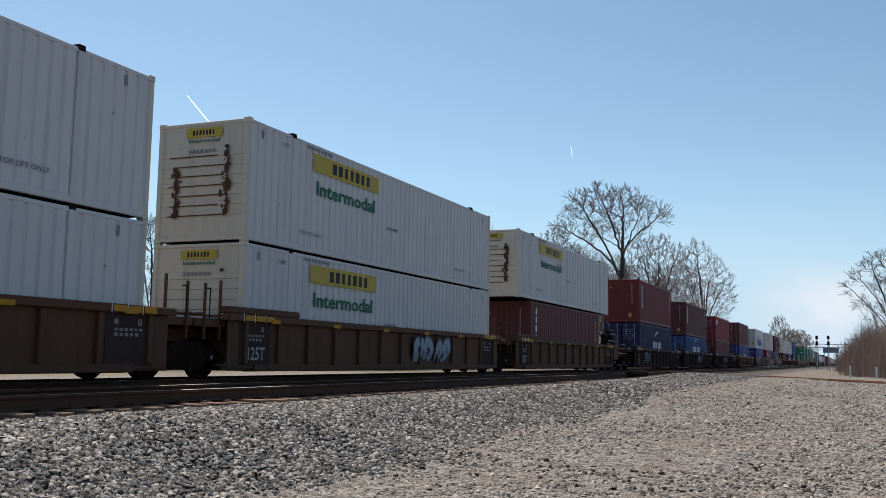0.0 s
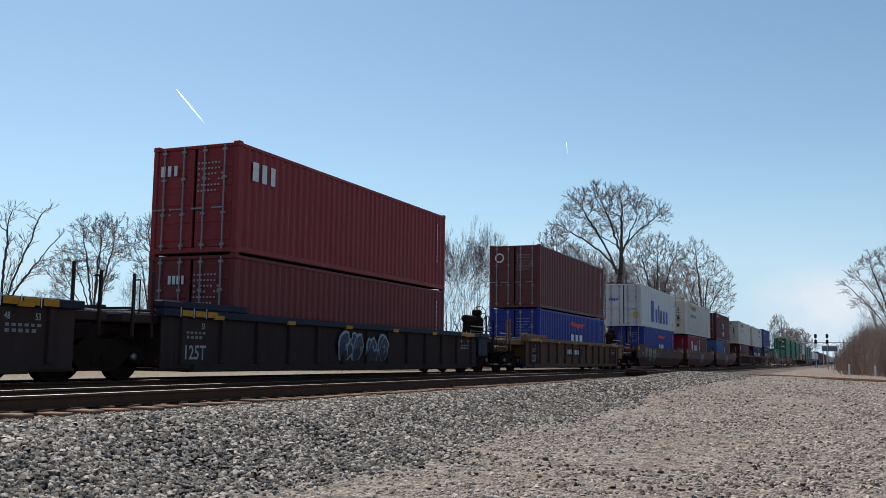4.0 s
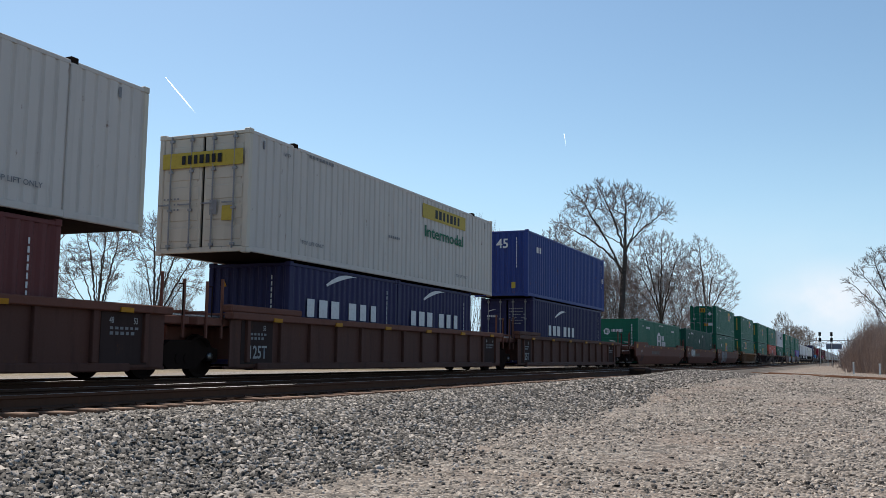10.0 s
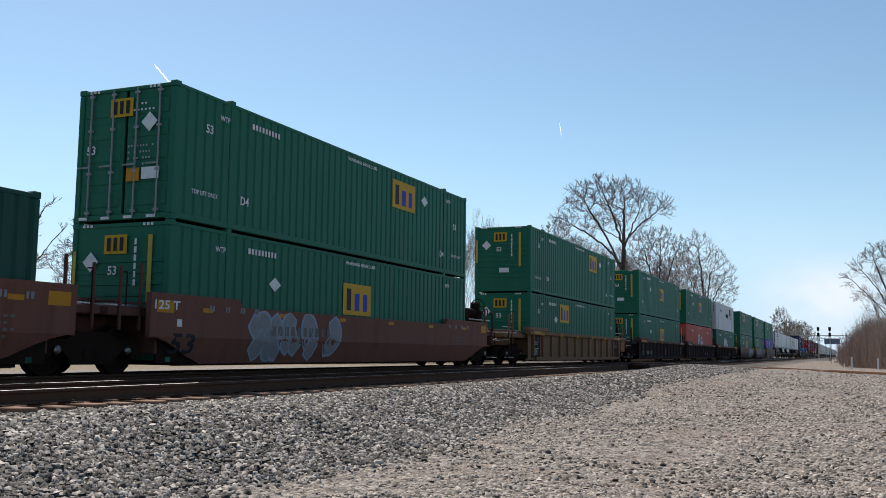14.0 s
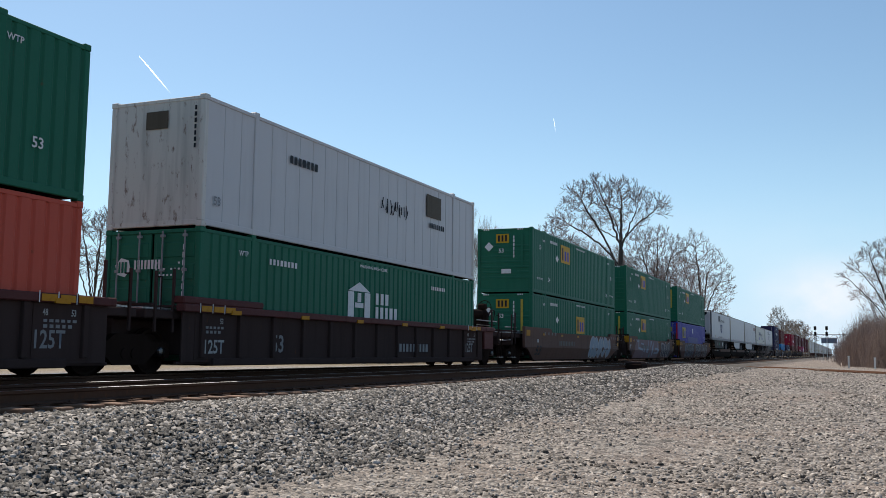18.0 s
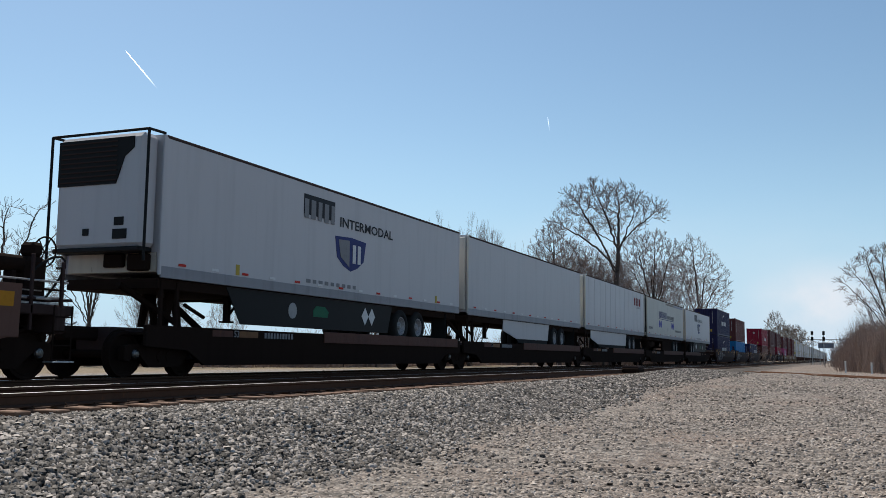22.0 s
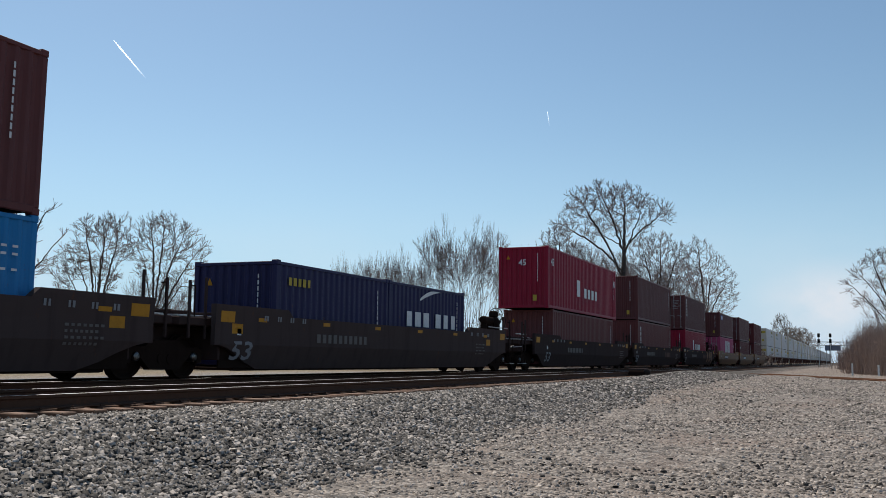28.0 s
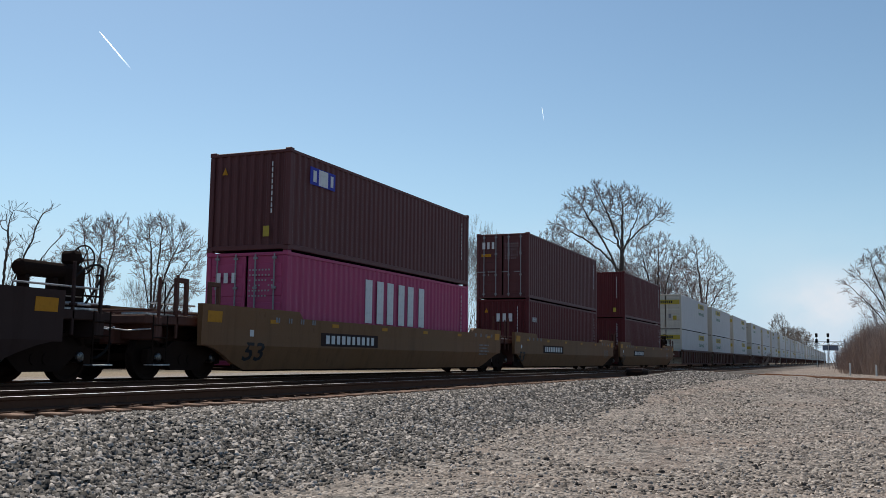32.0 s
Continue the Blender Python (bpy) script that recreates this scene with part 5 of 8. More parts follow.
def green53(low=False, doors=False, old=False, warn=True, tip=0):
    """Green domestic container with an ochre plate; low: plate half hidden lower down."""
    t = container(("dark green corrugated container with ochre sign plate" if not doors else "dark green container with barred doors and ochre plate") if not old else "old dull green container with worn patches", F53, 2.59, HC, OLD_GREEN if old else GREEN, "dom", "doors" if doors else "front")
    s = Face(t, "side", F53, 2.59)
    if not old:
        a = {0: 4.5, 1: 10.1, 2: 7.3, 3: 7.2}[tip]
        z = 1.72 if tip < 2 else 1.25
        s.panel(a, z, a + 1.62, z + 0.86, GOLD, "ochre square sign plate")
        s.word(1, a + 0.12, z + 0.12, a + 0.52, z + 0.72, INK, "", 2)
        s.word(2, a + 0.56, z + 0.12, a + 1.5, z + 0.6, BLUEINK, "", 5)
        d = 3.6 if tip != 1 else 12.2
        s.put("diamond", diamond_mesh(0.52, 0.34, PALE), d, 1.65 if tip != 1 else 2.05, "white diamond placard")
        s.text("WARNING HIGH CUBE", 7.3, 2.62, 0.09, PALE, 1.75)
    else:
        s.put("diamond", diamond_mesh(0.5, 0.42, PALE), 7.2, 1.72, "white diamond placard")
        for a in (8.4, 9.6, 10.4):
            s.panel(a, 1.3, a + 0.7, 2.4, paint("dull_green_patch", (0.010, 0.052, 0.042), 0.6), "darker repainted patch")
        s.word(3, 9.4, 2.3, 9.8, 2.5, PALE, "", 4)
    s.text("53", 1.02, 2.0 if tip < 2 else 0.75, 0.20, PALE)
    s.text("53", 14.9, 1.6 if tip < 2 else 0.75, 0.20, PALE)
    s.text("WTP", 1.5, 2.38, 0.12, PALE)
    s.text("WTP", 14.25, 2.45, 0.12, PALE)
    if tip < 2:
        s.text("TOP LIFT ONLY", 0.6, 0.62, 0.10, PALE, 0.9)
        s.text("TOP LIFT ONLY", 14.7, 0.62, 0.10, PALE, 0.9)
        s.text("D4", 2.35, 0.62, 0.2, PALE)
        s.text("D4", 13.75, 0.55, 0.2, PALE)
    s.word(9, 2.7, 2.45, 3.9, 2.58, PALE, "", 6)
    e = Face(t, "end", F53, 2.59, 0.014 if not doors else 0.004)
    lift = 0.02 if doors else 0.004
    if not old:
        e.panel(0.9, 2.22, 1.5, 2.62, GOLD, "ochre plate", lift - 0.004)
        e.word(3, 0.95, 2.28, 1.45, 2.56, INK, "", 7, lift + 0.012)
    e.put("diamond", diamond_mesh(0.42, 0.42, PALE), 0.35 if not doors else 1.75, 1.85, "white diamond placard", lift + 0.012)
    e.text("53", 1.02 if not doors else 0.3, 1.78 if not doors else 1.45, 0.19, PALE, lift=lift)
    if doors:
        small_print(e, 1.5, 2.45, 6, 2, 2, PALE, 0.6)
        small_print(e, 1.4, 1.55, 9, 3, 4, FAINT, 0.7)
        e.panel(1.4, 0.82, 1.75, 1.1, AMBER, "", 0.03)
        e.panel(1.8, 0.85, 2.25, 1.1, PALE, "", 0.03)
        for k in range(4):
            e.panel(0.15 + 0.6 * k, 0.05, 0.38 + 0.6 * k, 0.11, PALE, "red and white reflective strip")
    else:
        e.put("mark", stack_mesh(6, 0.10, 0.13, 0.17, PALE), 1.68, 2.4, "", 0.006)
        e.panel(2.05, 1.1, 2.16, 2.6, YELLOW if tip != 0 or low else GREEN, "upright yellow strip")
        e.panel(0.06, 1.3, 0.14, 2.3, YELLOW if tip != 0 or low else GREEN)
        e.panel(1.15, 0.85, 1.6, 1.05, PALE, "white notice")
    for a in (0.3, 1.9):
        for k in range(3):
            e.panel(a + 0.1 * k, 2.79, a + 0.06 + 0.1 * k, 2.85, PALE)
    return t


def hub53(mat, label, doors=False):
    t = container(label, F53, 2.59, HC, mat, "dom", "doors" if doors else "front")
    s = Face(t, "side", F53, 2.59)
    s.put("emblem", house_mesh(1.32, 1.0, PALE), 6.55, 1.2, "white gabled emblem")
    s.word(3, 8.15, 1.62, 9.1, 1.95, PALE, "white bars", 1)
    s.word(5, 8.15, 1.2, 9.7, 1.55, PALE, "white bars", 2)
    s.text("WARNING HIGH CUBE", 7.2, 2.62, 0.09, PALE, 1.75)
    s.text("53", 1.0, 0.85, 0.2, PALE)
    s.text("53", 15.0, 0.85, 0.2, PALE)
    s.text("WTP", 1.4, 2.4, 0.12, PALE)
    s.word(8, 2.6, 2.3, 3.9, 2.44, PALE, "", 6)
    s.word(8, 12.2, 2.3, 13.4, 2.42, PALE, "", 8)
    e = Face(t, "end", F53, 2.59, 0.014 if not doors else 0.03)
    e.put("emblem", Geo().ring((0, 0, 0), (0, 1, 0), [(0, 0.0), (0, 0.22), (0.003, 0.22), (0.003, 0)], 6).mesh("hexagon", PALE), 0.55, 2.05, "white hexagon emblem")
    e.word(3, 0.42, 1.93, 0.68, 2.17, mat, "", 3, 0.012)
    e.word(8, 0.85, 2.0, 1.6, 2.2, PALE, "", 4, 0.01)
    e.put("mark", stack_mesh(9, 0.09, 0.12, 0.17, PALE), 2.15, 2.4, "", 0.01)
    if doors:
        small_print(e, 1.45, 2.1, 7, 5, 3, PALE, 0.7)
    return t


def iso(label, L, H, mat, doors=False, style="iso", plain=False):
    t = container(label, L, 2.44, H, mat, style, "doors" if doors else "front")
    s, e = Face(t, "side", L, 2.44), Face(t, "end", L, 2.44, 0.012 if not doors else 0.04)
    if not plain:
        s.put("mark", stack_mesh(9, 0.07, 0.11, 0.15, PALE), L - 0.75, H - 0.5, "", 0.004)
        if doors:
            small_print(e, 1.35, H - 0.5, 8, int(L), 6, FAINT, 0.75)
            small_print(e, 0.3, H * 0.4, 4, int(L) + 3, 2, FAINT, 0.35)
        else:
            e.put("mark", stack_mesh(9, 0.06, 0.11, 0.15, PALE), 1.9, H - 0.45, "", 0.006)
            e.panel(1.7, 0.35, 1.88, 0.62, YELLOW, "yellow notice")
            e.put("diamond", Geo().plate([(0, 0), (0.18, 0), (0.09, 0.18)], -0.003, 0.003).mesh("triangle", AMBER), 0.4, H - 0.6, "small warning triangle")
    return t, s, e


def column(f, n, a, top, h, mat, seed=0):
    """Writing that runs down a wall, letter by letter, as plain bars."""
    f.put("mark", stack_mesh(n, 0.36, h / n * 0.78, h / n, mat, seed), a, top - 0.85 * h / n, "upright row of bars", 0.004)


def swoosh_box(label, L, H, mat, doors=False, a=None, w=3.4, z=1.25):
    t, s, e = iso(label, L, H, mat, doors)
    a = (L - w) * 0.52 if a is None else a
    s.word(3, a, z, a + w * 0.46, z + 0.46, PALE, "white bars", 3)
    s.word(3, a + w * 0.54, z, a + w, z + 0.46, PALE, "white bars", 4)
    s.put("swoosh", swoosh_mesh(w * 0.40, 0.34, PALE), a + w * 0.26, z + 0.86, "white curved swoosh")
    if doors:
        e.put("swoosh", swoosh_mesh(0.35, 0.08, PALE), 0.35, H - 0.6)
        e.word(6, 0.3, H - 0.85, 0.8, H - 0.76, PALE, "", 9)
    return t


def red_kline(label, L, H, low=False):
    t, s, e = iso(label, L, H, RED)
    a, z = (4.45, 0.85) if not low else (3.5, 1.25)
    if L < 7:
        a = 1.4
    s.word(1, a + 0.25, z, a + 1.35, z + 0.84, PALE, "large white bars", 3)
    s.word(4, a + 1.8, z, a + (4.8 if L > 7 else 3.6), z + 0.5, PALE, "white bars", 5)
    if L > 13:
        s.text("45", 0.4, 2.0, 0.36, PALE)
        s.text("45", L - 0.75, 1.9, 0.36, PALE)
        e.text("45", 1.0, 2.0, 0.28, PALE)
        for sx in (-6.096, 6.096):
            part("lift_post", shell_mesh(("lift45", H), lambda g: g.box(-0.06, 0.06, -0.004, 0.05, 0.02, H - 0.03, 0.014), "lift_post", RED), t, "", (sx, -1.22, 0))
    return t


# ---- rail trucks ----
def wheel_mesh():
    key = ("wheel",)
    if key not in SHELLS:
        SHELLS[key] = Geo().ring((0, 0, 0), (0, 1, 0), [(0.07, 0.0), (0.07, 0.13), (0.02, 0.16), (0.02, 0.36), (0.075, 0.40), (0.075, 0.455), (-0.05, 0.462), (-0.052, 0.49), (-0.075, 0.49), (-0.075, 0.40), (-0.02, 0.36), (-0.03, 0.15), (-0.07, 0.0)], 20).mesh("wheel", TRUCK)
    return SHELLS[key]


def frame_outline():
    return [(-1.18, 0.34), (-1.18, 0.62), (-0.98, 0.66), (-0.62, 0.66), (-0.40, 0.80), (0.40, 0.80), (0.62, 0.66), (0.98, 0.66), (1.18, 0.62), (1.18, 0.34), (1.02, 0.32), (0.98, 0.46), (0.76, 0.46), (0.45, 0.20), (-0.45, 0.20), (-0.76, 0.46), (-0.98, 0.46), (-1.02, 0.32)]


def add_truck(car, x):
    """A two-axle truck under a car, as one part with its pieces."""
    tr = part("truck", shell_mesh(("bolster",), lambda g: g.box(-0.22, 0.22, -1.05, 1.05, 0.38, 0.66, 0.03).box(-0.4, 0.4, -0.35, 0.35, 0.66, 0.80, 0.03), "truck", TRUCK), car, "black cast-steel truck", (x, 0, 0))
    fr = shell_mesh(("frame",), lambda g: g.plate(frame_outline(), -0.075, 0.075).ring((-0.14, -0.075, 0.42), (0, -1, 0), [(0, 0.11), (0.02, 0.11), (0.02, 0)], 12).ring((0.14, -0.075, 0.42), (0, -1, 0), [(0, 0.11), (0.02, 0.11), (0.02, 0)], 12), "side_frame", TRUCK)
    part("side_frame", fr, tr, "", (0, -1.0, 0))
    part("side_frame", fr, tr, "", (0, 1.0, 0), (0, 0, 180))
    cap = shell_mesh(("cap",), lambda g: g.ring((0, 0, 0), (0, -1, 0), [(-0.16, 0.10), (0.0, 0.10), (0.03, 0.085), (0.045, 0.05), (0.05, 0.0)], 14), "bearing_cap", CAPSTEEL)
    axle = shell_mesh(("axle",), lambda g: g.rod((0, -1.05, 0), (0, 1.05, 0), 0.085, n=10), "axle", TRUCK)
    for s in (-0.89, 0.89):
        part("axle", axle, tr, "", (s, 0, 0.46))
        part("wheel", wheel_mesh(), tr, "", (s, -0.755, 0.46), (0, 0, 180))
        part("wheel", wheel_mesh(), tr, "", (s, 0.755, 0.46))
        part("bearing_cap", cap, tr, "bright steel bearing cap", (s, -1.09, 0.46))
    return tr


# ---- well cars ----
def skin_y(z):
    """How far out the smooth side stands at height z; it leans in towards the bottom."""
    return 1.5 - max(0.0, 0.74 - z) * 0.34 + 0.02 * min(1.0, max(0.0, (z - 1.1) / 0.4))


def smooth_side(g, out0=0.0, out1=0.0):
    xs = [-8.8, -8.6, -8.3, -7.9, -7.5, -7.0, -5.95, -5.75, -3, 0, 3, 5.75, 5.95, 7.0, 7.5, 7.9, 8.3, 8.6, 8.8]

    def low(x):
        a = abs(x)
        return 0.20 if a < 7.3 else 0.20 + 0.52 * min(1, (a - 7.3) / 1.2) ** 0.7

    def top(x):
        return 1.60 if abs(x) > 5.9 else 1.43

    rows = []
    for x in xs:
        b, t = low(x), top(x)
        zs = [b, b + (0.74 - b) * 0.5 if b < 0.72 else b + 0.01, max(0.74, b + 0.02), 1.1, t - 0.06, t]
        x += out1 if x > 6.9 else (-out0 if x < -6.9 else 0.0)
        rows.append([(x, -skin_y(z), z) for z in zs] + [(x, -skin_y(t) + 0.14, t), (x, -skin_y(b) + 0.10, b)])
    k = len(rows[0])
    vs = [p for r in rows for p in r]
    fs = []
    for i in range(len(rows) - 1):
        for j in range(k):
            a, b = i * k + j, i * k + (j + 1) % k
            fs.append((a, a + k, b + k, b))
    fs += [tuple(range(k)), tuple((len(rows) - 1) * k + j for j in range(k))[::-1]]
    return g.add(vs, fs)


def ribbed_side(g):
    g.box(-8.7, 8.7, -1.40, -1.36, 0.24, 1.34, 0.004)
    g.box(-8.8, 8.8, -1.36, -1.28, 0.2, 0.26, 0.01)
    return g


def ribbed_chords(g):
    g.box(-8.8, 8.8, -1.53, -1.30, 1.28, 1.44, 0.02)
    return g




def curl(me):
    """Marks on a leaning side follow its skin."""
    for v in me.vertices:
        v.co.y = -skin_y(v.co.z) - 0.006
    return me


def skin_text(car, s, x, z, h, mat, w=None, label=""):
    src, wide = text_mesh(s, mat)
    me = src.copy()
    k = (w / wide) if w else h
    for v in me.vertices:
        v.co = (v.co.x * k + x, 0, v.co.z * h + z)
    part("lettering", curl(me), car, label)


def skin_panel(car, x0, z0, x1, z1, mat, label="", name="panel", lift=0.0):
    me = bpy.data.meshes.new(name)
    zs = [z0, z0 + (z1 - z0) / 2, z1]
    vs = [(x, -skin_y(z) - 0.004 - lift, z) for z in zs for x in (x0, x1)]
    vs += [(x, -skin_y(z) + 0.002, z) for z in zs for x in (x0, x1)]
    me.from_pydata(vs, [], [(0, 1, 3, 2), (2, 3, 5, 4), (4, 5, 11, 10), (0, 6, 7, 1), (0, 2, 8, 6), (2, 4, 10, 8), (1, 7, 9, 3), (3, 9, 11, 5)])
    me.materials.append(mat)
    return part(name, me, car, label)


def skin_bars(car, n, x0, z0, x1, z1, mat, seed=0):
    me = strokes_mesh(n, round(x1 - x0, 3), round(z1 - z0, 3), mat, seed).copy()
    for v in me.vertices:
        v.co = (v.co.x + x0, v.co.y, v.co.z + z0)
        v.co.y += -skin_y(v.co.z) - 0.01
    part("mark", me, car)["kind"] = "stuff"


def graffiti(car, x0, z0, x1, z1, n, seed, fill, line):
    """Sprayed bulging forms, no letters: a pale halo, the filled form and a thin edge line."""
    rng = random.Random(seed)
    halos, fills, lines = Geo(), Geo(), Geo()
    w = (x1 - x0) / n

    def band(g, pts, off, rr, o, more=0.0):
        k1 = len(pts) - 1
        vs = []
        for k, (px, pz) in enumerate(pts):
            q, p = pts[min(k + 1, k1)], pts[max(k - 1, 0)]
            dx, dz = q[0] - p[0], q[1] - p[1]
            m = math.hypot(dx, dz) + 1e-6
            nx, nz = -dz / m, dx / m
            e = more * (1 if k == k1 else -1 if k == 0 else 0)
            r = rr * (0.72 if k in (0, k1) and rr > 0.05 else 1.0)
            for sgn in (-1, 1):
                z = min(max(pz + nz * (off + sgn * r) + dz / m * e, 0.23), 1.41)
                vs.append((px + nx * (off + sgn * r) + dx / m * e, -skin_y(z) - o, z))
        g.add(vs, [(2 * k, 2 * k + 1, 2 * k + 3, 2 * k + 2) for k in range(k1)])

    for i in range(n):
        cx, cz = x0 + (i + 0.5) * w, (z0 + z1) / 2
        for j in range(2):
            ax, az = cx + rng.uniform(-0.3, 0.3) * w, z0 + (z1 - z0) * rng.uniform(0.08, 0.25)
            bx, bz = cx + rng.uniform(-0.35, 0.35) * w, z1 - (z1 - z0) * rng.uniform(0.08, 0.25)
            mx, mz = (ax + bx) / 2 + rng.choice((-1, 1)) * rng.uniform(0.35, 0.8) * w, cz + rng.uniform(-0.3, 0.3)
            pts = [((1 - t) ** 2 * ax + 2 * t * (1 - t) * mx + t * t * bx, (1 - t) ** 2 * az + 2 * t * (1 - t) * mz + t * t * bz) for t in (k / 10 for k in range(11))]
            r = rng.uniform(0.20, 0.28) * min(1.0, w)
            band(halos, pts, 0, r + 0.065, 0.005, 0.08)
            band(fills, pts, 0, r, 0.0085 + 0.0008 * j, 0.03)
            for off in (-r, r):
                band(lines, pts, off, 0.009, 0.0115 + 0.0006 * j)
    part("graffiti", halos.mesh("graffiti", line), car, "pale sprayed halo")["kind"] = "stuff"
    part("graffiti", fills.mesh("graffiti", fill), car, "filled spray-paint forms")["kind"] = "stuff"
    part("graffiti", lines.mesh("graffiti", line), car, "loose spray-paint outlines")["kind"] = "stuff"


def skin_shape(car, pts, mat, lift, label):
    """A flat sprayed patch that follows the bend of the smooth side."""
    g = Geo()
    for sgn in (-1, 1):
        out = []
        for p, q in zip(pts, pts[1:] + pts[:1]):
            u, v = sgn * (p[1] - 0.74), sgn * (q[1] - 0.74)
            if u >= 0:
                out.append(p)
            if u * v < 0:
                f = u / (u - v)
                out.append((p[0] + (q[0] - p[0]) * f, 0.74))
        if len(out) > 2:
            g.add([(x, -skin_y(z) - lift, z) for x, z in out], [tuple(range(len(out)))])
    part("graffiti", g.mesh("graffiti", mat), car, label)["kind"] = "stuff"


def angular_graffiti(car):
    """Large mauve field with pale angular patches between its strokes."""
    skin_shape(car, [(-6.75, 0.24), (-6.6, 1.0), (-6.1, 1.41), (1.35, 1.41), (1.75, 0.86), (1.5, 0.23)], MAUVE, 0.005, "dull mauve sprayed field")
    pale = "pale grey-blue sprayed patch"
    skin_shape(car, [(-6.0, 1.4), (-5.41, 1.4), (-5.42, 0.94), (-4.1, 0.84), (-4.1, 0.70), (-5.62, 0.80), (-5.62, 1.22), (-6.0, 1.24)], GRAF, 0.009, pale)
    skin_shape(car, [(-4.83, 1.22), (-3.85, 1.17), (-3.85, 1.08), (-4.8, 1.12)], GRAF, 0.009, pale)
    skin_shape(car, [(-3.85, 1.41), (-3.80, 1.41), (-3.81, 1.02), (-3.4, 1.0), (-3.45, 0.58), (-3.82, 0.64), (-3.94, 0.24), (-3.98, 0.24), (-3.88, 0.66)], GRAF, 0.009, pale)
    skin_shape(car, [(-2.95, 1.0), (-2.35, 1.0), (-2.35, 1.41), (-2.22, 1.41), (-2.28, 0.24), (-2.33, 0.24), (-2.34, 0.55), (-2.95, 0.6)], GRAF, 0.009, pale)
    skin_shape(car, [(-1.55, 1.36), (-0.95, 1.36), (-1.5, 0.88)], GRAF, 0.009, pale)
    skin_shape(car, [(-1.1, 0.78), (-0.45, 1.36), (-0.40, 1.2), (-0.6, 0.35), (-0.7, 0.3)], GRAF, 0.009, pale)
    skin_shape(car, [(-1.8, 0.26), (-1.36, 0.26), (-1.42, 0.62), (-1.6, 0.52)], TEAL_SPRAY, 0.009, "teal sprayed patch")
    skin_shape(car, [(-0.1, 0.50), (-0.1, 0.62), (0.9, 0.62), (0.95, 0.78), (0.05, 0.80), (0.15, 0.92), (1.1, 0.92), (1.15, 1.3), (1.3, 1.3), (1.3, 0.85), (1.7, 0.80), (1.6, 0.55), (1.1, 0.5)], GRAF, 0.009, pale)


def brake_gear(car, x, mat):
    """Hand-brake wheel on its tall housing, with the air reservoir and pipes beside it on the end platform."""
    b = part("brake_housing", Geo().box(x - 0.42, x + 0.06, -0.86, -0.40, 1.30, 2.16, 0.10).box(x - 0.30, x - 0.02, -0.80, -0.46, 2.163, 2.42, 0.08).mesh("brake_housing", mat), car, "sooty hand-brake housing")
    part("brake_cylinder", Geo().ring((x - 1.45, -0.62, 2.02), (1, 0, 0), [(0, 0), (0.02, 0.10), (0.09, 0.15), (1.10, 0.15), (1.17, 0.10), (1.19, 0)], 18).box(x - 1.3, x - 1.2, -0.74, -0.5, 1.31, 1.89, 0.02).box(x - 0.65, x - 0.55, -0.74, -0.5, 1.31, 1.89, 0.02).mesh("brake_cylinder", mat), b, "round air reservoir")
    g = Geo()
    c = Vector((x + 0.14, -0.62, 2.28))
    for i in range(18):
        a, d = 2 * math.pi * i / 18, 2 * math.pi * (i + 1) / 18
        g.rod(c + Vector((0, math.cos(a), math.sin(a))) * 0.28, c + Vector((0, math.cos(d), math.sin(d))) * 0.28, 0.016, n=5)
        if i % 3 == 0:
            g.rod(c, c + Vector((0, math.cos(a), math.sin(a))) * 0.28, 0.011, n=5)
    part("brake_wheel", g.mesh("brake_wheel", TRUCK), b, "spoked hand-brake wheel")
    pts = [(x - 0.2 + 0.5 * math.sin(0.45 * k), -0.98, 1.35 + 1.0 * math.sin(0.28 * k) - 0.03 * k) for k in range(9)]
    part("air_hose", Geo().tube(pts, 0.022).mesh("air_hose", RUBBER, True), b, "black looped air hose")
    for k, z in enumerate((1.44, 1.58, 1.72)):
        part("brake_pipe", Geo().rod((x - 1.7 - 0.1 * k, -0.95 - 0.06 * k, z), (x + 0.3, -0.95 - 0.06 * k, z), 0.02, n=6).mesh("brake_pipe", ALU if k != 1 else TRUCK), b)


def far_car(label):
    """A well car that is only ever seen far down the line."""
    car = thing("well_car", label, "well car", "well cars of the freight train")
    g = ribbed_chords(ribbed_side(Geo()))
    for k in range(13):
        g.box(-8.16 + 1.35 * k, -8.04 + 1.35 * k, -1.49, -1.39, 0.34, 1.28, 0.012)
    me = g.mesh("side_sill", UMBER)
    part("side_sill", me, car)
    part("side_sill", me, car, "", (0, 0, 0), (0, 0, 180))
    for sx in (-1, 1):
        a, b = sorted((sx * 8.3, sx * 9.66))
        part("end_platform", Geo().box(a, b, -1.25, 1.25, 0.8, 1.30, 0.02).mesh("end_platform", UMBER), car)
    fr = shell_mesh(("frame",), lambda g: g.plate(frame_outline(), -0.075, 0.075), "side_frame", TRUCK)
    tr = part("truck", shell_mesh(("bolster",), lambda g: g, "truck", TRUCK), car, "", (9.7, 0, 0))
    part("side_frame", fr, tr, "", (0, -1.0, 0))
    for s in (-0.89, 0.89):
        part("wheel", wheel_mesh(), tr, "", (s, -0.755, 0.46), (0, 0, 180))
        part("wheel", wheel_mesh(), tr, "", (s, 0.755, 0.46))
    return car


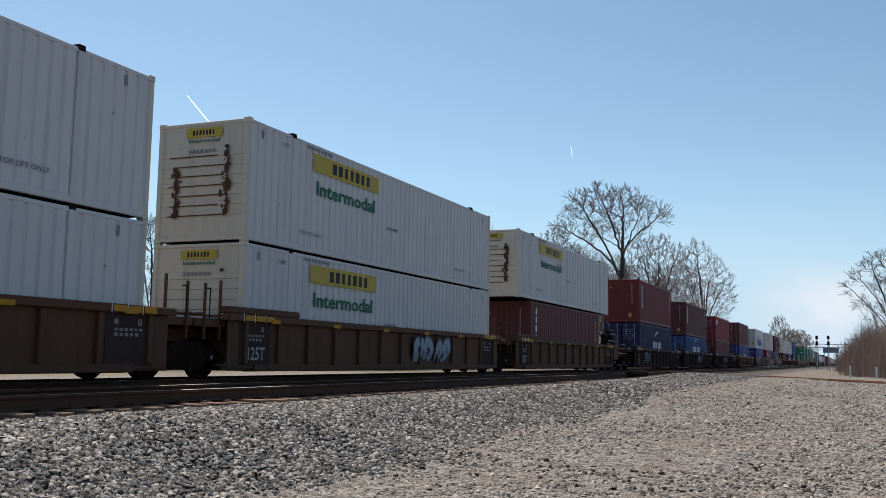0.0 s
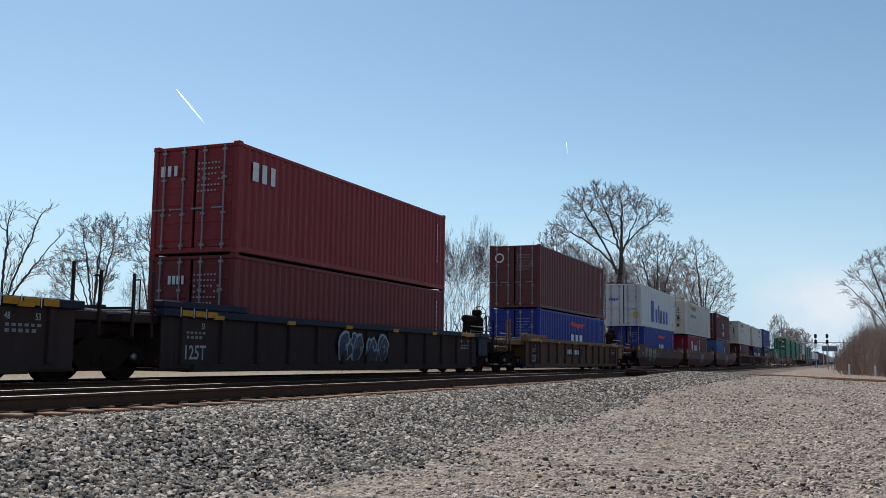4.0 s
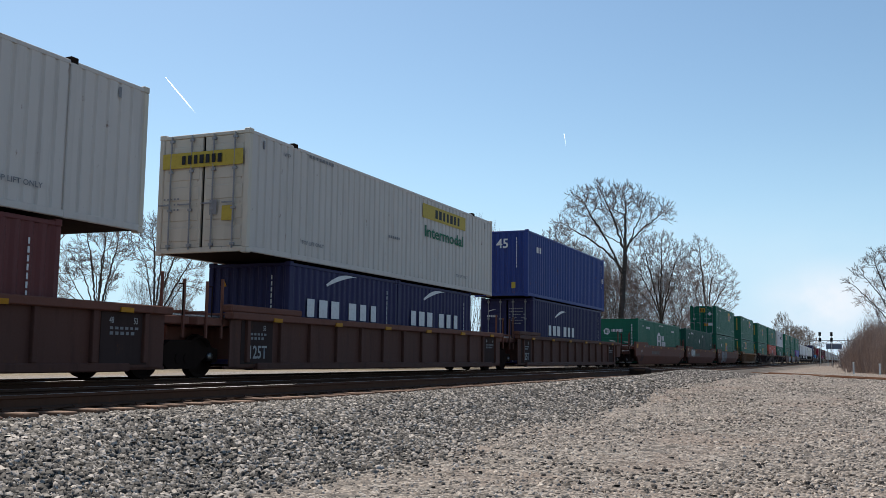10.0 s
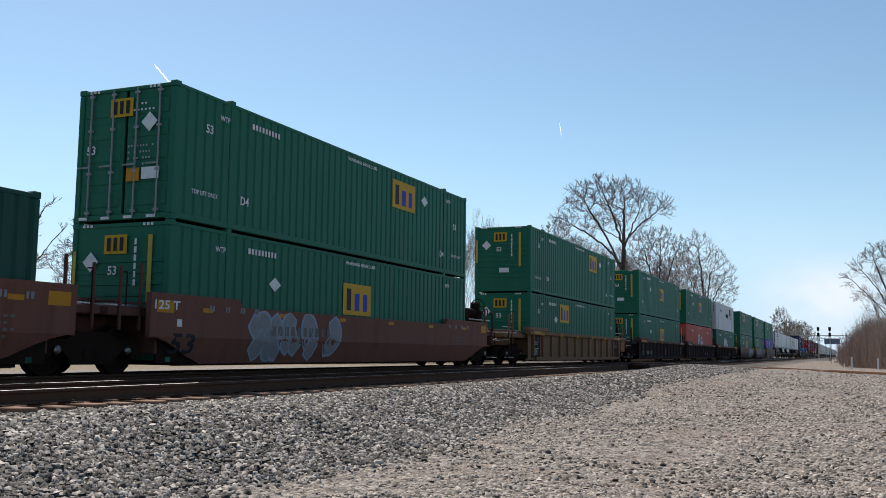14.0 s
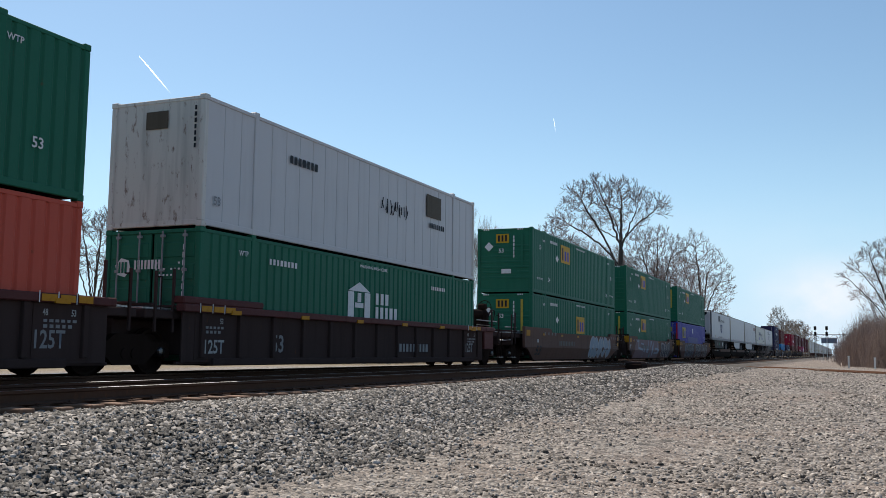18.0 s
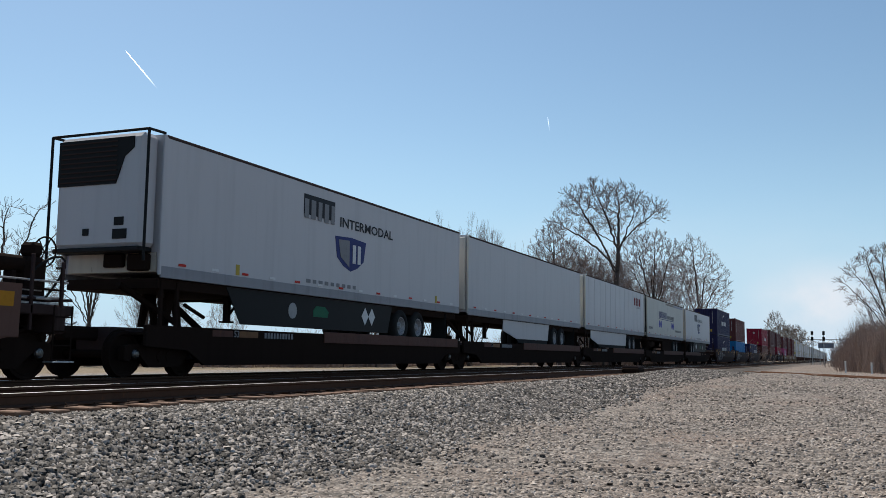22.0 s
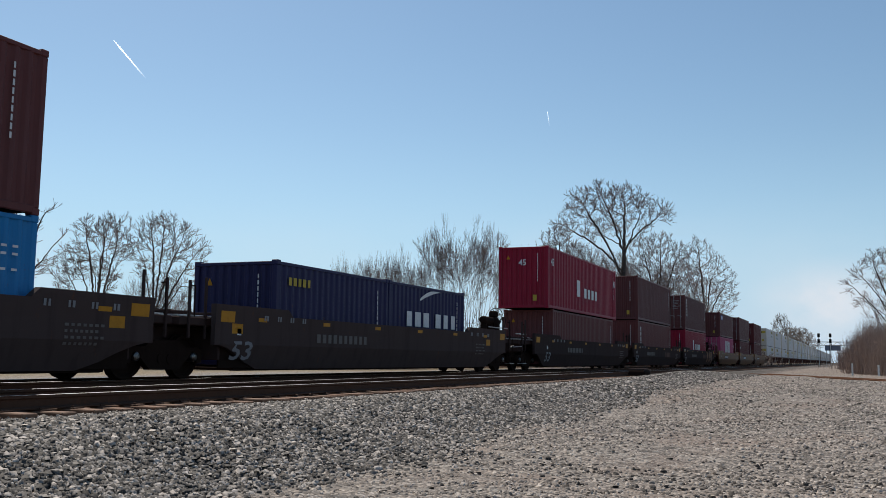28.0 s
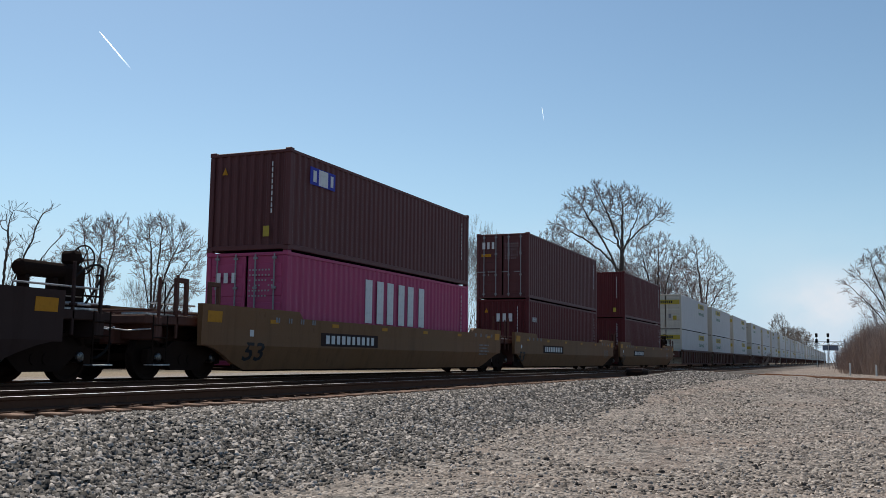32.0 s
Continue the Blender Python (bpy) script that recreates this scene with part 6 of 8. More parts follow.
def well_car(label, style, body, chord, front, back, deck=None, gate=False, ends=None):
    """One unit of an articulated well car; front and back say whether that end couples to another set."""
    car = thing("well_car", label, "well car", "well cars of the freight train")
    if deck is None:
        deck = SOOT if body in (SOOT, CHARCOAL) else (UMBER if style == "smooth" else chord)
    if style == "smooth":
        o0, o1 = (0.95 if front else 0.0), (0.95 if back else 0.0)
        if ends:
            o0, o1 = ends
        part("side_sill", shell_mesh(("smooth", o0, o1), lambda g: smooth_side(g, o0, o1), "side_sill", body), car, "smooth slab side that leans in below")
        part("side_sill", shell_mesh(("smooth", o1, o0), lambda g: smooth_side(g, o1, o0), "side_sill", body), car, "", (0, 0, 0), (0, 0, 180))
    else:
        me, ch = shell_mesh(("ribbed",), ribbed_side, "side_sill", body), shell_mesh(("chord",), ribbed_chords, "top_chord", chord)
        lowc = shell_mesh(("lowchord",), lambda g: g.box(-7.7, 7.7, -1.47, -1.30, 0.17, 0.33, 0.02), "bottom_chord", body)
        for tn in (0, 180):
            part("side_sill", me, car, "", (0, 0, 0), (0, 0, tn))
            part("top_chord", ch, car, "", (0, 0, 0), (0, 0, tn))
            part("bottom_chord", lowc, car, "", (0, 0, 0), (0, 0, tn))
        rib = shell_mesh(("rib",), lambda g: g.box(-0.06, 0.06, -1.49, -1.39, 0.34, 1.28, 0.012), "rib", body)
        for k in range(13):
            part("rib", rib, car, "", (-8.1 + 1.35 * k, 0, 0))
        up = shell_mesh(("endcap",), lambda g: g.box(-8.8, -5.9, -1.50, -1.2, 1.442, 1.60, 0.03), "end_cap", chord)
        part("end_cap", up, car)
        part("end_cap", up, car, "", (0, 0, 0), (0, 0, 180))
        if back:
            wing = shell_mesh(("wing",), lambda g: g.box(8.802, 9.75, -1.46, -1.36, 0.62, 1.279, 0.02).box(8.802, 9.75, -1.53, -1.30, 1.282, 1.44, 0.02), "end_wing", chord)
            part("end_wing", wing, car, "outer end plate of the side")
    part("floor", shell_mesh(("wellfloor",), lambda g: [g.box(-7.6 + 1.9 * k - 0.18, -7.6 + 1.9 * k + 0.18, -1.26, 1.26, 0.17, 0.235, 0.01) for k in range(9)] and g.box(-7.7, 7.7, -1.26, -1.1, 0.16, 0.22, 0.01).box(-7.7, 7.7, 1.1, 1.26, 0.16, 0.22, 0.01), "floor", TRUCK), car)
    for sx, couple in ((-1, front), (1, back)):
        reach = 11.2 if couple else 9.66
        a, b = sorted((sx * 8.3, sx * reach))
        part("end_platform", Geo().box(a, b, -1.25, 1.25, 1.122, 1.30, 0.02).mesh("end_platform", deck), car)
        part("bulkhead", shell_mesh(("bulkhead", sx), lambda g: g.box(sx * 8.36 - 0.04, sx * 8.36 + 0.04, -1.3, 1.3, 0.4, 1.12, 0.02), "bulkhead", deck), car)
        part("centre_sill", Geo().box(a, b, -0.45, 0.45, 0.72, 1.12, 0.03).mesh("centre_sill", deck), car)
        for y0 in (-1.1, 0.55):
            part("walkway", Geo().box(a + 0.1, b - 0.1, y0, y0 + 0.55, 1.304, 1.35, 0.01).mesh("walkway", ALU), car, "worn bright steel walkway")
        for i in range(4 if couple else 2):
            x = sx * (8.55 + i * (reach - 8.7) / (3 if couple else 1))
            part("cross_bar", shell_mesh(("crossbar",), lambda g: g.box(-0.05, 0.05, -1.3, 1.3, 1.37, 1.42, 0.01), "cross_bar", deck), car, "", (x, 0, 0))
        part("inner_sheet", shell_mesh(("inner", sx), lambda g: g.box(min(sx * 6.9, sx * 8.36), max(sx * 6.9, sx * 8.36), -1.30, -1.24, 0.22, 1.35, 0.01), "inner_sheet", TRUCK), car)
        x = sx * (reach - (0.35 if couple else 0.25))
        for k, y in enumerate((-1.28, -1.22)):
            px = x - sx * 0.62 * k
            part("stanchion", Geo().box(px - 0.028, px + 0.028, y - 0.03, y + 0.03, 0.85, 2.06 + 0.1 * k, 0.01).mesh("stanchion", deck), car, "upright grab post")
        part("handrail", Geo().rod((x - sx * 0.1, -1.34, 1.3), (x - sx * 0.1, -1.34, 1.95), 0.014, n=5).rod((x - sx * 0.1, -1.34, 1.95), (x - sx * 0.1, -1.22, 1.95), 0.014, n=5).mesh("handrail", TRUCK), car)
        if couple:
            g = Geo().box(x - 0.12, x + 0.12, -1.30, 1.30, 0.80, 1.28, 0.03)
            part("end_sill", g.mesh("end_sill", deck), car)
            part("coupler", Geo().box(min(sx * 11.05, sx * 11.66), max(sx * 11.05, sx * 11.66), -0.13, 0.13, 0.72, 0.98, 0.04).box(sx * 11.56 - 0.1, sx * 11.56 + 0.1, -0.2, 0.2, 0.66, 1.03, 0.06).mesh("coupler", TRUCK), car)
            part("air_hose", Geo().tube([(sx * 11.15, -0.4, 0.78), (sx * 11.30, -0.36, 0.56), (sx * 11.45, -0.3, 0.44), (sx * 11.58, -0.2, 0.42), (sx * 11.66, -0.1, 0.46)], 0.03).mesh("air_hose", RUBBER, True), car)
            # bright pipes added to stand for the sunlit slivers of the deck edges
            for y, z, n0 in ((-1.18, 1.40, 8.9), (-0.95, 1.56, 9.3)):
                part("brake_pipe", Geo().rod((sx * n0, y, z), (sx * (reach - 0.5), y, z), 0.022, n=6).mesh("brake_pipe", ALU), car, "bright added pipe standing for sunlit deck edges")
            part("uncoupling_lever", Geo().rod((sx * 11.15, -1.36, 1.02), (sx * 11.4, -1.0, 0.98), 0.016, n=6).rod((sx * 11.4, -1.0, 0.98), (sx * 11.75, -0.25, 1.08), 0.016, n=6).mesh("uncoupling_lever", ALU), car, "bright bent uncoupling lever")
            part("step", Geo().box(x - 0.24, x + 0.26, -1.40, -1.16, 0.30, 0.33, 0.008).mesh("step", ALU), car, "worn steel step")
            lad = Geo()
            for k in range(4):
                lad.rod((x - 0.2, -1.33, 0.35 + 0.25 * k), (x + 0.22, -1.33, 0.35 + 0.25 * k), 0.013, n=5)
            lad.rod((x - 0.2, -1.33, 0.3), (x - 0.2, -1.33, 1.3), 0.016, n=5).rod((x + 0.22, -1.33, 0.3), (x + 0.22, -1.33, 1.3), 0.016, n=5)
            part("ladder", lad.mesh("ladder", TRUCK), car)
            if gate and sx < 0:
                for k in range(2):
                    px = -9.0 - 1.1 * k
                    part("guide_frame", Geo().box(px - 0.20, px + 0.20, -1.26, -1.18, 2.0, 2.10, 0.01).box(px - 0.20, px - 0.11, -1.26, -1.18, 1.33, 2.0, 0.01).box(px + 0.11, px + 0.20, -1.26, -1.18, 1.33, 2.0, 0.01).mesh("guide_frame", deck), car)
        add_truck(car, sx * 9.7) if (sx > 0 or front) else None
    if back and not (style == "ribbed" and body is UMBER):
        brake_gear(car, 10.9, TRUCK)
    # markings
    y = 1.42 if style != "smooth" else 1.5
    rng = random.Random(label + style)
    for k in range(6):
        x = -7.2 + 2.9 * k
        skin_panel(car, x, 1.27, x + 0.34, 1.36, AMBER, "amber reflector", "reflector", 0.04 if style != "smooth" else 0.0)
    if style == "smooth":
        for x in (-8.62 - o0, 8.15 + o1):
            skin_panel(car, x, 1.22, x + 0.5, 1.46, AMBER, "amber patch")
        skin_panel(car, -8.0, 0.95, -7.85, 1.1, PALE, "small white plate")
        skin_text(car, "53", -8.15, 0.40, 0.42, INK if body not in (SOOT, CHARCOAL) else GREYINK, 0.78)
        if body is TAN:
            skin_panel(car, -4.85, 0.78, -1.65, 1.12, SOOT, "dark number panel")
        skin_bars(car, 10, -4.65, 0.84, -1.85, 1.06, PALE if body is TAN else DIMINK, 3)
        for r in range(4):
            skin_bars(car, 7, 6.5, 0.98 - 0.11 * r, 7.5 - 0.15 * (r % 2), 1.03 - 0.11 * r, GREYINK if body is TAN else DIMINK, 20 + r)
        for k in range(4):
            skin_bars(car, 2, -7.0 + 0.55 * k, 1.30, -6.8 + 0.55 * k, 1.42, GREYINK, k)
            skin_bars(car, 2, 6.0 + 0.55 * k, 1.30, 6.2 + 0.55 * k, 1.42, GREYINK, k + 5)
    else:
        for x0, nums in ((-8.3, "125T"), (6.95, "")):
            part("stencil_panel", Geo().box(x0, x0 + 1.25, -1.412, -1.402, 0.30, 1.27, 0.003).mesh("stencil_panel", SOOT), car, "black stencil panel")
            if nums:
                part("lettering", text_mesh(nums, FAINT)[0], car, "pale stencil", (x0 + 0.34, -1.418, 0.42)).scale = (0.26, 1, 0.3)
            part("mark", strokes_mesh(5, 0.7, 0.06, GREYINK, 3), car, "", (x0 + 0.2, -1.418, 0.85))
            part("mark", strokes_mesh(6, 0.8, 0.05, GREYINK, 5), car, "", (x0 + 0.2, -1.418, 0.95))
            part("lettering", text_mesh("48", FAINT)[0], car, "", (x0 + 0.2, -1.418, 1.06)).scale = (0.09, 1, 0.12)
            part("lettering", text_mesh("53", FAINT)[0], car, "", (x0 + 0.85, -1.418, 1.06)).scale = (0.09, 1, 0.12)
            for k in range(3 if body is not UMBER else 0):
                part("panel", panel_mesh(0.34, 0.12, AMBER), car, "amber label", (x0 + 0.05 + 0.42 * k, -1.538, 1.30))
                part("panel", panel_mesh(0.02, 0.2, PALE), car, "", (x0 - 0.01 + 0.42 * k, -1.538, 1.27))
    return car

# ---- the train ----
SPEED = 21.2         # metres a second
MOVING = []          # (thing, x at the start, y, z, turn)
BASE = RAIL + 0.236


def ride(t, x, z, turn=0.0, dx=0.0):
    """Put a thing on the train at its place at the start of the clip; dx is its offset on its car."""
    x += dx
    t.matrix_basis = pose(x, TRACK_Y, z, 0, 0, turn)
    MOVING.append((t, x, TRACK_Y, z, turn))
    return t


def load(x, low, top=None, low_h=HC):
    """Set one or two levels of containers on the well centred at x; a level may hold two short ones."""
    for level, z in ((low, BASE), (top, BASE + low_h + 0.012)):
        if level is None:
            continue
        if isinstance(level, (list, tuple)):
            for t, dx in zip(level, (-3.06, 3.06)):
                ride(t, x, z, 0, dx)
        else:
            ride(level, x, z)


def w53(doors=False, rust=1, far=False):
    t, again = white53(False, doors, rust, far)
    return copy_thing(t, Matrix.Identity(4)) if again else t


def air_tank(c):
    part("air_reservoir", Geo().ring((9.0, 0.5, 1.86), (1, 0, 0), [(0, 0), (0.02, 0.10), (0.08, 0.14), (0.95, 0.14), (1.02, 0.10), (1.04, 0)], 16).box(9.2, 9.3, 0.37, 0.63, 1.31, 1.74, 0.02).box(9.7, 9.8, 0.37, 0.63, 1.31, 1.74, 0.02).mesh("air_reservoir", TRUCK), c, "sooty round air reservoir")


def build_consist():
    # black stencilled, yellow-brown ribbed cars with white containers
    lab = "weathered yellow-brown ribbed well car with black stencil panels"
    for x, f, b in ((6.62, True, False), (26.03, False, False), (45.7, False, True)):
        c = ride(well_car(lab, "ribbed", OLIVE, OLIVE, f, b), x, RAIL)
        if x == 26.03:
            graffiti(c, 0.9, 0.3, 3.6, 1.2, 4, 3, GRAF, GRAF3)
    load(6.62, w53(rust=0), w53(rust=0))
    load(26.03, w53(rust=0), w53(rust=1))
    t, s, e = iso("dark maroon-brown steel container with upright white marks", F40, HC, BROWN)
    column(s, 6, 0.5, 2.62, 2.3, PALE, 3)
    load(45.7, t, w53(rust=2))
    # black cars with a blue top chord
    lab = "black ribbed well car with a dirty blue top chord"
    for x, f, b in ((69.27, True, False), (88.95, False, False), (108.66, False, True)):
        c = ride(well_car(lab, "ribbed", SOOT, SILL_BLUE, f, b), x, RAIL)
        graffiti(c, -1.5 if x > 80 else -6, 0.35, 1.5 if x > 80 else -4.4, 1.1, 4, int(x), GRAF3, GRAF)
    t, s, e = iso("red-brown steel container with white writing down its side", F40, HC, RED_BROWN)
    column(s, 6, 0.55, 2.5, 1.5, PALE, 5)
    load(69.27, swoosh_box("navy blue steel container with doors and white swoosh", F40, HC, NAVY, True, 4.4), t)
    t, s, e = iso("dark brown steel container with white writing down its side", F40, HC, DARK_BROWN)
    column(s, 6, 0.55, 2.5, 1.5, PALE, 6)
    load(88.95, swoosh_box("mid-blue steel container with doors and white swoosh", F40, STD, MID_BLUE, True, 3.6, 4.2), t, STD)
    t, s, e = iso("faded red steel container with barred doors", F40, STD, FADED_RED, True)
    s.word(3, 0.5, 1.75, 1.6, 2.2, PALE, "white bars", 4)
    e.word(3, 0.25, 1.85, 0.8, 2.1, PALE, "", 4)
    t2, s, e = iso("plain rust-brown steel container with doors", F40, STD, RED_BROWN, True)
    e.word(4, 0.6, 1.9, 1.1, 2.1, PALE, "", 2)
    load(108.66, t2, t, STD)
    # single tan ribbed car
    c = ride(well_car("single tan-yellow ribbed well car", "ribbed", OLIVE, TAN, True, True), 131.93, RAIL)
    part("number_panel", Geo().box(-8.0 + 5.3, -8.0 + 8.6, -1.412, -1.402, 0.72, 1.08, 0.003).mesh("number_panel", SOOT), c, "black number panel")
    part("mark", strokes_mesh(8, 2.2, 0.24, PALE, 8), c, "", (-2.3, -1.42, 0.78))
    t, s, e = iso("dark brown steel container with a white ring on its door", F40, HC, BROWN, True)
    e.put("ring", Geo().ring((0, 0, 0), (0, 1, 0), [(0, 0.16), (0, 0.22), (0.004, 0.22), (0.004, 0.16), (0, 0.16)], 18).mesh("ring", PALE), 0.5, 2.3, "white ring emblem")
    b, s, e = iso("royal blue steel container with red emblem and white bars", F40, STD, ROYAL, True)
    s.put("emblem", Geo().plate([(0, 0.22), (0.55, 0.10), (1.2, 0.1), (1.3, 0.0), (1.6, 0.0), (1.7, 0.1), (2.4, 0.1), (2.9, 0.30), (1.9, 0.27), (0.9, 0.27), (0.3, 0.36)], -0.003, 0.003).mesh("eagle", REDINK), 5.05, 1.85, "flat red emblem")
    s.word(3, 5.05, 0.95, 7.5, 1.55, PALE, "white slanted bars", 6)
    load(131.93, b, t, STD)
    # brown smooth cars
    lab = "grimy brown slab-sided well car"
    for x, f, b in ((155.8, True, False), (175.3, False, False), (195, False, True)):
        c = ride(well_car(lab, "smooth", UMBER if x < 170 else RUSTY, RUSTY, f, b), x, RAIL)
        if x < 160:
            graffiti(c, -7.0, 0.5, -3.0, 1.4, 5, 12, GREYINK, UMBER)
        if x > 190:
            air_tank(c)
        if x > 170:
            graffiti(c, -0.4, 0.45, 1.4, 1.25, 3, int(x), GREYINK, GREYINK)
    m, s, e = iso("white smooth-sided container with large blue bars and doors", F45, HC, WHITE, True, "flat")
    for a0, a1, h in ((3.25, 4.75, 1.5), (4.95, 6.0, 0.95), (6.1, 6.75, 1.3), (6.9, 7.8, 0.95), (7.95, 9.0, 0.95), (9.15, 10.2, 0.95)):
        s.word(1, a0, 0.45, a1, 0.45 + h, BLUEINK, "large blue bars", int(a0 * 10))
    s.text("45", 12.9, 1.95, 0.34, INK)
    s.panel(12.1, 0.4, 12.4, 0.65, YELLOW)
    e.word(6, 0.2, 1.75, 0.9, 1.9, BLUEINK, "", 3)
    e.panel(1.9, 0.55, 2.2, 0.95, YELLOW, "yellow notice")
    b, s, e = iso("royal blue steel container with a small red emblem", F40, STD + 0.1, ROYAL, True)
    s.put("emblem", Geo().plate([(0, 0.2), (0.6, 0.08), (2.2, 0.08), (2.8, 0.3), (1.4, 0.26), (0.4, 0.32)], -0.003, 0.003).mesh("eagle", REDINK), 5.2, 1.85, "flat red emblem")
    s.word(3, 5.3, 0.95, 7.4, 1.5, PALE, "white bars", 6)
    load(155.8, b, m, STD)
    a = red_kline("short red steel container with white bars", F20, STD, True)
    b, s, e = iso("short dark brown steel container", F20, STD, BROWN)
    column(s, 5, 0.5, 2.3, 1.3, PALE, 2)
    load(175.3, (a, b), w53(rust=3), STD)
    z, s, e = iso("maroon steel container with white star marks and doors", F40, HC, MAROON, True)
    s.word(3, 5.3, 0.5, 6.75, 1.02, PALE, "white bars", 4)
    for k, (a, h) in enumerate(((5.35, 1.62), (5.75, 1.62), (6.2, 1.6), (6.55, 1.62), (5.55, 1.32), (5.95, 1.3), (6.3, 1.3))):
        s.put("star", diamond_mesh(0.26, 0.24, PALE), a, h, "small white star shape")
    s.word(7, 0.6, 2.45, 1.7, 2.62, PALE, "", 7)
    e.word(3, 0.25, 2.1, 1.0, 2.4, PALE, "white bars", 4)
    a, s, e = iso("short battered pale-blue steel container", F20, STD, OLD_BLUE, plain=True)
    b, s, e = iso("short dark brown steel container", F20, STD, BROWN)
    s.word(2, 0.6, 1.3, 1.0, 1.9, PALE, "", 3)
    load(195, (a, b), z, STD)
    # dark brown ribbed cars
    lab = "dark rust-brown ribbed well car"
    for x, f, b in ((218.42, True, False), (238, False, False), (257.59, False, True)):
        ride(well_car(lab, "ribbed", UMBER, RUSTY if x < 250 else UMBER, f, b), x, RAIL)
    a, s, e = iso("short maroon steel container with blue and white square", F20, STD, MAROON)
    s.panel(0.6, 1.8, 1.05, 2.3, PALE, "white square")
    s.panel(0.68, 1.88, 0.97, 2.1, BLUEINK, "", 0.006)
    b, s, e = iso("short dark maroon steel container", F20, STD, BROWN)
    load(218.42, (a, b), w53(rust=4), STD)
    a, b = swoosh_box("short navy container with white swoosh", F20, STD, NAVY, False, 0.7, 4.1), swoosh_box("short navy container with white swoosh", F20, STD, NAVY, False, 0.8, 4.1)
    load(238, (a, b), w53(doors=True), STD)
    t, s, e = iso("royal blue long steel container with white figures", F45, HC, paint("container_deep_blue", (0.032, 0.056, 0.215), 0.5, 0.55, 0.5))
    s.word(3, 1.15, 2.0, 1.9, 2.25, PALE, "white bars", 4)
    e.text("45", 1.0, 2.1, 0.42, PALE, lift=0.03)
    s.text("45", 13.1, 1.5, 0.3, PALE)
    load(257.59, swoosh_box("navy steel container with doors and a white swoosh", F40, HC, NAVY, True, 2.1, 4.6, 1.3), t)
    # red-brown smooth cars with green containers
    lab = "red-brown slab-sided well car"
    for x, f, b in ((281.32, True, False), (300.7, False, False), (320.22, False, True)):
        c = ride(well_car(lab, "smooth", RUSTY, RUSTY, f, b), x, RAIL)
        if x > 310:
            graffiti(c, -5.6, 0.28, -1.6, 1.4, 5, 41, GREYINK, GRAF)
            skin_text(c, "125 T", -8.7, 1.28, 0.18, PALE, 0.75)
        elif x > 300:
            graffiti(c, -6.6, 0.85, -4.6, 1.3, 6, 42, PALE, GRAF2)
            skin_text(c, "125 T", -8.7, 1.28, 0.18, PALE, 0.75)
    load(281.32, hub53(GREEN, "green corrugated container with a white gabled emblem"))
    load(300.7, green53(old=True))
    load(320.22, green53(low=True, tip=3), green53(doors=True, tip=1))
    # one tan ribbed car
    ride(well_car("tan ribbed well car with rust streaks", "ribbed", TAN, TAN, True, True), 343.92, RAIL)
    load(343.92, green53(low=True, tip=0), green53(tip=1))
    # black cars with a maroon chord
    lab = "black ribbed well car with a dull maroon top chord"
    for x, f, b in ((367.02, True, False), (386.55, False, False), (406.1, False, True)):
        c = ride(well_car(lab, "ribbed", SOOT, SILL_MAROON, f, b), x, RAIL)
        if x > 400:
            air_tank(c)
        part("lettering", text_mesh("53", GREYINK)[0], c, "pale stencilled figures", (0.25 if x < 380 else -5.4, -1.418, 0.45)).scale = (0.4, 1, 0.42)
        part("lettering", text_mesh("125T", GREYINK)[0], c, "", (7.0, -1.42, 0.5)).scale = (0.26, 1, 0.32)
        part("mark", strokes_mesh(9, 2.2, 0.24, GREYINK, 8), c, "", (-6.6 if x < 380 else 1.5, -1.418, 0.5))
    load(367.02, green53(low=True, tip=2), green53(tip=2))
    load(386.55, hub53(ORANGE_RED, "orange-red corrugated container with a white gabled emblem"), green53(low=True, tip=2))
    t = container("white sheet-and-post container with rust-stained end", F53, 2.59, HC, TRAILER, "sheet", "front", paint("container_end_stained", (0.60, 0.57, 0.53), 0.5, 0.7, 0.9))
    s, e = Face(t, "side", F53, 2.59, 0.002), Face(t, "end", F53, 2.59, 0.004)
    s.panel(11.8, 1.80, 13.0, 2.55, paint("dark_square", (0.09, 0.07, 0.05), 0.6), "dark faded square sign")
    s.word(7, 3.4, 2.0, 4.8, 2.2, INK, "", 2)
    s.word(8, 12.0, 1.45, 13.3, 1.62, INK, "", 3)
    s.text("53", 0.4, 0.5, 0.2, GREYINK)
    e.panel(1.0, 2.2, 1.6, 2.6, paint("dark_square", (0.09, 0.07, 0.05), 0.6), "dark square sign")
    e.put("mark", stack_mesh(7, 0.10, 0.10, 0.14, INK), 2.3, 2.55, "", 0.006)
    rng = random.Random(5)
    tag = Geo()
    for k in range(16):
        a = 8.5 + k * 0.12 + rng.uniform(-0.05, 0.05)
        tag.rod((a, 0, 1.25 + rng.uniform(-0.1, 0.1)), (a + rng.uniform(-0.12, 0.16), 0, 1.5 + rng.uniform(-0.05, 0.15)), 0.014, n=4)
    s.put("graffiti", tag.mesh("graffiti", INK), 0, 0.3, "thin black sprayed scribble")
    load(406.1, hub53(GREEN, "green container with doors and a white gabled emblem", True), t)
    # brown smooth cars with graffiti
    lab = "brown slab-sided well car covered in graffiti"
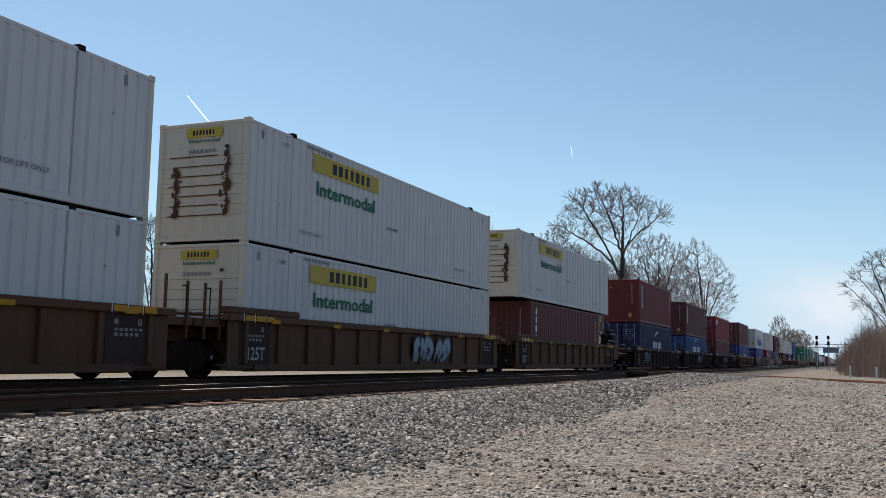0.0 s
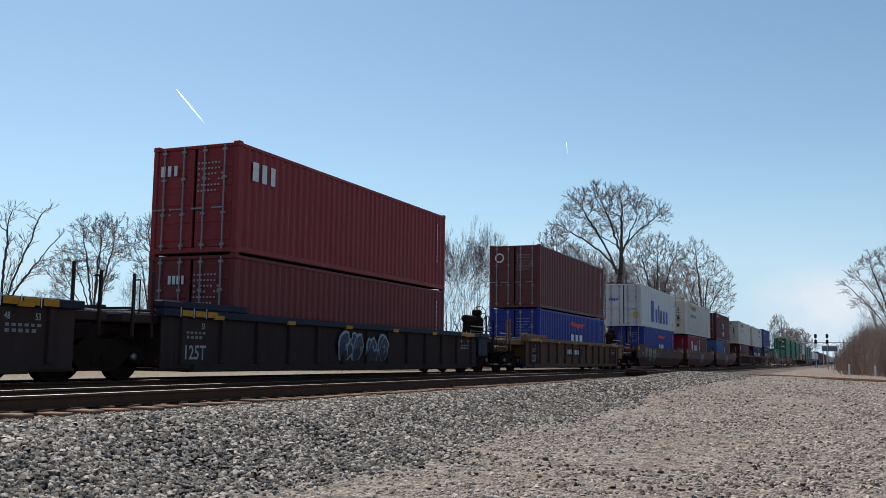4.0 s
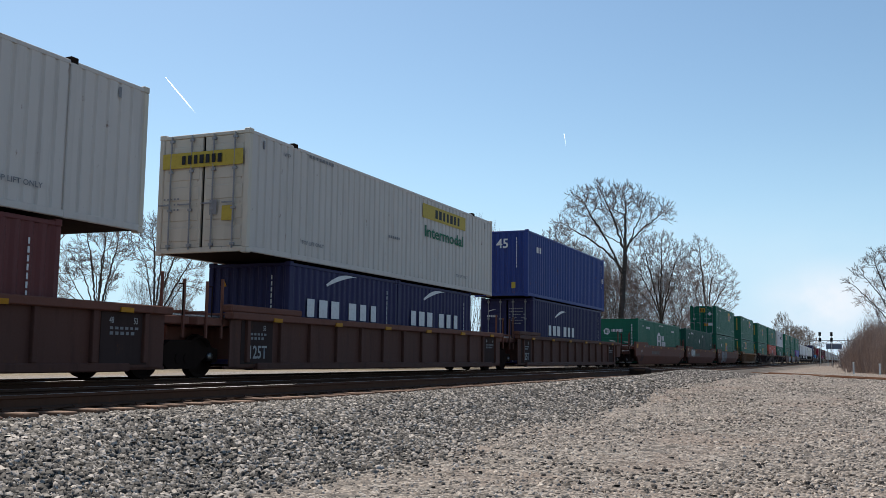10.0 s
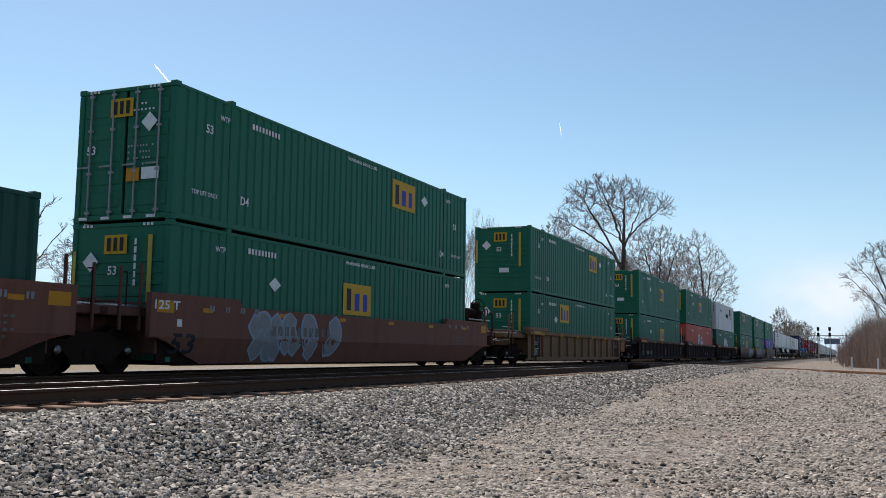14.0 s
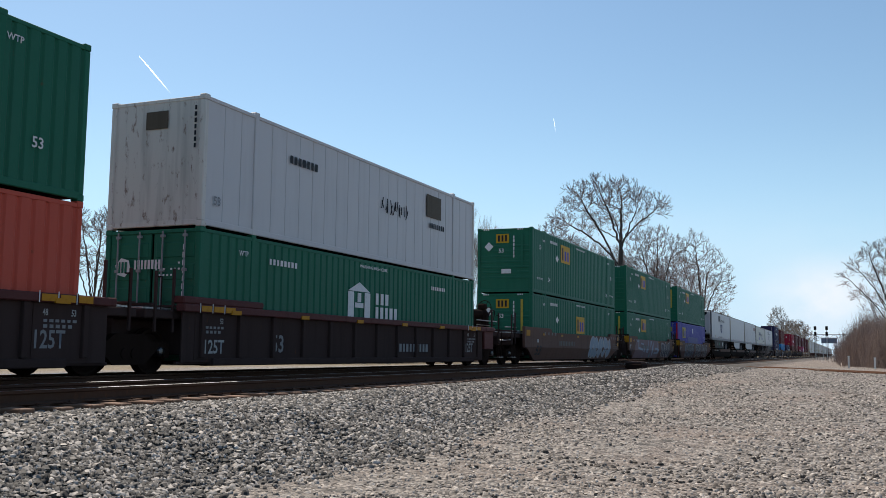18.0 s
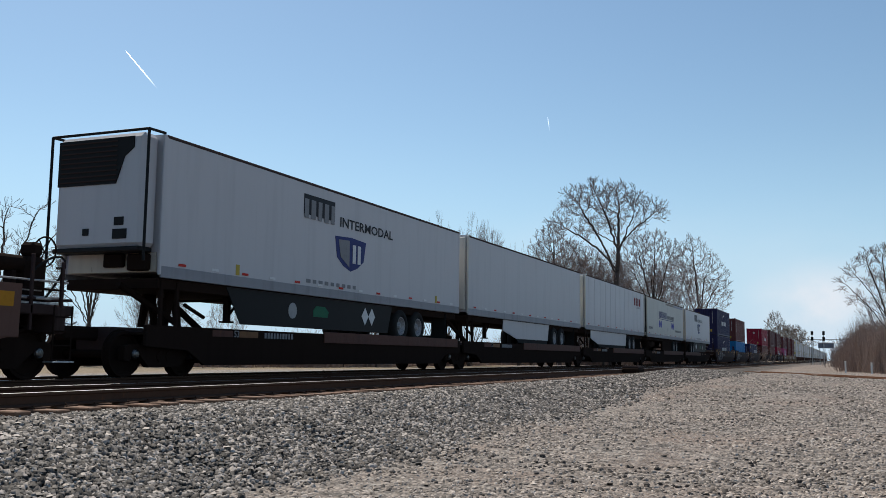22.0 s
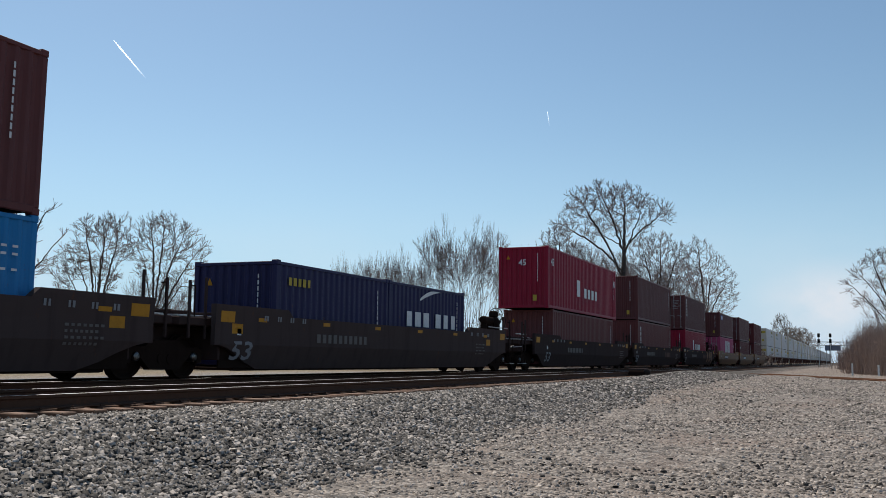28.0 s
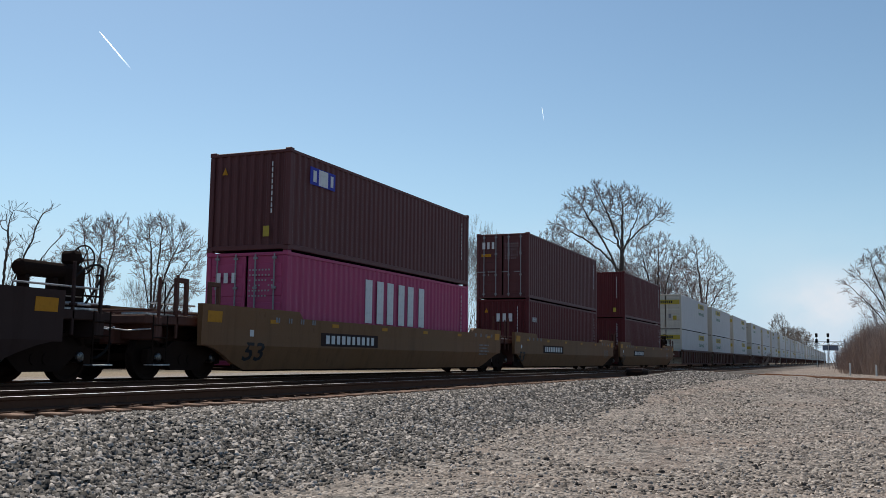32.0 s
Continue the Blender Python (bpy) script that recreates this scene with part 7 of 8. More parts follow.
    for x, f, b in ((429.38, True, False), (448.8, False, False), (468.26, False, True)):
        c = ride(well_car(lab, "smooth", DRAB, DRAB, f, b, SOOT, ends=(0.95 if f else -0.42, 0.95 if b else -0.85)), x, RAIL)
        if x < 440:
            graffiti(c, 1.3, 0.26, 5.7, 1.38, 5, 61, GRAF, GRAF2)
        elif x < 460:
            angular_graffiti(c)
            graffiti(c, 2.7, 0.26, 6.1, 1.36, 5, 63, GRAF3, GRAF2)
        else:
            graffiti(c, -5.6, 0.26, -0.8, 1.4, 6, 64, GRAF3, GRAF)
            graffiti(c, 0.0, 0.26, 3.8, 1.4, 5, 65, GRAF3, GRAF2)
            graffiti(c, 4.4, 0.26, 8.1, 1.4, 5, 66, GRAF3, GRAF2)
        if x > 440:
            part("sign_plate", Geo().box(-8.46, -8.42, -1.50, -0.62, 1.26, 1.70, 0.01).mesh("sign_plate", BLACKP), c, "black sign plate across the car end")
            part("panel", Geo().box(-8.468, -8.462, -1.49, -1.18, 1.20, 1.60, 0.002).mesh("panel", AMBER), c, "amber reflector")
            part("lettering", text_mesh("125 T", PALE)[0], c, "white stencilled figures", (-8.466, -0.70, 1.44), (0, 0, -90)).scale = (0.17, 1, 0.19)
            skin_panel(c, -8.25, 0.82, -8.08, 1.0, FAINT)
        if x < 460:
            skin_panel(c, 7.20, 0.44, 7.93, 1.50, SOOT, "dark end of the side", "end_panel")
            for z in (0.92, 1.24):
                skin_panel(c, 7.55, z, 7.90, z + 0.2, AMBER, "amber reflector", "reflector", 0.006)
    load(429.38, green53(low=True, tip=2), green53(tip=0))
    load(448.8, green53(low=True, tip=0), green53(tip=0))
    t = container("violet-blue corrugated container with doors and yellow plates", F53, 2.59, HC, VIOLET_BLUE, "dom", "doors")
    s, e = Face(t, "side", F53, 2.59), Face(t, "end", F53, 2.59, 0.03)
    for f, a, z, k in ((s, 2.4, 1.62, 1.0), (e, 0.3, 2.1, 0.42), (e, 1.45, 2.1, 0.42)):
        f.panel(a, z, a + 1.6 * k, z + 0.88 * k, YELLOW, "yellow sign plate")
        f.word(1, a + 0.12 * k, z + 0.1 * k, a + 0.52 * k, z + 0.75 * k, INK, "", 2, 0.012)
        f.word(2, a + 0.58 * k, z + 0.1 * k, a + 1.5 * k, z + 0.62 * k, BLUEINK, "", 5, 0.012)
    s.panel(7.9, 2.1, 8.3, 2.5, PALE)
    s.panel(0.02, 0.14, 0.10, 2.76, REDINK, "red-painted corner post")
    e.panel(2.46, 0.14, 2.57, 2.76, REDINK, "red-painted corner post")
    e.panel(1.75, 1.45, 2.15, 1.75, GRAF, "pale notice")
    s.text("53", 15.2, 1.6, 0.3, PALE)
    s.panel(5.2, 1.2, 11.0, 1.75, ROYAL, "brighter repainted patch")
    load(468.26, t, green53(low=True, tip=0))
    # charcoal smooth cars
    lab = "sooty charcoal slab-sided well car"
    for x, f, b in ((580.26, True, False), (599.51, False, False), (619.06, False, True)):
        c = ride(well_car(lab, "smooth", CHARCOAL, CHARCOAL, f, b), x, RAIL)
        if x < 600:
            graffiti(c, -7.0, 0.3, -4.0, 1.35, 5, 71, GREYINK, CHARCOAL)
        for k in (-8.2, 7.6):
            skin_panel(c, k, 0.98, k + 0.4, 1.2, AMBER, "amber patch")
    load(580.26, swoosh_box("navy steel container with white swoosh", F40, HC, NAVY, False, 3.8, 4.4, 1.1), swoosh_box("navy steel container with white swoosh", F40, HC, NAVY, False, 3.8, 4.4, 1.15))
    t, s, e = iso("dark red-brown steel container", F40, HC, BROWN)
    column(s, 6, 0.5, 2.5, 1.4, PALE, 9)
    b, s, e = iso("bright sky-blue steel container", F40, STD, SKY_BLUE, plain=True)
    small_print(s, 11.2, 2.0, 3, 4, 4, PALE, 0.7)
    load(599.51, b, t, STD)
    a, s, e = iso("short navy steel container with small yellow bars", F20, STD, NAVY)
    s.word(5, 0.5, 2.0, 1.6, 2.2, YELLOW, "yellow bars", 4)
    b = swoosh_box("short navy steel container with white swoosh", F20, STD, NAVY, False, 1.1, 4.2)
    load(619.06, (a, b))
    # black smooth cars
    lab = "black slab-sided well car with worn ochre marks"
    for x, f, b in ((642.35, True, False), (661.71, False, False), (681.11, False, True)):
        c = ride(well_car(lab, "smooth", SOOT, SOOT, f, b), x, RAIL)
        if x > 660:
            skin_bars(c, 4, 2.0, 0.75, 4.2, 1.1, UMBER, 4)
        if x > 670:
            skin_text(c, "125 T", -8.75, 1.28, 0.18, PALE, 0.75)
            graffiti(c, 4.5, 0.4, 8.0, 1.3, 4, 81, TAN, UMBER)
    t, s, e = iso("plain dark brown steel container", F40, STD, BROWN)
    load(642.35, t, red_kline("red long steel container with white bars and figures", F45, HC), STD)
    t, s, e = iso("plain dark brown steel container", F40, HC, DARK_BROWN)
    b, s, e = iso("dark brown steel container with white writing down its side", F40, HC, BROWN)
    column(s, 6, 0.6, 2.5, 2.0, PALE, 7)
    load(661.71, b, t)
    t, s, e = iso("dark brown steel container with doors and white square", F40, HC, DARK_BROWN, True)
    column(s, 6, 0.7, 2.6, 1.5, PALE, 8)
    e.panel(0.55, 2.05, 0.95, 2.4, PALE, "white square")
    e.panel(0.3, 0.75, 0.55, 1.0, GREYINK)
    load(681.11, red_kline("red steel container with large white bars", F40, HC, True), t)
    # tan smooth cars
    lab = "tan-yellow slab-sided well car with guide frames"
    for x, f, b in ((704.42, True, False), (723.76, False, False), (743.16, False, True)):
        ride(well_car(lab, "smooth", TAN, TAN, f, b, gate=True), x, RAIL)
    t, s, e = iso("near-black brown steel container with blue and white square", F40, STD, DARK_BROWN)
    s.panel(0.95, 1.82, 2.25, 2.28, BLUEINK, "blue sign")
    s.panel(1.38, 1.84, 1.85, 2.26, PALE, "white block", 0.008)
    s.word(1, 1.02, 1.9, 1.32, 2.2, PALE, "", 3, 0.012)
    s.word(1, 1.92, 1.9, 2.2, 2.2, PALE, "", 4, 0.012)
    b, s, e = iso("magenta steel container with large pale bars and doors", F40, HC, MAGENTA, True)
    for a0, a1 in ((4.15, 5.3), (5.55, 6.75), (7.0, 8.25)):
        s.panel(a0, 1.25, a0 + 0.42, 2.5, PALE, "large pale bar")
        s.panel(a1 - 0.42, 1.25, a1, 2.5, PALE, "large pale bar")
    e.word(3, 0.3, 2.1, 1.0, 2.36, PALE, "white bars", 2)
    load(704.42, b, t)
    t, s, e = iso("dark brown steel container with doors and white marks", F40, HC, DARK_BROWN, True)
    e.word(3, 0.25, 2.2, 0.9, 2.5, PALE, "white bars", 8)
    e.panel(0.25, 1.85, 0.7, 1.98, AMBER)
    b, s, e = iso("maroon steel container with white bars on its end", F40, HC, MAROON)
    e.word(3, 0.9, 1.9, 1.75, 2.25, PALE, "white bars", 9)
    s.word(4, 0.5, 1.9, 1.1, 2.1, PALE, "", 3)
    load(723.76, b, t)
    load(743.16, iso("maroon steel container with closed end", F40, HC, MAROON)[0], iso("plain maroon steel container", F40, HC, MAROON)[0])
    # the long run of white double stacks behind
    base = far_car("dark brown ribbed well car under white containers")
    x = 766.52
    for k in range(27):
        ride(base if k == 0 else copy_thing(base, Matrix.Identity(4)), x, RAIL)
        load(x, w53(doors=k % 3 != 1, rust=0, far=True), w53(doors=k % 2 == 0, rust=0, far=True))
        x += 19.4 if k % 3 < 2 else 23.3


# ---- highway trailers on the spine cars ----
def tyre_mesh():
    key = ("tyre",)
    if key not in SHELLS:
        SHELLS[key] = Geo().ring((0, 0, 0), (0, -1, 0), [(-0.14, 0.30), (-0.14, 0.45), (-0.10, 0.50), (0.10, 0.50), (0.14, 0.46), (0.14, 0.30), (0.09, 0.285)], 28).mesh("tyre", RUBBER, True)
        SHELLS["rim",] = Geo().ring((0, 0, 0), (0, -1, 0), [(0.10, 0.29), (0.13, 0.28), (0.12, 0.255), (0.02, 0.23), (0.0, 0.14), (0.07, 0.10), (0.10, 0.09), (0.10, 0.0)], 24).mesh("rim", RIM, True)
    return SHELLS["tyre",], SHELLS["rim",]


def trailer(label, mat, flip=False, panels=False, reefer=False, skirt="", endmat=None, top=4.95, tank=False):
    """A highway semi-trailer riding on its own wheels, nose to -x unless flipped."""
    t = thing("semi_trailer", label, "trailer", "highway trailers on the train")
    L, W, z0 = F53, 2.59, 2.0
    s = 1 if not flip else -1
    body = Geo()
    n = 9
    prof = [(-W / 2, z0 + 0.12), (-W / 2, top - 0.10), (-W / 2 + 0.03, top - 0.03), (-W / 2 + 0.10, top), (0, top + 0.02), (W / 2 - 0.10, top), (W / 2 - 0.03, top - 0.03), (W / 2, top - 0.10), (W / 2, z0 + 0.12)]
    xs = [-L / 2 + 0.10, L / 2 - 0.06]
    body.add([(x, y, z) for x in xs for y, z in prof], [(i, n + i, n + i + 1, i + 1) for i in range(n - 1)] + [tuple(range(n)), tuple(range(n, 2 * n))[::-1], (0, n - 1, 2 * n - 1, n)])
    part("body", body.mesh("body", mat), t)
    for sy in (-1, 1):
        part("base_rail", Geo().box(-L / 2 + 0.05, L / 2, sy * (W / 2 - 0.009) - 0.021, sy * (W / 2 - 0.009) + 0.021, z0, z0 + 0.24, 0.012).mesh("base_rail", RAIL_GREY), t, "weathered grey base rail, darkened for shade")
        part("roof_rail", Geo().box(-L / 2 + 0.06, L / 2 - 0.02, sy * (W / 2 - 0.02) - 0.03, sy * (W / 2 - 0.02) + 0.03, top - 0.085, top - 0.02, 0.02).mesh("roof_rail", CHARCOAL), t)
    for x in (-L / 2 + 0.06, L / 2 - 0.06):
        for sy in (-1, 1):
            part("corner_post", Geo().box(x - 0.06, x + 0.06, sy * (W / 2 - 0.021) - 0.029, sy * (W / 2 - 0.021) + 0.029, z0 + 0.05, top - 0.02, 0.025).mesh("corner_post", endmat or mat), t)
    if panels:
        seam = Geo().box(-0.025, 0.025, -0.010, 0.004, z0 + 0.24, top - 0.13, 0.004).mesh("seam", mat)
        for k in range(12):
            part("seam", seam, t, "", (-L / 2 + 1.3 * (k + 0.6), -W / 2, 0))
    mark = Geo().box(-0.12, 0.12, -0.004, 0.004, -0.028, 0.028, 0.002)
    red, pale = mark.mesh("reflector", REDINK), mark.mesh("reflector", PALE)
    for k in range(14):
        part("reflector", red if k % 2 == 0 else pale, t, "", (-L / 2 + 0.7 + 1.13 * k, -W / 2 - 0.016, z0 + 0.30))
    part("floor", Geo().box(-L / 2 + 0.1, L / 2 - 0.1, -1.2, 1.2, z0 - 0.22, z0 + 0.0, 0.01).mesh("floor", TRUCK), t)
    end = endmat or mat
    if reefer:
        u = part("cooling_unit", Geo().box(-L / 2 - 0.38, -L / 2 + 0.09, -1.12, 1.18, z0 + 0.58, top - 0.02, 0.10).mesh("cooling_unit", mat), t, "white cooling unit on the nose")
        part("grille", Geo().plate([(-0.98, 0), (0.55, 0), (0.75, 0.55), (0.98, 0.72), (0.98, 0.95), (-0.98, 0.95)], -0.02, 0.02).mesh("grille", BLACKP), u, "black condenser grille", (-L / 2 - 0.385, 0.12, top - 1.06), (0, 0, -90))
        g = Geo()
        for k in range(9):
            g.box(-L / 2 - 0.425, -L / 2 - 0.407, -0.45, 1.02, top - 1.00 + 0.1 * k, top - 0.97 + 0.1 * k, 0.004)
        part("louvre", g.mesh("louvre", SOOT), u)
        for y, z, a, b in ((-0.55, z0 + 1.12, 0.24, 0.17), (-0.58, z0 + 0.86, 0.36, 0.2), (0.30, z0 + 0.92, 0.16, 0.14)):
            part("hatch", Geo().box(-L / 2 - 0.40, -L / 2 - 0.372, y - a / 2, y + a / 2, z - b / 2, z + b / 2, 0.01).mesh("hatch", BLACKP), u)
        for y in (-1.26, 1.26):
            part("nose_guard", Geo().rod((-L / 2 - 0.44, y, z0 + 0.3), (-L / 2 - 0.44, y, top), 0.03, n=8).rod((-L / 2 - 0.44, y, top), (-L / 2 + 0.05, y, top + 0.01), 0.03, n=8).mesh("nose_guard", BLACKP), u, "black tubular guard rail")
        part("nose_guard", Geo().rod((-L / 2 - 0.44, -1.26, top), (-L / 2 - 0.44, 1.26, top), 0.03, n=8).mesh("nose_guard", BLACKP), u, "black tubular guard rail")
        part("lower_nose", Geo().box(-L / 2 + 0.06, -L / 2 + 0.12, -1.15, 1.15, z0 + 0.12, z0 + 0.52, 0.02).mesh("lower_nose", CREAM), u, "grimy lower nose")
        part("battery_box", Geo().box(-L / 2 - 0.12, -L / 2 + 0.058, -1.05, -0.55, z0 + 0.14, z0 + 0.48, 0.03).box(-L / 2 - 0.08, -L / 2 + 0.058, -0.4, 0.1, z0 + 0.22, z0 + 0.5, 0.03).mesh("battery_box", TRUCK), u, "dark cluttered battery box")
        part("guard", Geo().box(-L / 2 - 0.42, -L / 2, -1.1, 1.15, z0 + 0.50, z0 + 0.60, 0.03).mesh("guard", BLACKP), u)
    else:
        x = -L / 2 if not flip else L / 2
        part("nose_panel", Geo().box(min(x, x + 0.1 * s), max(x, x + 0.1 * s), -1.18, 1.18, z0 + 0.2, top - 0.08, 0.06).mesh("nose_panel", end), t)
    xr = s * (L / 2 - 0.02)
    for sy in (-0.62, 0.62):
        d = part("door", Geo().box(min(xr, xr + 0.05 * s), max(xr, xr + 0.05 * s), sy - 0.58, sy + 0.58, z0 + 0.16, top - 0.10, 0.012).mesh("door", end), t, "rear door")
        for k in range(4):
            part("hinge", Geo().box(min(xr + 0.05 * s, xr + 0.08 * s), max(xr + 0.05 * s, xr + 0.08 * s), sy * 1.75 - 0.12, sy * 1.75 + 0.12, z0 + 0.4 + 0.65 * k, z0 + 0.48 + 0.65 * k, 0.006).mesh("hinge", ALU), d)
        part("locking_bar", Geo().rod((xr + 0.075 * s, sy * 0.4, z0 + 0.1), (xr + 0.075 * s, sy * 0.4, top - 0.1), 0.02, n=6).mesh("locking_bar", ALU), d)
    tyre, rim = tyre_mesh()
    for k, ax in enumerate((L / 2 - 3.45, L / 2 - 4.72)):
        x = s * ax
        part("axle", Geo().rod((x, -1.1, 1.40), (x, 1.1, 1.40), 0.07).mesh("axle", TRUCK), t)
        for y in (-1.14, -0.82, 0.82, 1.14):
            w = part("tyre", tyre, t, "", (x, y, 1.40), (0, 0, 0 if y < 0 else 180))
            if abs(y) > 1:
                part("rim", rim, w, "dull silver wheel rim")
    part("slider", Geo().box(min(s * 2.2, s * 6.4), max(s * 2.2, s * 6.4), -0.6, -0.45, 1.5, 1.9, 0.02).box(min(s * 2.2, s * 6.4), max(s * 2.2, s * 6.4), 0.45, 0.6, 1.5, 1.9, 0.02).mesh("slider", TRUCK), t)
    part("mud_flap", Geo().box(s * 7.0 - 0.015, s * 7.0 + 0.015, -1.25, -0.7, 1.12, 1.95, 0.005).mesh("mud_flap", RUBBER), t)
    lx = -s * (L / 2 - 2.9)
    part("landing_gear", Geo().box(lx - 0.07, lx + 0.07, -0.95, -0.81, 1.22, 1.95, 0.015).box(lx - 0.07, lx + 0.07, 0.81, 0.95, 1.22, 1.95, 0.015).rod((lx, -0.88, 1.7), (lx, 0.88, 1.7), 0.03).rod((lx, -0.88, 1.3), (lx + s * 0.7, -0.88, 1.92), 0.03).box(lx - 0.13, lx + 0.13, -1.0, -0.76, 1.19, 1.23, 0.01).mesh("landing_gear", TRUCK), t, "dark landing legs")
    part("bumper", Geo().box(s * (L / 2 - 0.15) - 0.05, s * (L / 2 - 0.15) + 0.05, -1.1, 1.1, 1.10, 1.22, 0.02).box(s * (L / 2 - 0.15) - 0.04, s * (L / 2 - 0.15) + 0.04, -0.6, -0.5, 1.2, 1.98, 0.01).box(s * (L / 2 - 0.15) - 0.04, s * (L / 2 - 0.15) + 0.04, 0.5, 0.6, 1.2, 1.98, 0.01).mesh("bumper", TRUCK), t)
    if tank:
        part("fuel_tank", Geo().ring((-6.1, -0.72, 1.58), (1, 0, 0), [(0, 0), (0.02, 0.22), (0.06, 0.29), (2.5, 0.29), (2.56, 0.22), (2.58, 0)], 22).mesh("fuel_tank", TRUCK, True), t, "round black fuel tank")
        part("tank_cap", Geo().ring((-3.525, -0.72, 1.58), (1, 0, 0), [(0, 0.24), (0.02, 0.24), (0.02, 0.05), (0, 0.05)], 18).mesh("tank_cap", ALU), t, "dull metal tank end")
        for x in (-5.7, -4.0):
            part("tank_strap", Geo().box(x - 0.04, x + 0.04, -1.0, -0.44, 1.5, 1.97, 0.01).mesh("tank_strap", TRUCK), t)
        part("tool_box", Geo().box(-3.3, -3.1, -1.0, -0.8, 1.72, 1.98, 0.02).mesh("tool_box", TRUCK), t)
        part("wheel_shield", Geo().plate([(-1.2, 1.98), (2.75, 1.98), (2.6, 1.1), (-1.35, 1.1), (-1.4, 1.55)], -1.16, -1.12).mesh("wheel_shield", TRUCK), t, "black shield ahead of the wheels")
    if skirt == "white":
        k = -6.6 if panels else -3.9
        part("skirt_edge", Geo().plate([(s * (k + 1.7), 1.245), (s * 2.4, 1.245), (s * 2.3, 1.08), (s * (k + 2.0), 1.08)], -1.21, -1.185).mesh("skirt_edge", RUBBER), t, "dark flexible lower edge")
        part("side_skirt", Geo().plate([(s * k, 1.98), (s * 2.6, 1.98), (s * 2.4, 1.25), (s * (k + 1.7), 1.25), (s * k, 1.55)], -1.22, -1.19).mesh("side_skirt", mat), t, "white aerodynamic side skirt")
    elif skirt == "black":
        part("side_skirt", Geo().plate([(s * -5.7, 1.98), (s * 2.8, 1.98), (s * 2.5, 1.16), (s * -5.1, 1.16)], -1.22, -1.19).mesh("side_skirt", BLACKP), t, "black aerodynamic side skirt")
        for k in (1.0, 1.42):
            part("diamond", diamond_mesh(0.42, 0.5, PALE), t, "white diamond placard", (s * k - 0.2, -1.226, 1.35))
        part("badge", Geo().plate([(0, 0.05), (0.75, 0.05), (0.8, 0.2), (0.6, 0.33), (0.15, 0.33), (0, 0.22)], -0.003, 0.003).mesh("badge", GREENINK), t, "small green badge", (s * -1.5 - 0.4, -1.226, 1.42))
        part("disc", Geo().ring((0, 0, 0), (0, 1, 0), [(0, 0), (0, 0.2), (0.004, 0.2), (0.004, 0)], 16).mesh("disc", FAINT), t, "worn pale round mark", (s * -2.9, -1.228, 1.58))
    return t


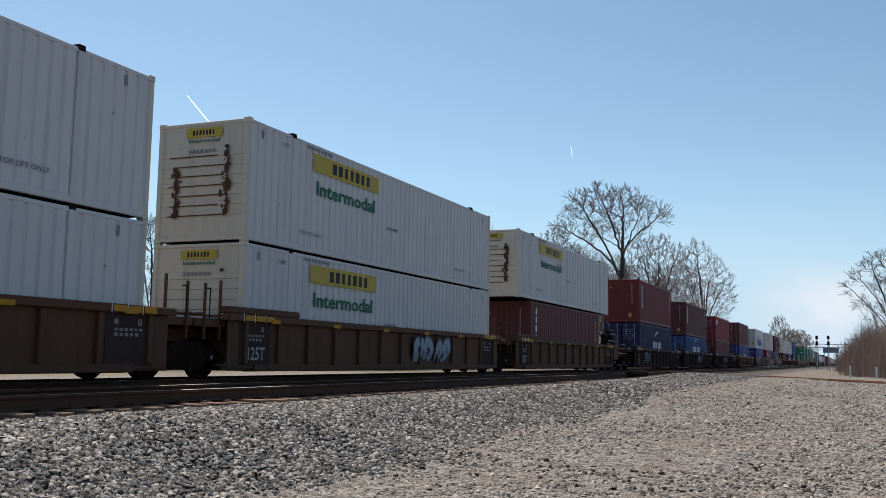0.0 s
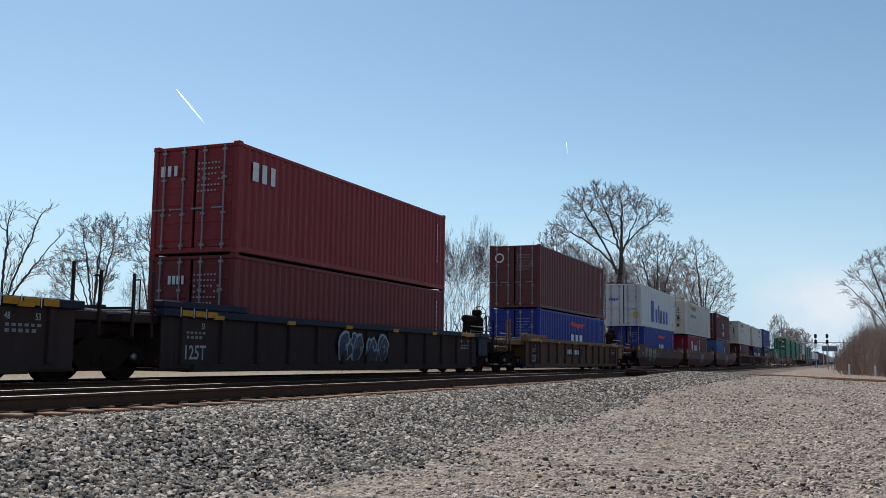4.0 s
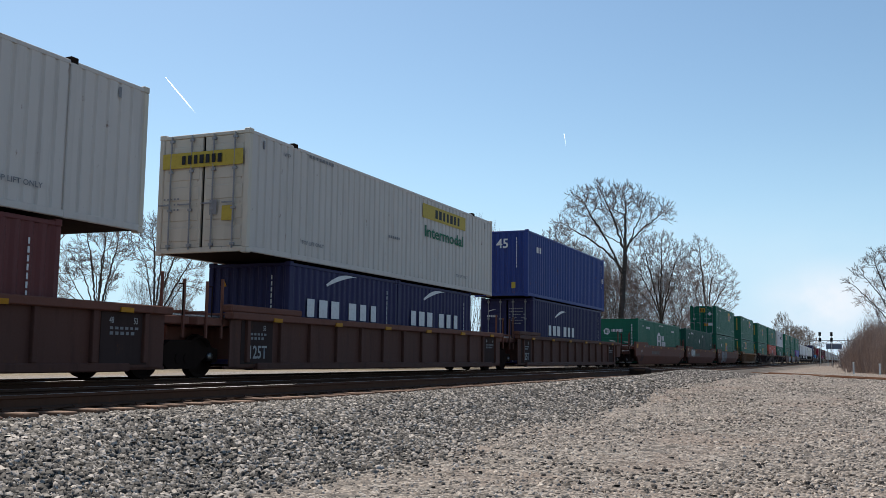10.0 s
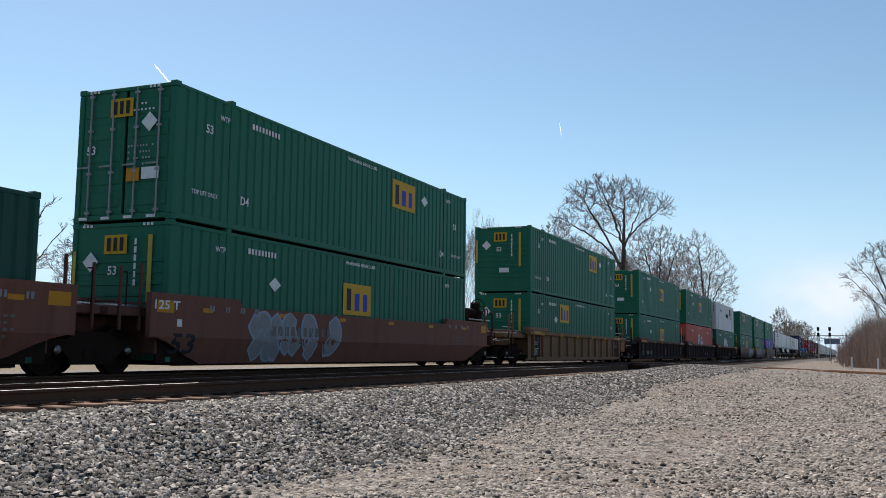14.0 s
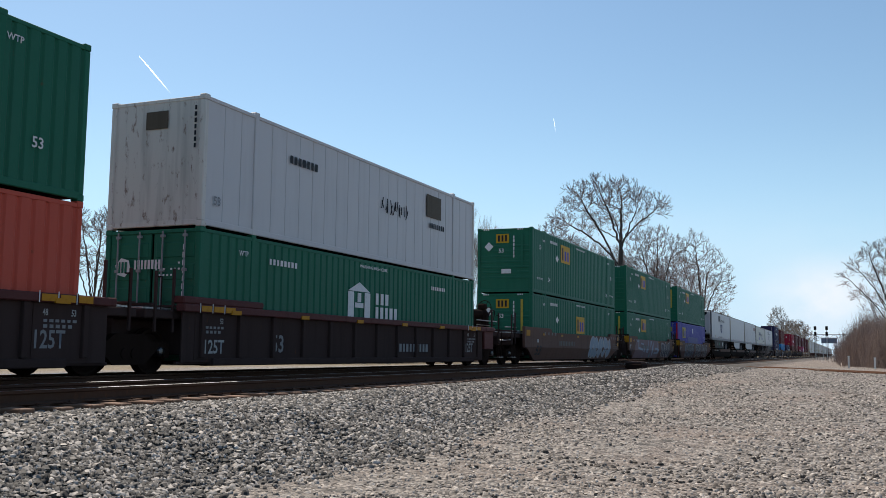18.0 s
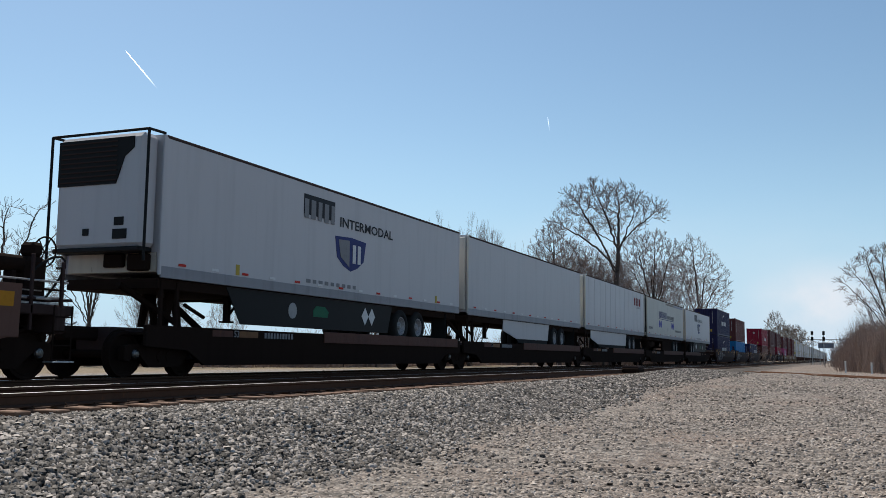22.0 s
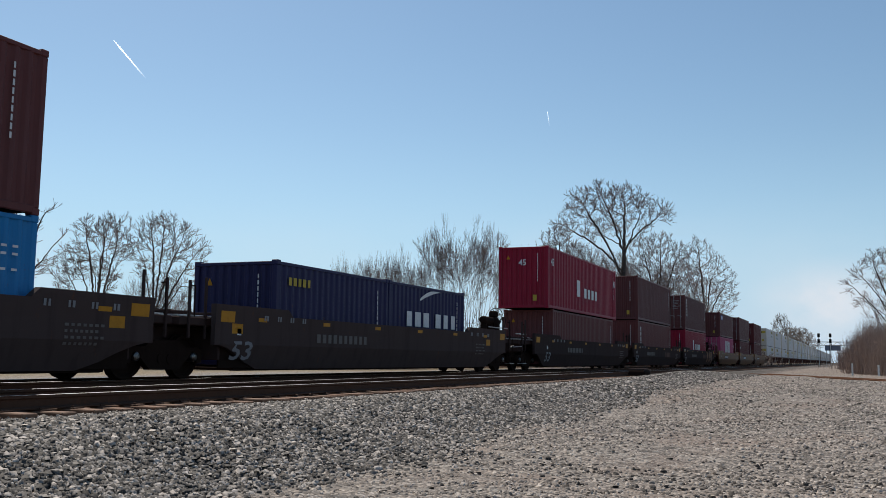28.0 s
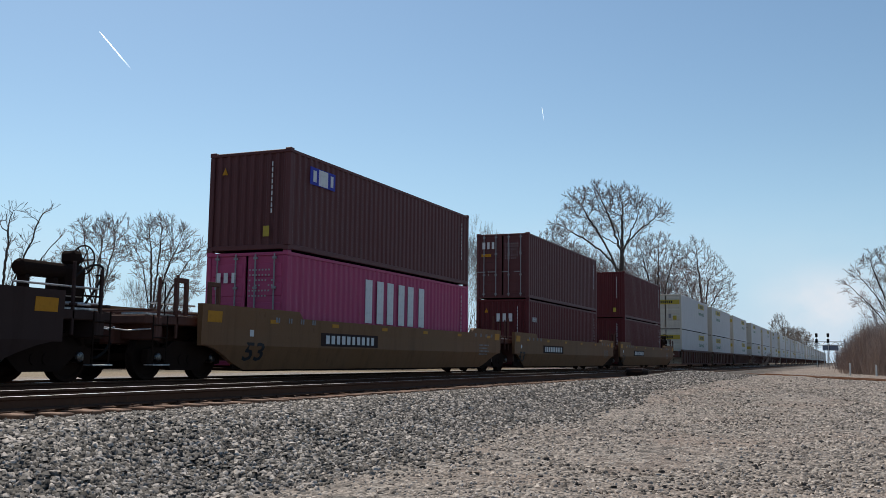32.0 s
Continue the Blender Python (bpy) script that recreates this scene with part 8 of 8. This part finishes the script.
def spine_car(x, length, first, last):
    """One platform of the articulated spine car, with its hitch stand."""
    c = thing("spine_car", "black spine flatcar carrying a highway trailer", "flatcar", "spine cars of the freight train")
    h = length / 2
    part("spine", Geo().box(-h + 0.2, h - 0.2, -0.45, 0.45, 0.42, 1.0, 0.03).mesh("spine", SOOT), c)
    for sy in (-1, 1):
        part("side_sill", Geo().plate([(-h + 1.6, 0.55), (-h + 2.2, 0.24), (h - 2.2, 0.24), (h - 1.6, 0.55), (h - 0.3, 0.62), (h - 0.3, 1.04), (-h + 0.3, 1.04), (-h + 0.3, 0.62)], sy * 1.22 - 0.04, sy * 1.22 + 0.04).mesh("side_sill", TRUCK), c)
    part("deck", Geo().box(-h + 0.3, h - 0.3, -1.18, 1.18, 0.84, 0.90, 0.01).mesh("deck", TRUCK), c)
    wx = -1.4 if not last else 1.4 - 9.4
    part("wheel_platform", Geo().box(wx, wx + 9.4, -1.30, -1.262, 0.80, 1.09, 0.012).mesh("wheel_platform", UMBER), c, "rust-brown edge of the wheel platform")
    for k, a in enumerate((-6.2, -5.2, 2.4, 4.2)):
        part("panel", panel_mesh(0.75, 0.14, TAN if k % 2 else UMBER), c, "faded tan label", (a, -1.268, 0.86))
    part("lettering", text_mesh("53", GREYINK)[0], c, "", (-5.4 + 0.0, -1.268, 0.86)).scale = (0.16, 1, 0.15)
    part("mark", strokes_mesh(10, 1.3, 0.13, GREYINK, 6), c, "", (-4.2, -1.268, 0.86))
    hx = -h + 2.2 if not last else h - 2.2
    sg = 1 if not last else -1
    part("hitch_brace", Geo().rod((hx - sg * 0.1, -0.5, 1.15), (hx - sg * 1.9, -0.5, 1.86), 0.07).rod((hx + sg * 0.2, -0.5, 1.55), (hx + sg * 0.9, -0.5, 1.3), 0.045).mesh("hitch_brace", TRUCK), c, "slanted hitch brace")
    part("hitch_stand", Geo().plate([(hx - 0.30, 1.05), (hx - 0.16, 1.9), (hx + 0.16, 1.9), (hx + 0.30, 1.05), (hx + 0.16, 1.05), (hx, 1.6), (hx - 0.16, 1.05)], -0.36, -0.28).plate([(hx - 0.30, 1.05), (hx - 0.16, 1.9), (hx + 0.16, 1.9), (hx + 0.30, 1.05), (hx + 0.16, 1.05), (hx, 1.6), (hx - 0.16, 1.05)], 0.28, 0.36).box(hx - 0.4, hx + 0.4, -0.5, 0.5, 1.88, 1.96, 0.02).rod((hx + sg * 0.2, 0, 1.7), (hx + sg * 1.5, 0, 1.0), 0.08).mesh("hitch_stand", TRUCK), c, "braced hitch stand")
    for k in range(2):
        px = -h + 0.75 + 0.5 * k
        part("stanchion", Geo().box(px - 0.04, px + 0.04, -1.24, -1.16, 1.04, 1.95, 0.012).mesh("stanchion", TRUCK), c)
    if first:
        add_truck(c, -h + 1.1)
        part("coupler", Geo().box(-h - 0.7, -h + 0.3, -0.13, 0.13, 0.72, 0.98, 0.04).mesh("coupler", TRUCK), c)
    if last:
        brake_gear(c, h - 0.6, TRUCK)
        part("coupler", Geo().box(h - 0.3, h + 0.9, -0.13, 0.13, 0.72, 0.98, 0.04).mesh("coupler", TRUCK), c)
    add_truck(c, h if not last else h - 1.6)
    ride(c, x, RAIL)


def build_trailers():
    mids = (489.7, 506.71, 523.92, 541.27, 558.79)
    for k, x in enumerate(mids):
        spine_car(x, 17.24, k == 0, k == 4)
    W = 2.59

    def shield(s, a, z, w, h):
        s.put("badge", Geo().plate([(0, h * 0.95), (w * 0.5, h), (w, h * 0.95), (w * 0.93, h * 0.35), (w * 0.72, h * 0.12), (w * 0.5, 0), (w * 0.28, h * 0.12), (w * 0.07, h * 0.35)], -0.003, 0.003).mesh("badge", NAVYINK), a, z, "dark shield badge")
        s.put("badge_face", Geo().plate([(w * 0.1, h * 0.87), (w * 0.45, h * 0.9), (w * 0.45, h * 0.12), (w * 0.17, h * 0.38)], -0.003, 0.003).mesh("badge_face", GREYINK), a, z, "", 0.01)
        s.word(2, a + w * 0.52, z + h * 0.25, a + w * 0.85, z + h * 0.8, PALE, "", 3, 0.012)

    def prime(s, a, z):
        s.panel(a + 0.05, z + 0.1, a + 1.65, z + 0.62, INK, "dark drop shade")
        s.word(5, a, z, a + 1.7, z + 0.5, GREYINK, "grey block bars", 4, 0.012)
        s.text("INTERMODAL", a + 1.95, z, 0.27, INK, 3.3)

    t = trailer("white refrigerated trailer with a black nose grille", TRAILER, reefer=True, skirt="black")
    s = Face(t, "side", F53, W)
    prime(s, 5.4, 3.98)
    shield(s, 7.1, 2.8, 1.8, 0.95)
    s.word(9, 5.6, 2.32, 8.4, 2.42, GREYINK, "", 5)
    for a in (2.6, 14.0):
        s.panel(a, 2.26, a + 0.14, 2.5, YELLOW)
    ride(t, mids[0], RAIL)
    t = trailer("plain white smooth-sided trailer with slanted skirt", TRAILER, skirt="white", endmat=TRAILER_CREAM)
    ride(t, mids[1], RAIL)
    t = trailer("white panel-sided trailer with maroon marks", TRAILER, panels=True, skirt="white", endmat=TRAILER_CREAM)
    s = Face(t, "side", F53, W)
    s.word(4, 12.7, 3.95, 14.9, 4.45, paint("maroon_ink", (0.22, 0.02, 0.025), 0.6), "maroon bars", 6)
    s.text("LEASE", 13.4, 3.78, 0.11, GREYINK, 1.5)
    ride(t, mids[2], RAIL)
    t = trailer("cream-white refrigerated trailer with navy bars and dots", TRAILER_CREAM, reefer=True, top=4.88, tank=True)
    s = Face(t, "side", F53, W)
    s.word(8, 4.5, 3.52, 7.9, 4.0, NAVYINK, "navy bars", 3)
    s.word(12, 8.1, 3.52, 11.4, 3.8, GREYINK, "grey bars", 4)
    s.panel(4.5, 3.42, 11.4, 3.46, NAVYINK, "navy rule")
    disc = Geo().ring((0, 0, 0), (0, 1, 0), [(0, 0), (0, 0.27), (0.004, 0.27), (0.004, 0)], 24).mesh("dot", BLUEINK)
    for a in (4.9, 5.5, 10.4, 11.0):
        s.put("dot", disc, a, 3.06, "blue round dot")
    s.word(12, 11.8, 2.62, 14.9, 2.78, GREYINK, "", 5)
    s.text("53'", 8.3, 2.62, 0.22, GREYINK, 0.3)
    s.word(9, 0.7, 2.58, 2.0, 2.76, GREYINK, "", 7)
    s.panel(7.6, 4.60, 11.2, 4.75, paint("patched_tan_strip", (0.33, 0.28, 0.24), 0.6), "tan repair strip under the roof")
    s.panel(11.22, 4.60, 15.8, 4.75, paint("patched_grey_strip", (0.36, 0.37, 0.43), 0.6), "grey repair strip under the roof")
    ride(t, mids[3], RAIL)
    t = trailer("white trailer with rust-marked cream rear doors", TRAILER, flip=True, skirt="black", endmat=CREAM, top=4.86)
    s, e = Face(t, "side", F53, W), Face(t, "end", F53, W, 0.06)
    prime(s, 5.5, 3.92)
    shield(s, 7.3, 2.8, 1.78, 0.95)
    s.word(9, 6.6, 2.32, 9.4, 2.42, GREYINK, "", 5)
    for a in (3.2, 13.6):
        s.panel(a, 2.26, a + 0.14, 2.5, YELLOW)
    e.word(6, 1.3, 4.05, 2.3, 4.2, INK, "", 4)
    ride(t, mids[4], RAIL)


build_consist()
build_trailers()


# ---- vapour trails ----
def build_contrails():
    out = []
    for label, heads, tail, length in (
        ("long thin white vapour trail", ((0, 2258, 1815, 780), (6, 2226, 1843, 804), (13, 2187, 1875, 837), (19, 2148, 1906, 866), (25, 2106, 1939, 896), (32, 2057, 1974, 933)), (92, -58, -107), 140),
        ("short faint white vapour trail", ((0, 2820, 777, 667), (6, 2811, 791, 686), (13, 2801, 808, 708), (19, 2792, 820, 731), (25, 2780, 836, 755), (32, 2769, 852, 780)), (12, -3, -44), 46)):
        g = Geo()
        w = 1.9 if length > 100 else 1.0
        g.ring((0, 0, 0), (1, 0, 0), [(0, 0.2), (length * 0.1, w * 0.7), (length * 0.4, w), (length * 0.8, w * 1.1), (length, w * 0.8)], 10)
        ob = tagged(new("contrail", g.mesh("contrail", VAPOUR if length > 100 else THIN_VAPOUR, True)), label, "contrail")
        q = Vector(tail).to_track_quat("X", "Z").to_matrix().to_4x4()
        rows = [(t, Matrix.Translation((x, y, z + 1.4)) @ q) for t, x, y, z in heads]
        ob.matrix_basis = rows[0][1]
        out.append((ob, rows))
    return out


TRAILS = build_contrails()


def gone(t):
    """How far the train has run after t seconds, at an even speed."""
    return SPEED * t


def motions():
    for ob, x, y, z, turn in MOVING:
        walk(ob, [(t, pose(x - gone(t), y, z, 0, 0, turn)) for t in range(0, 33, 2)])
    for ob, rows in TRAILS:
        walk(ob, rows)


motions()
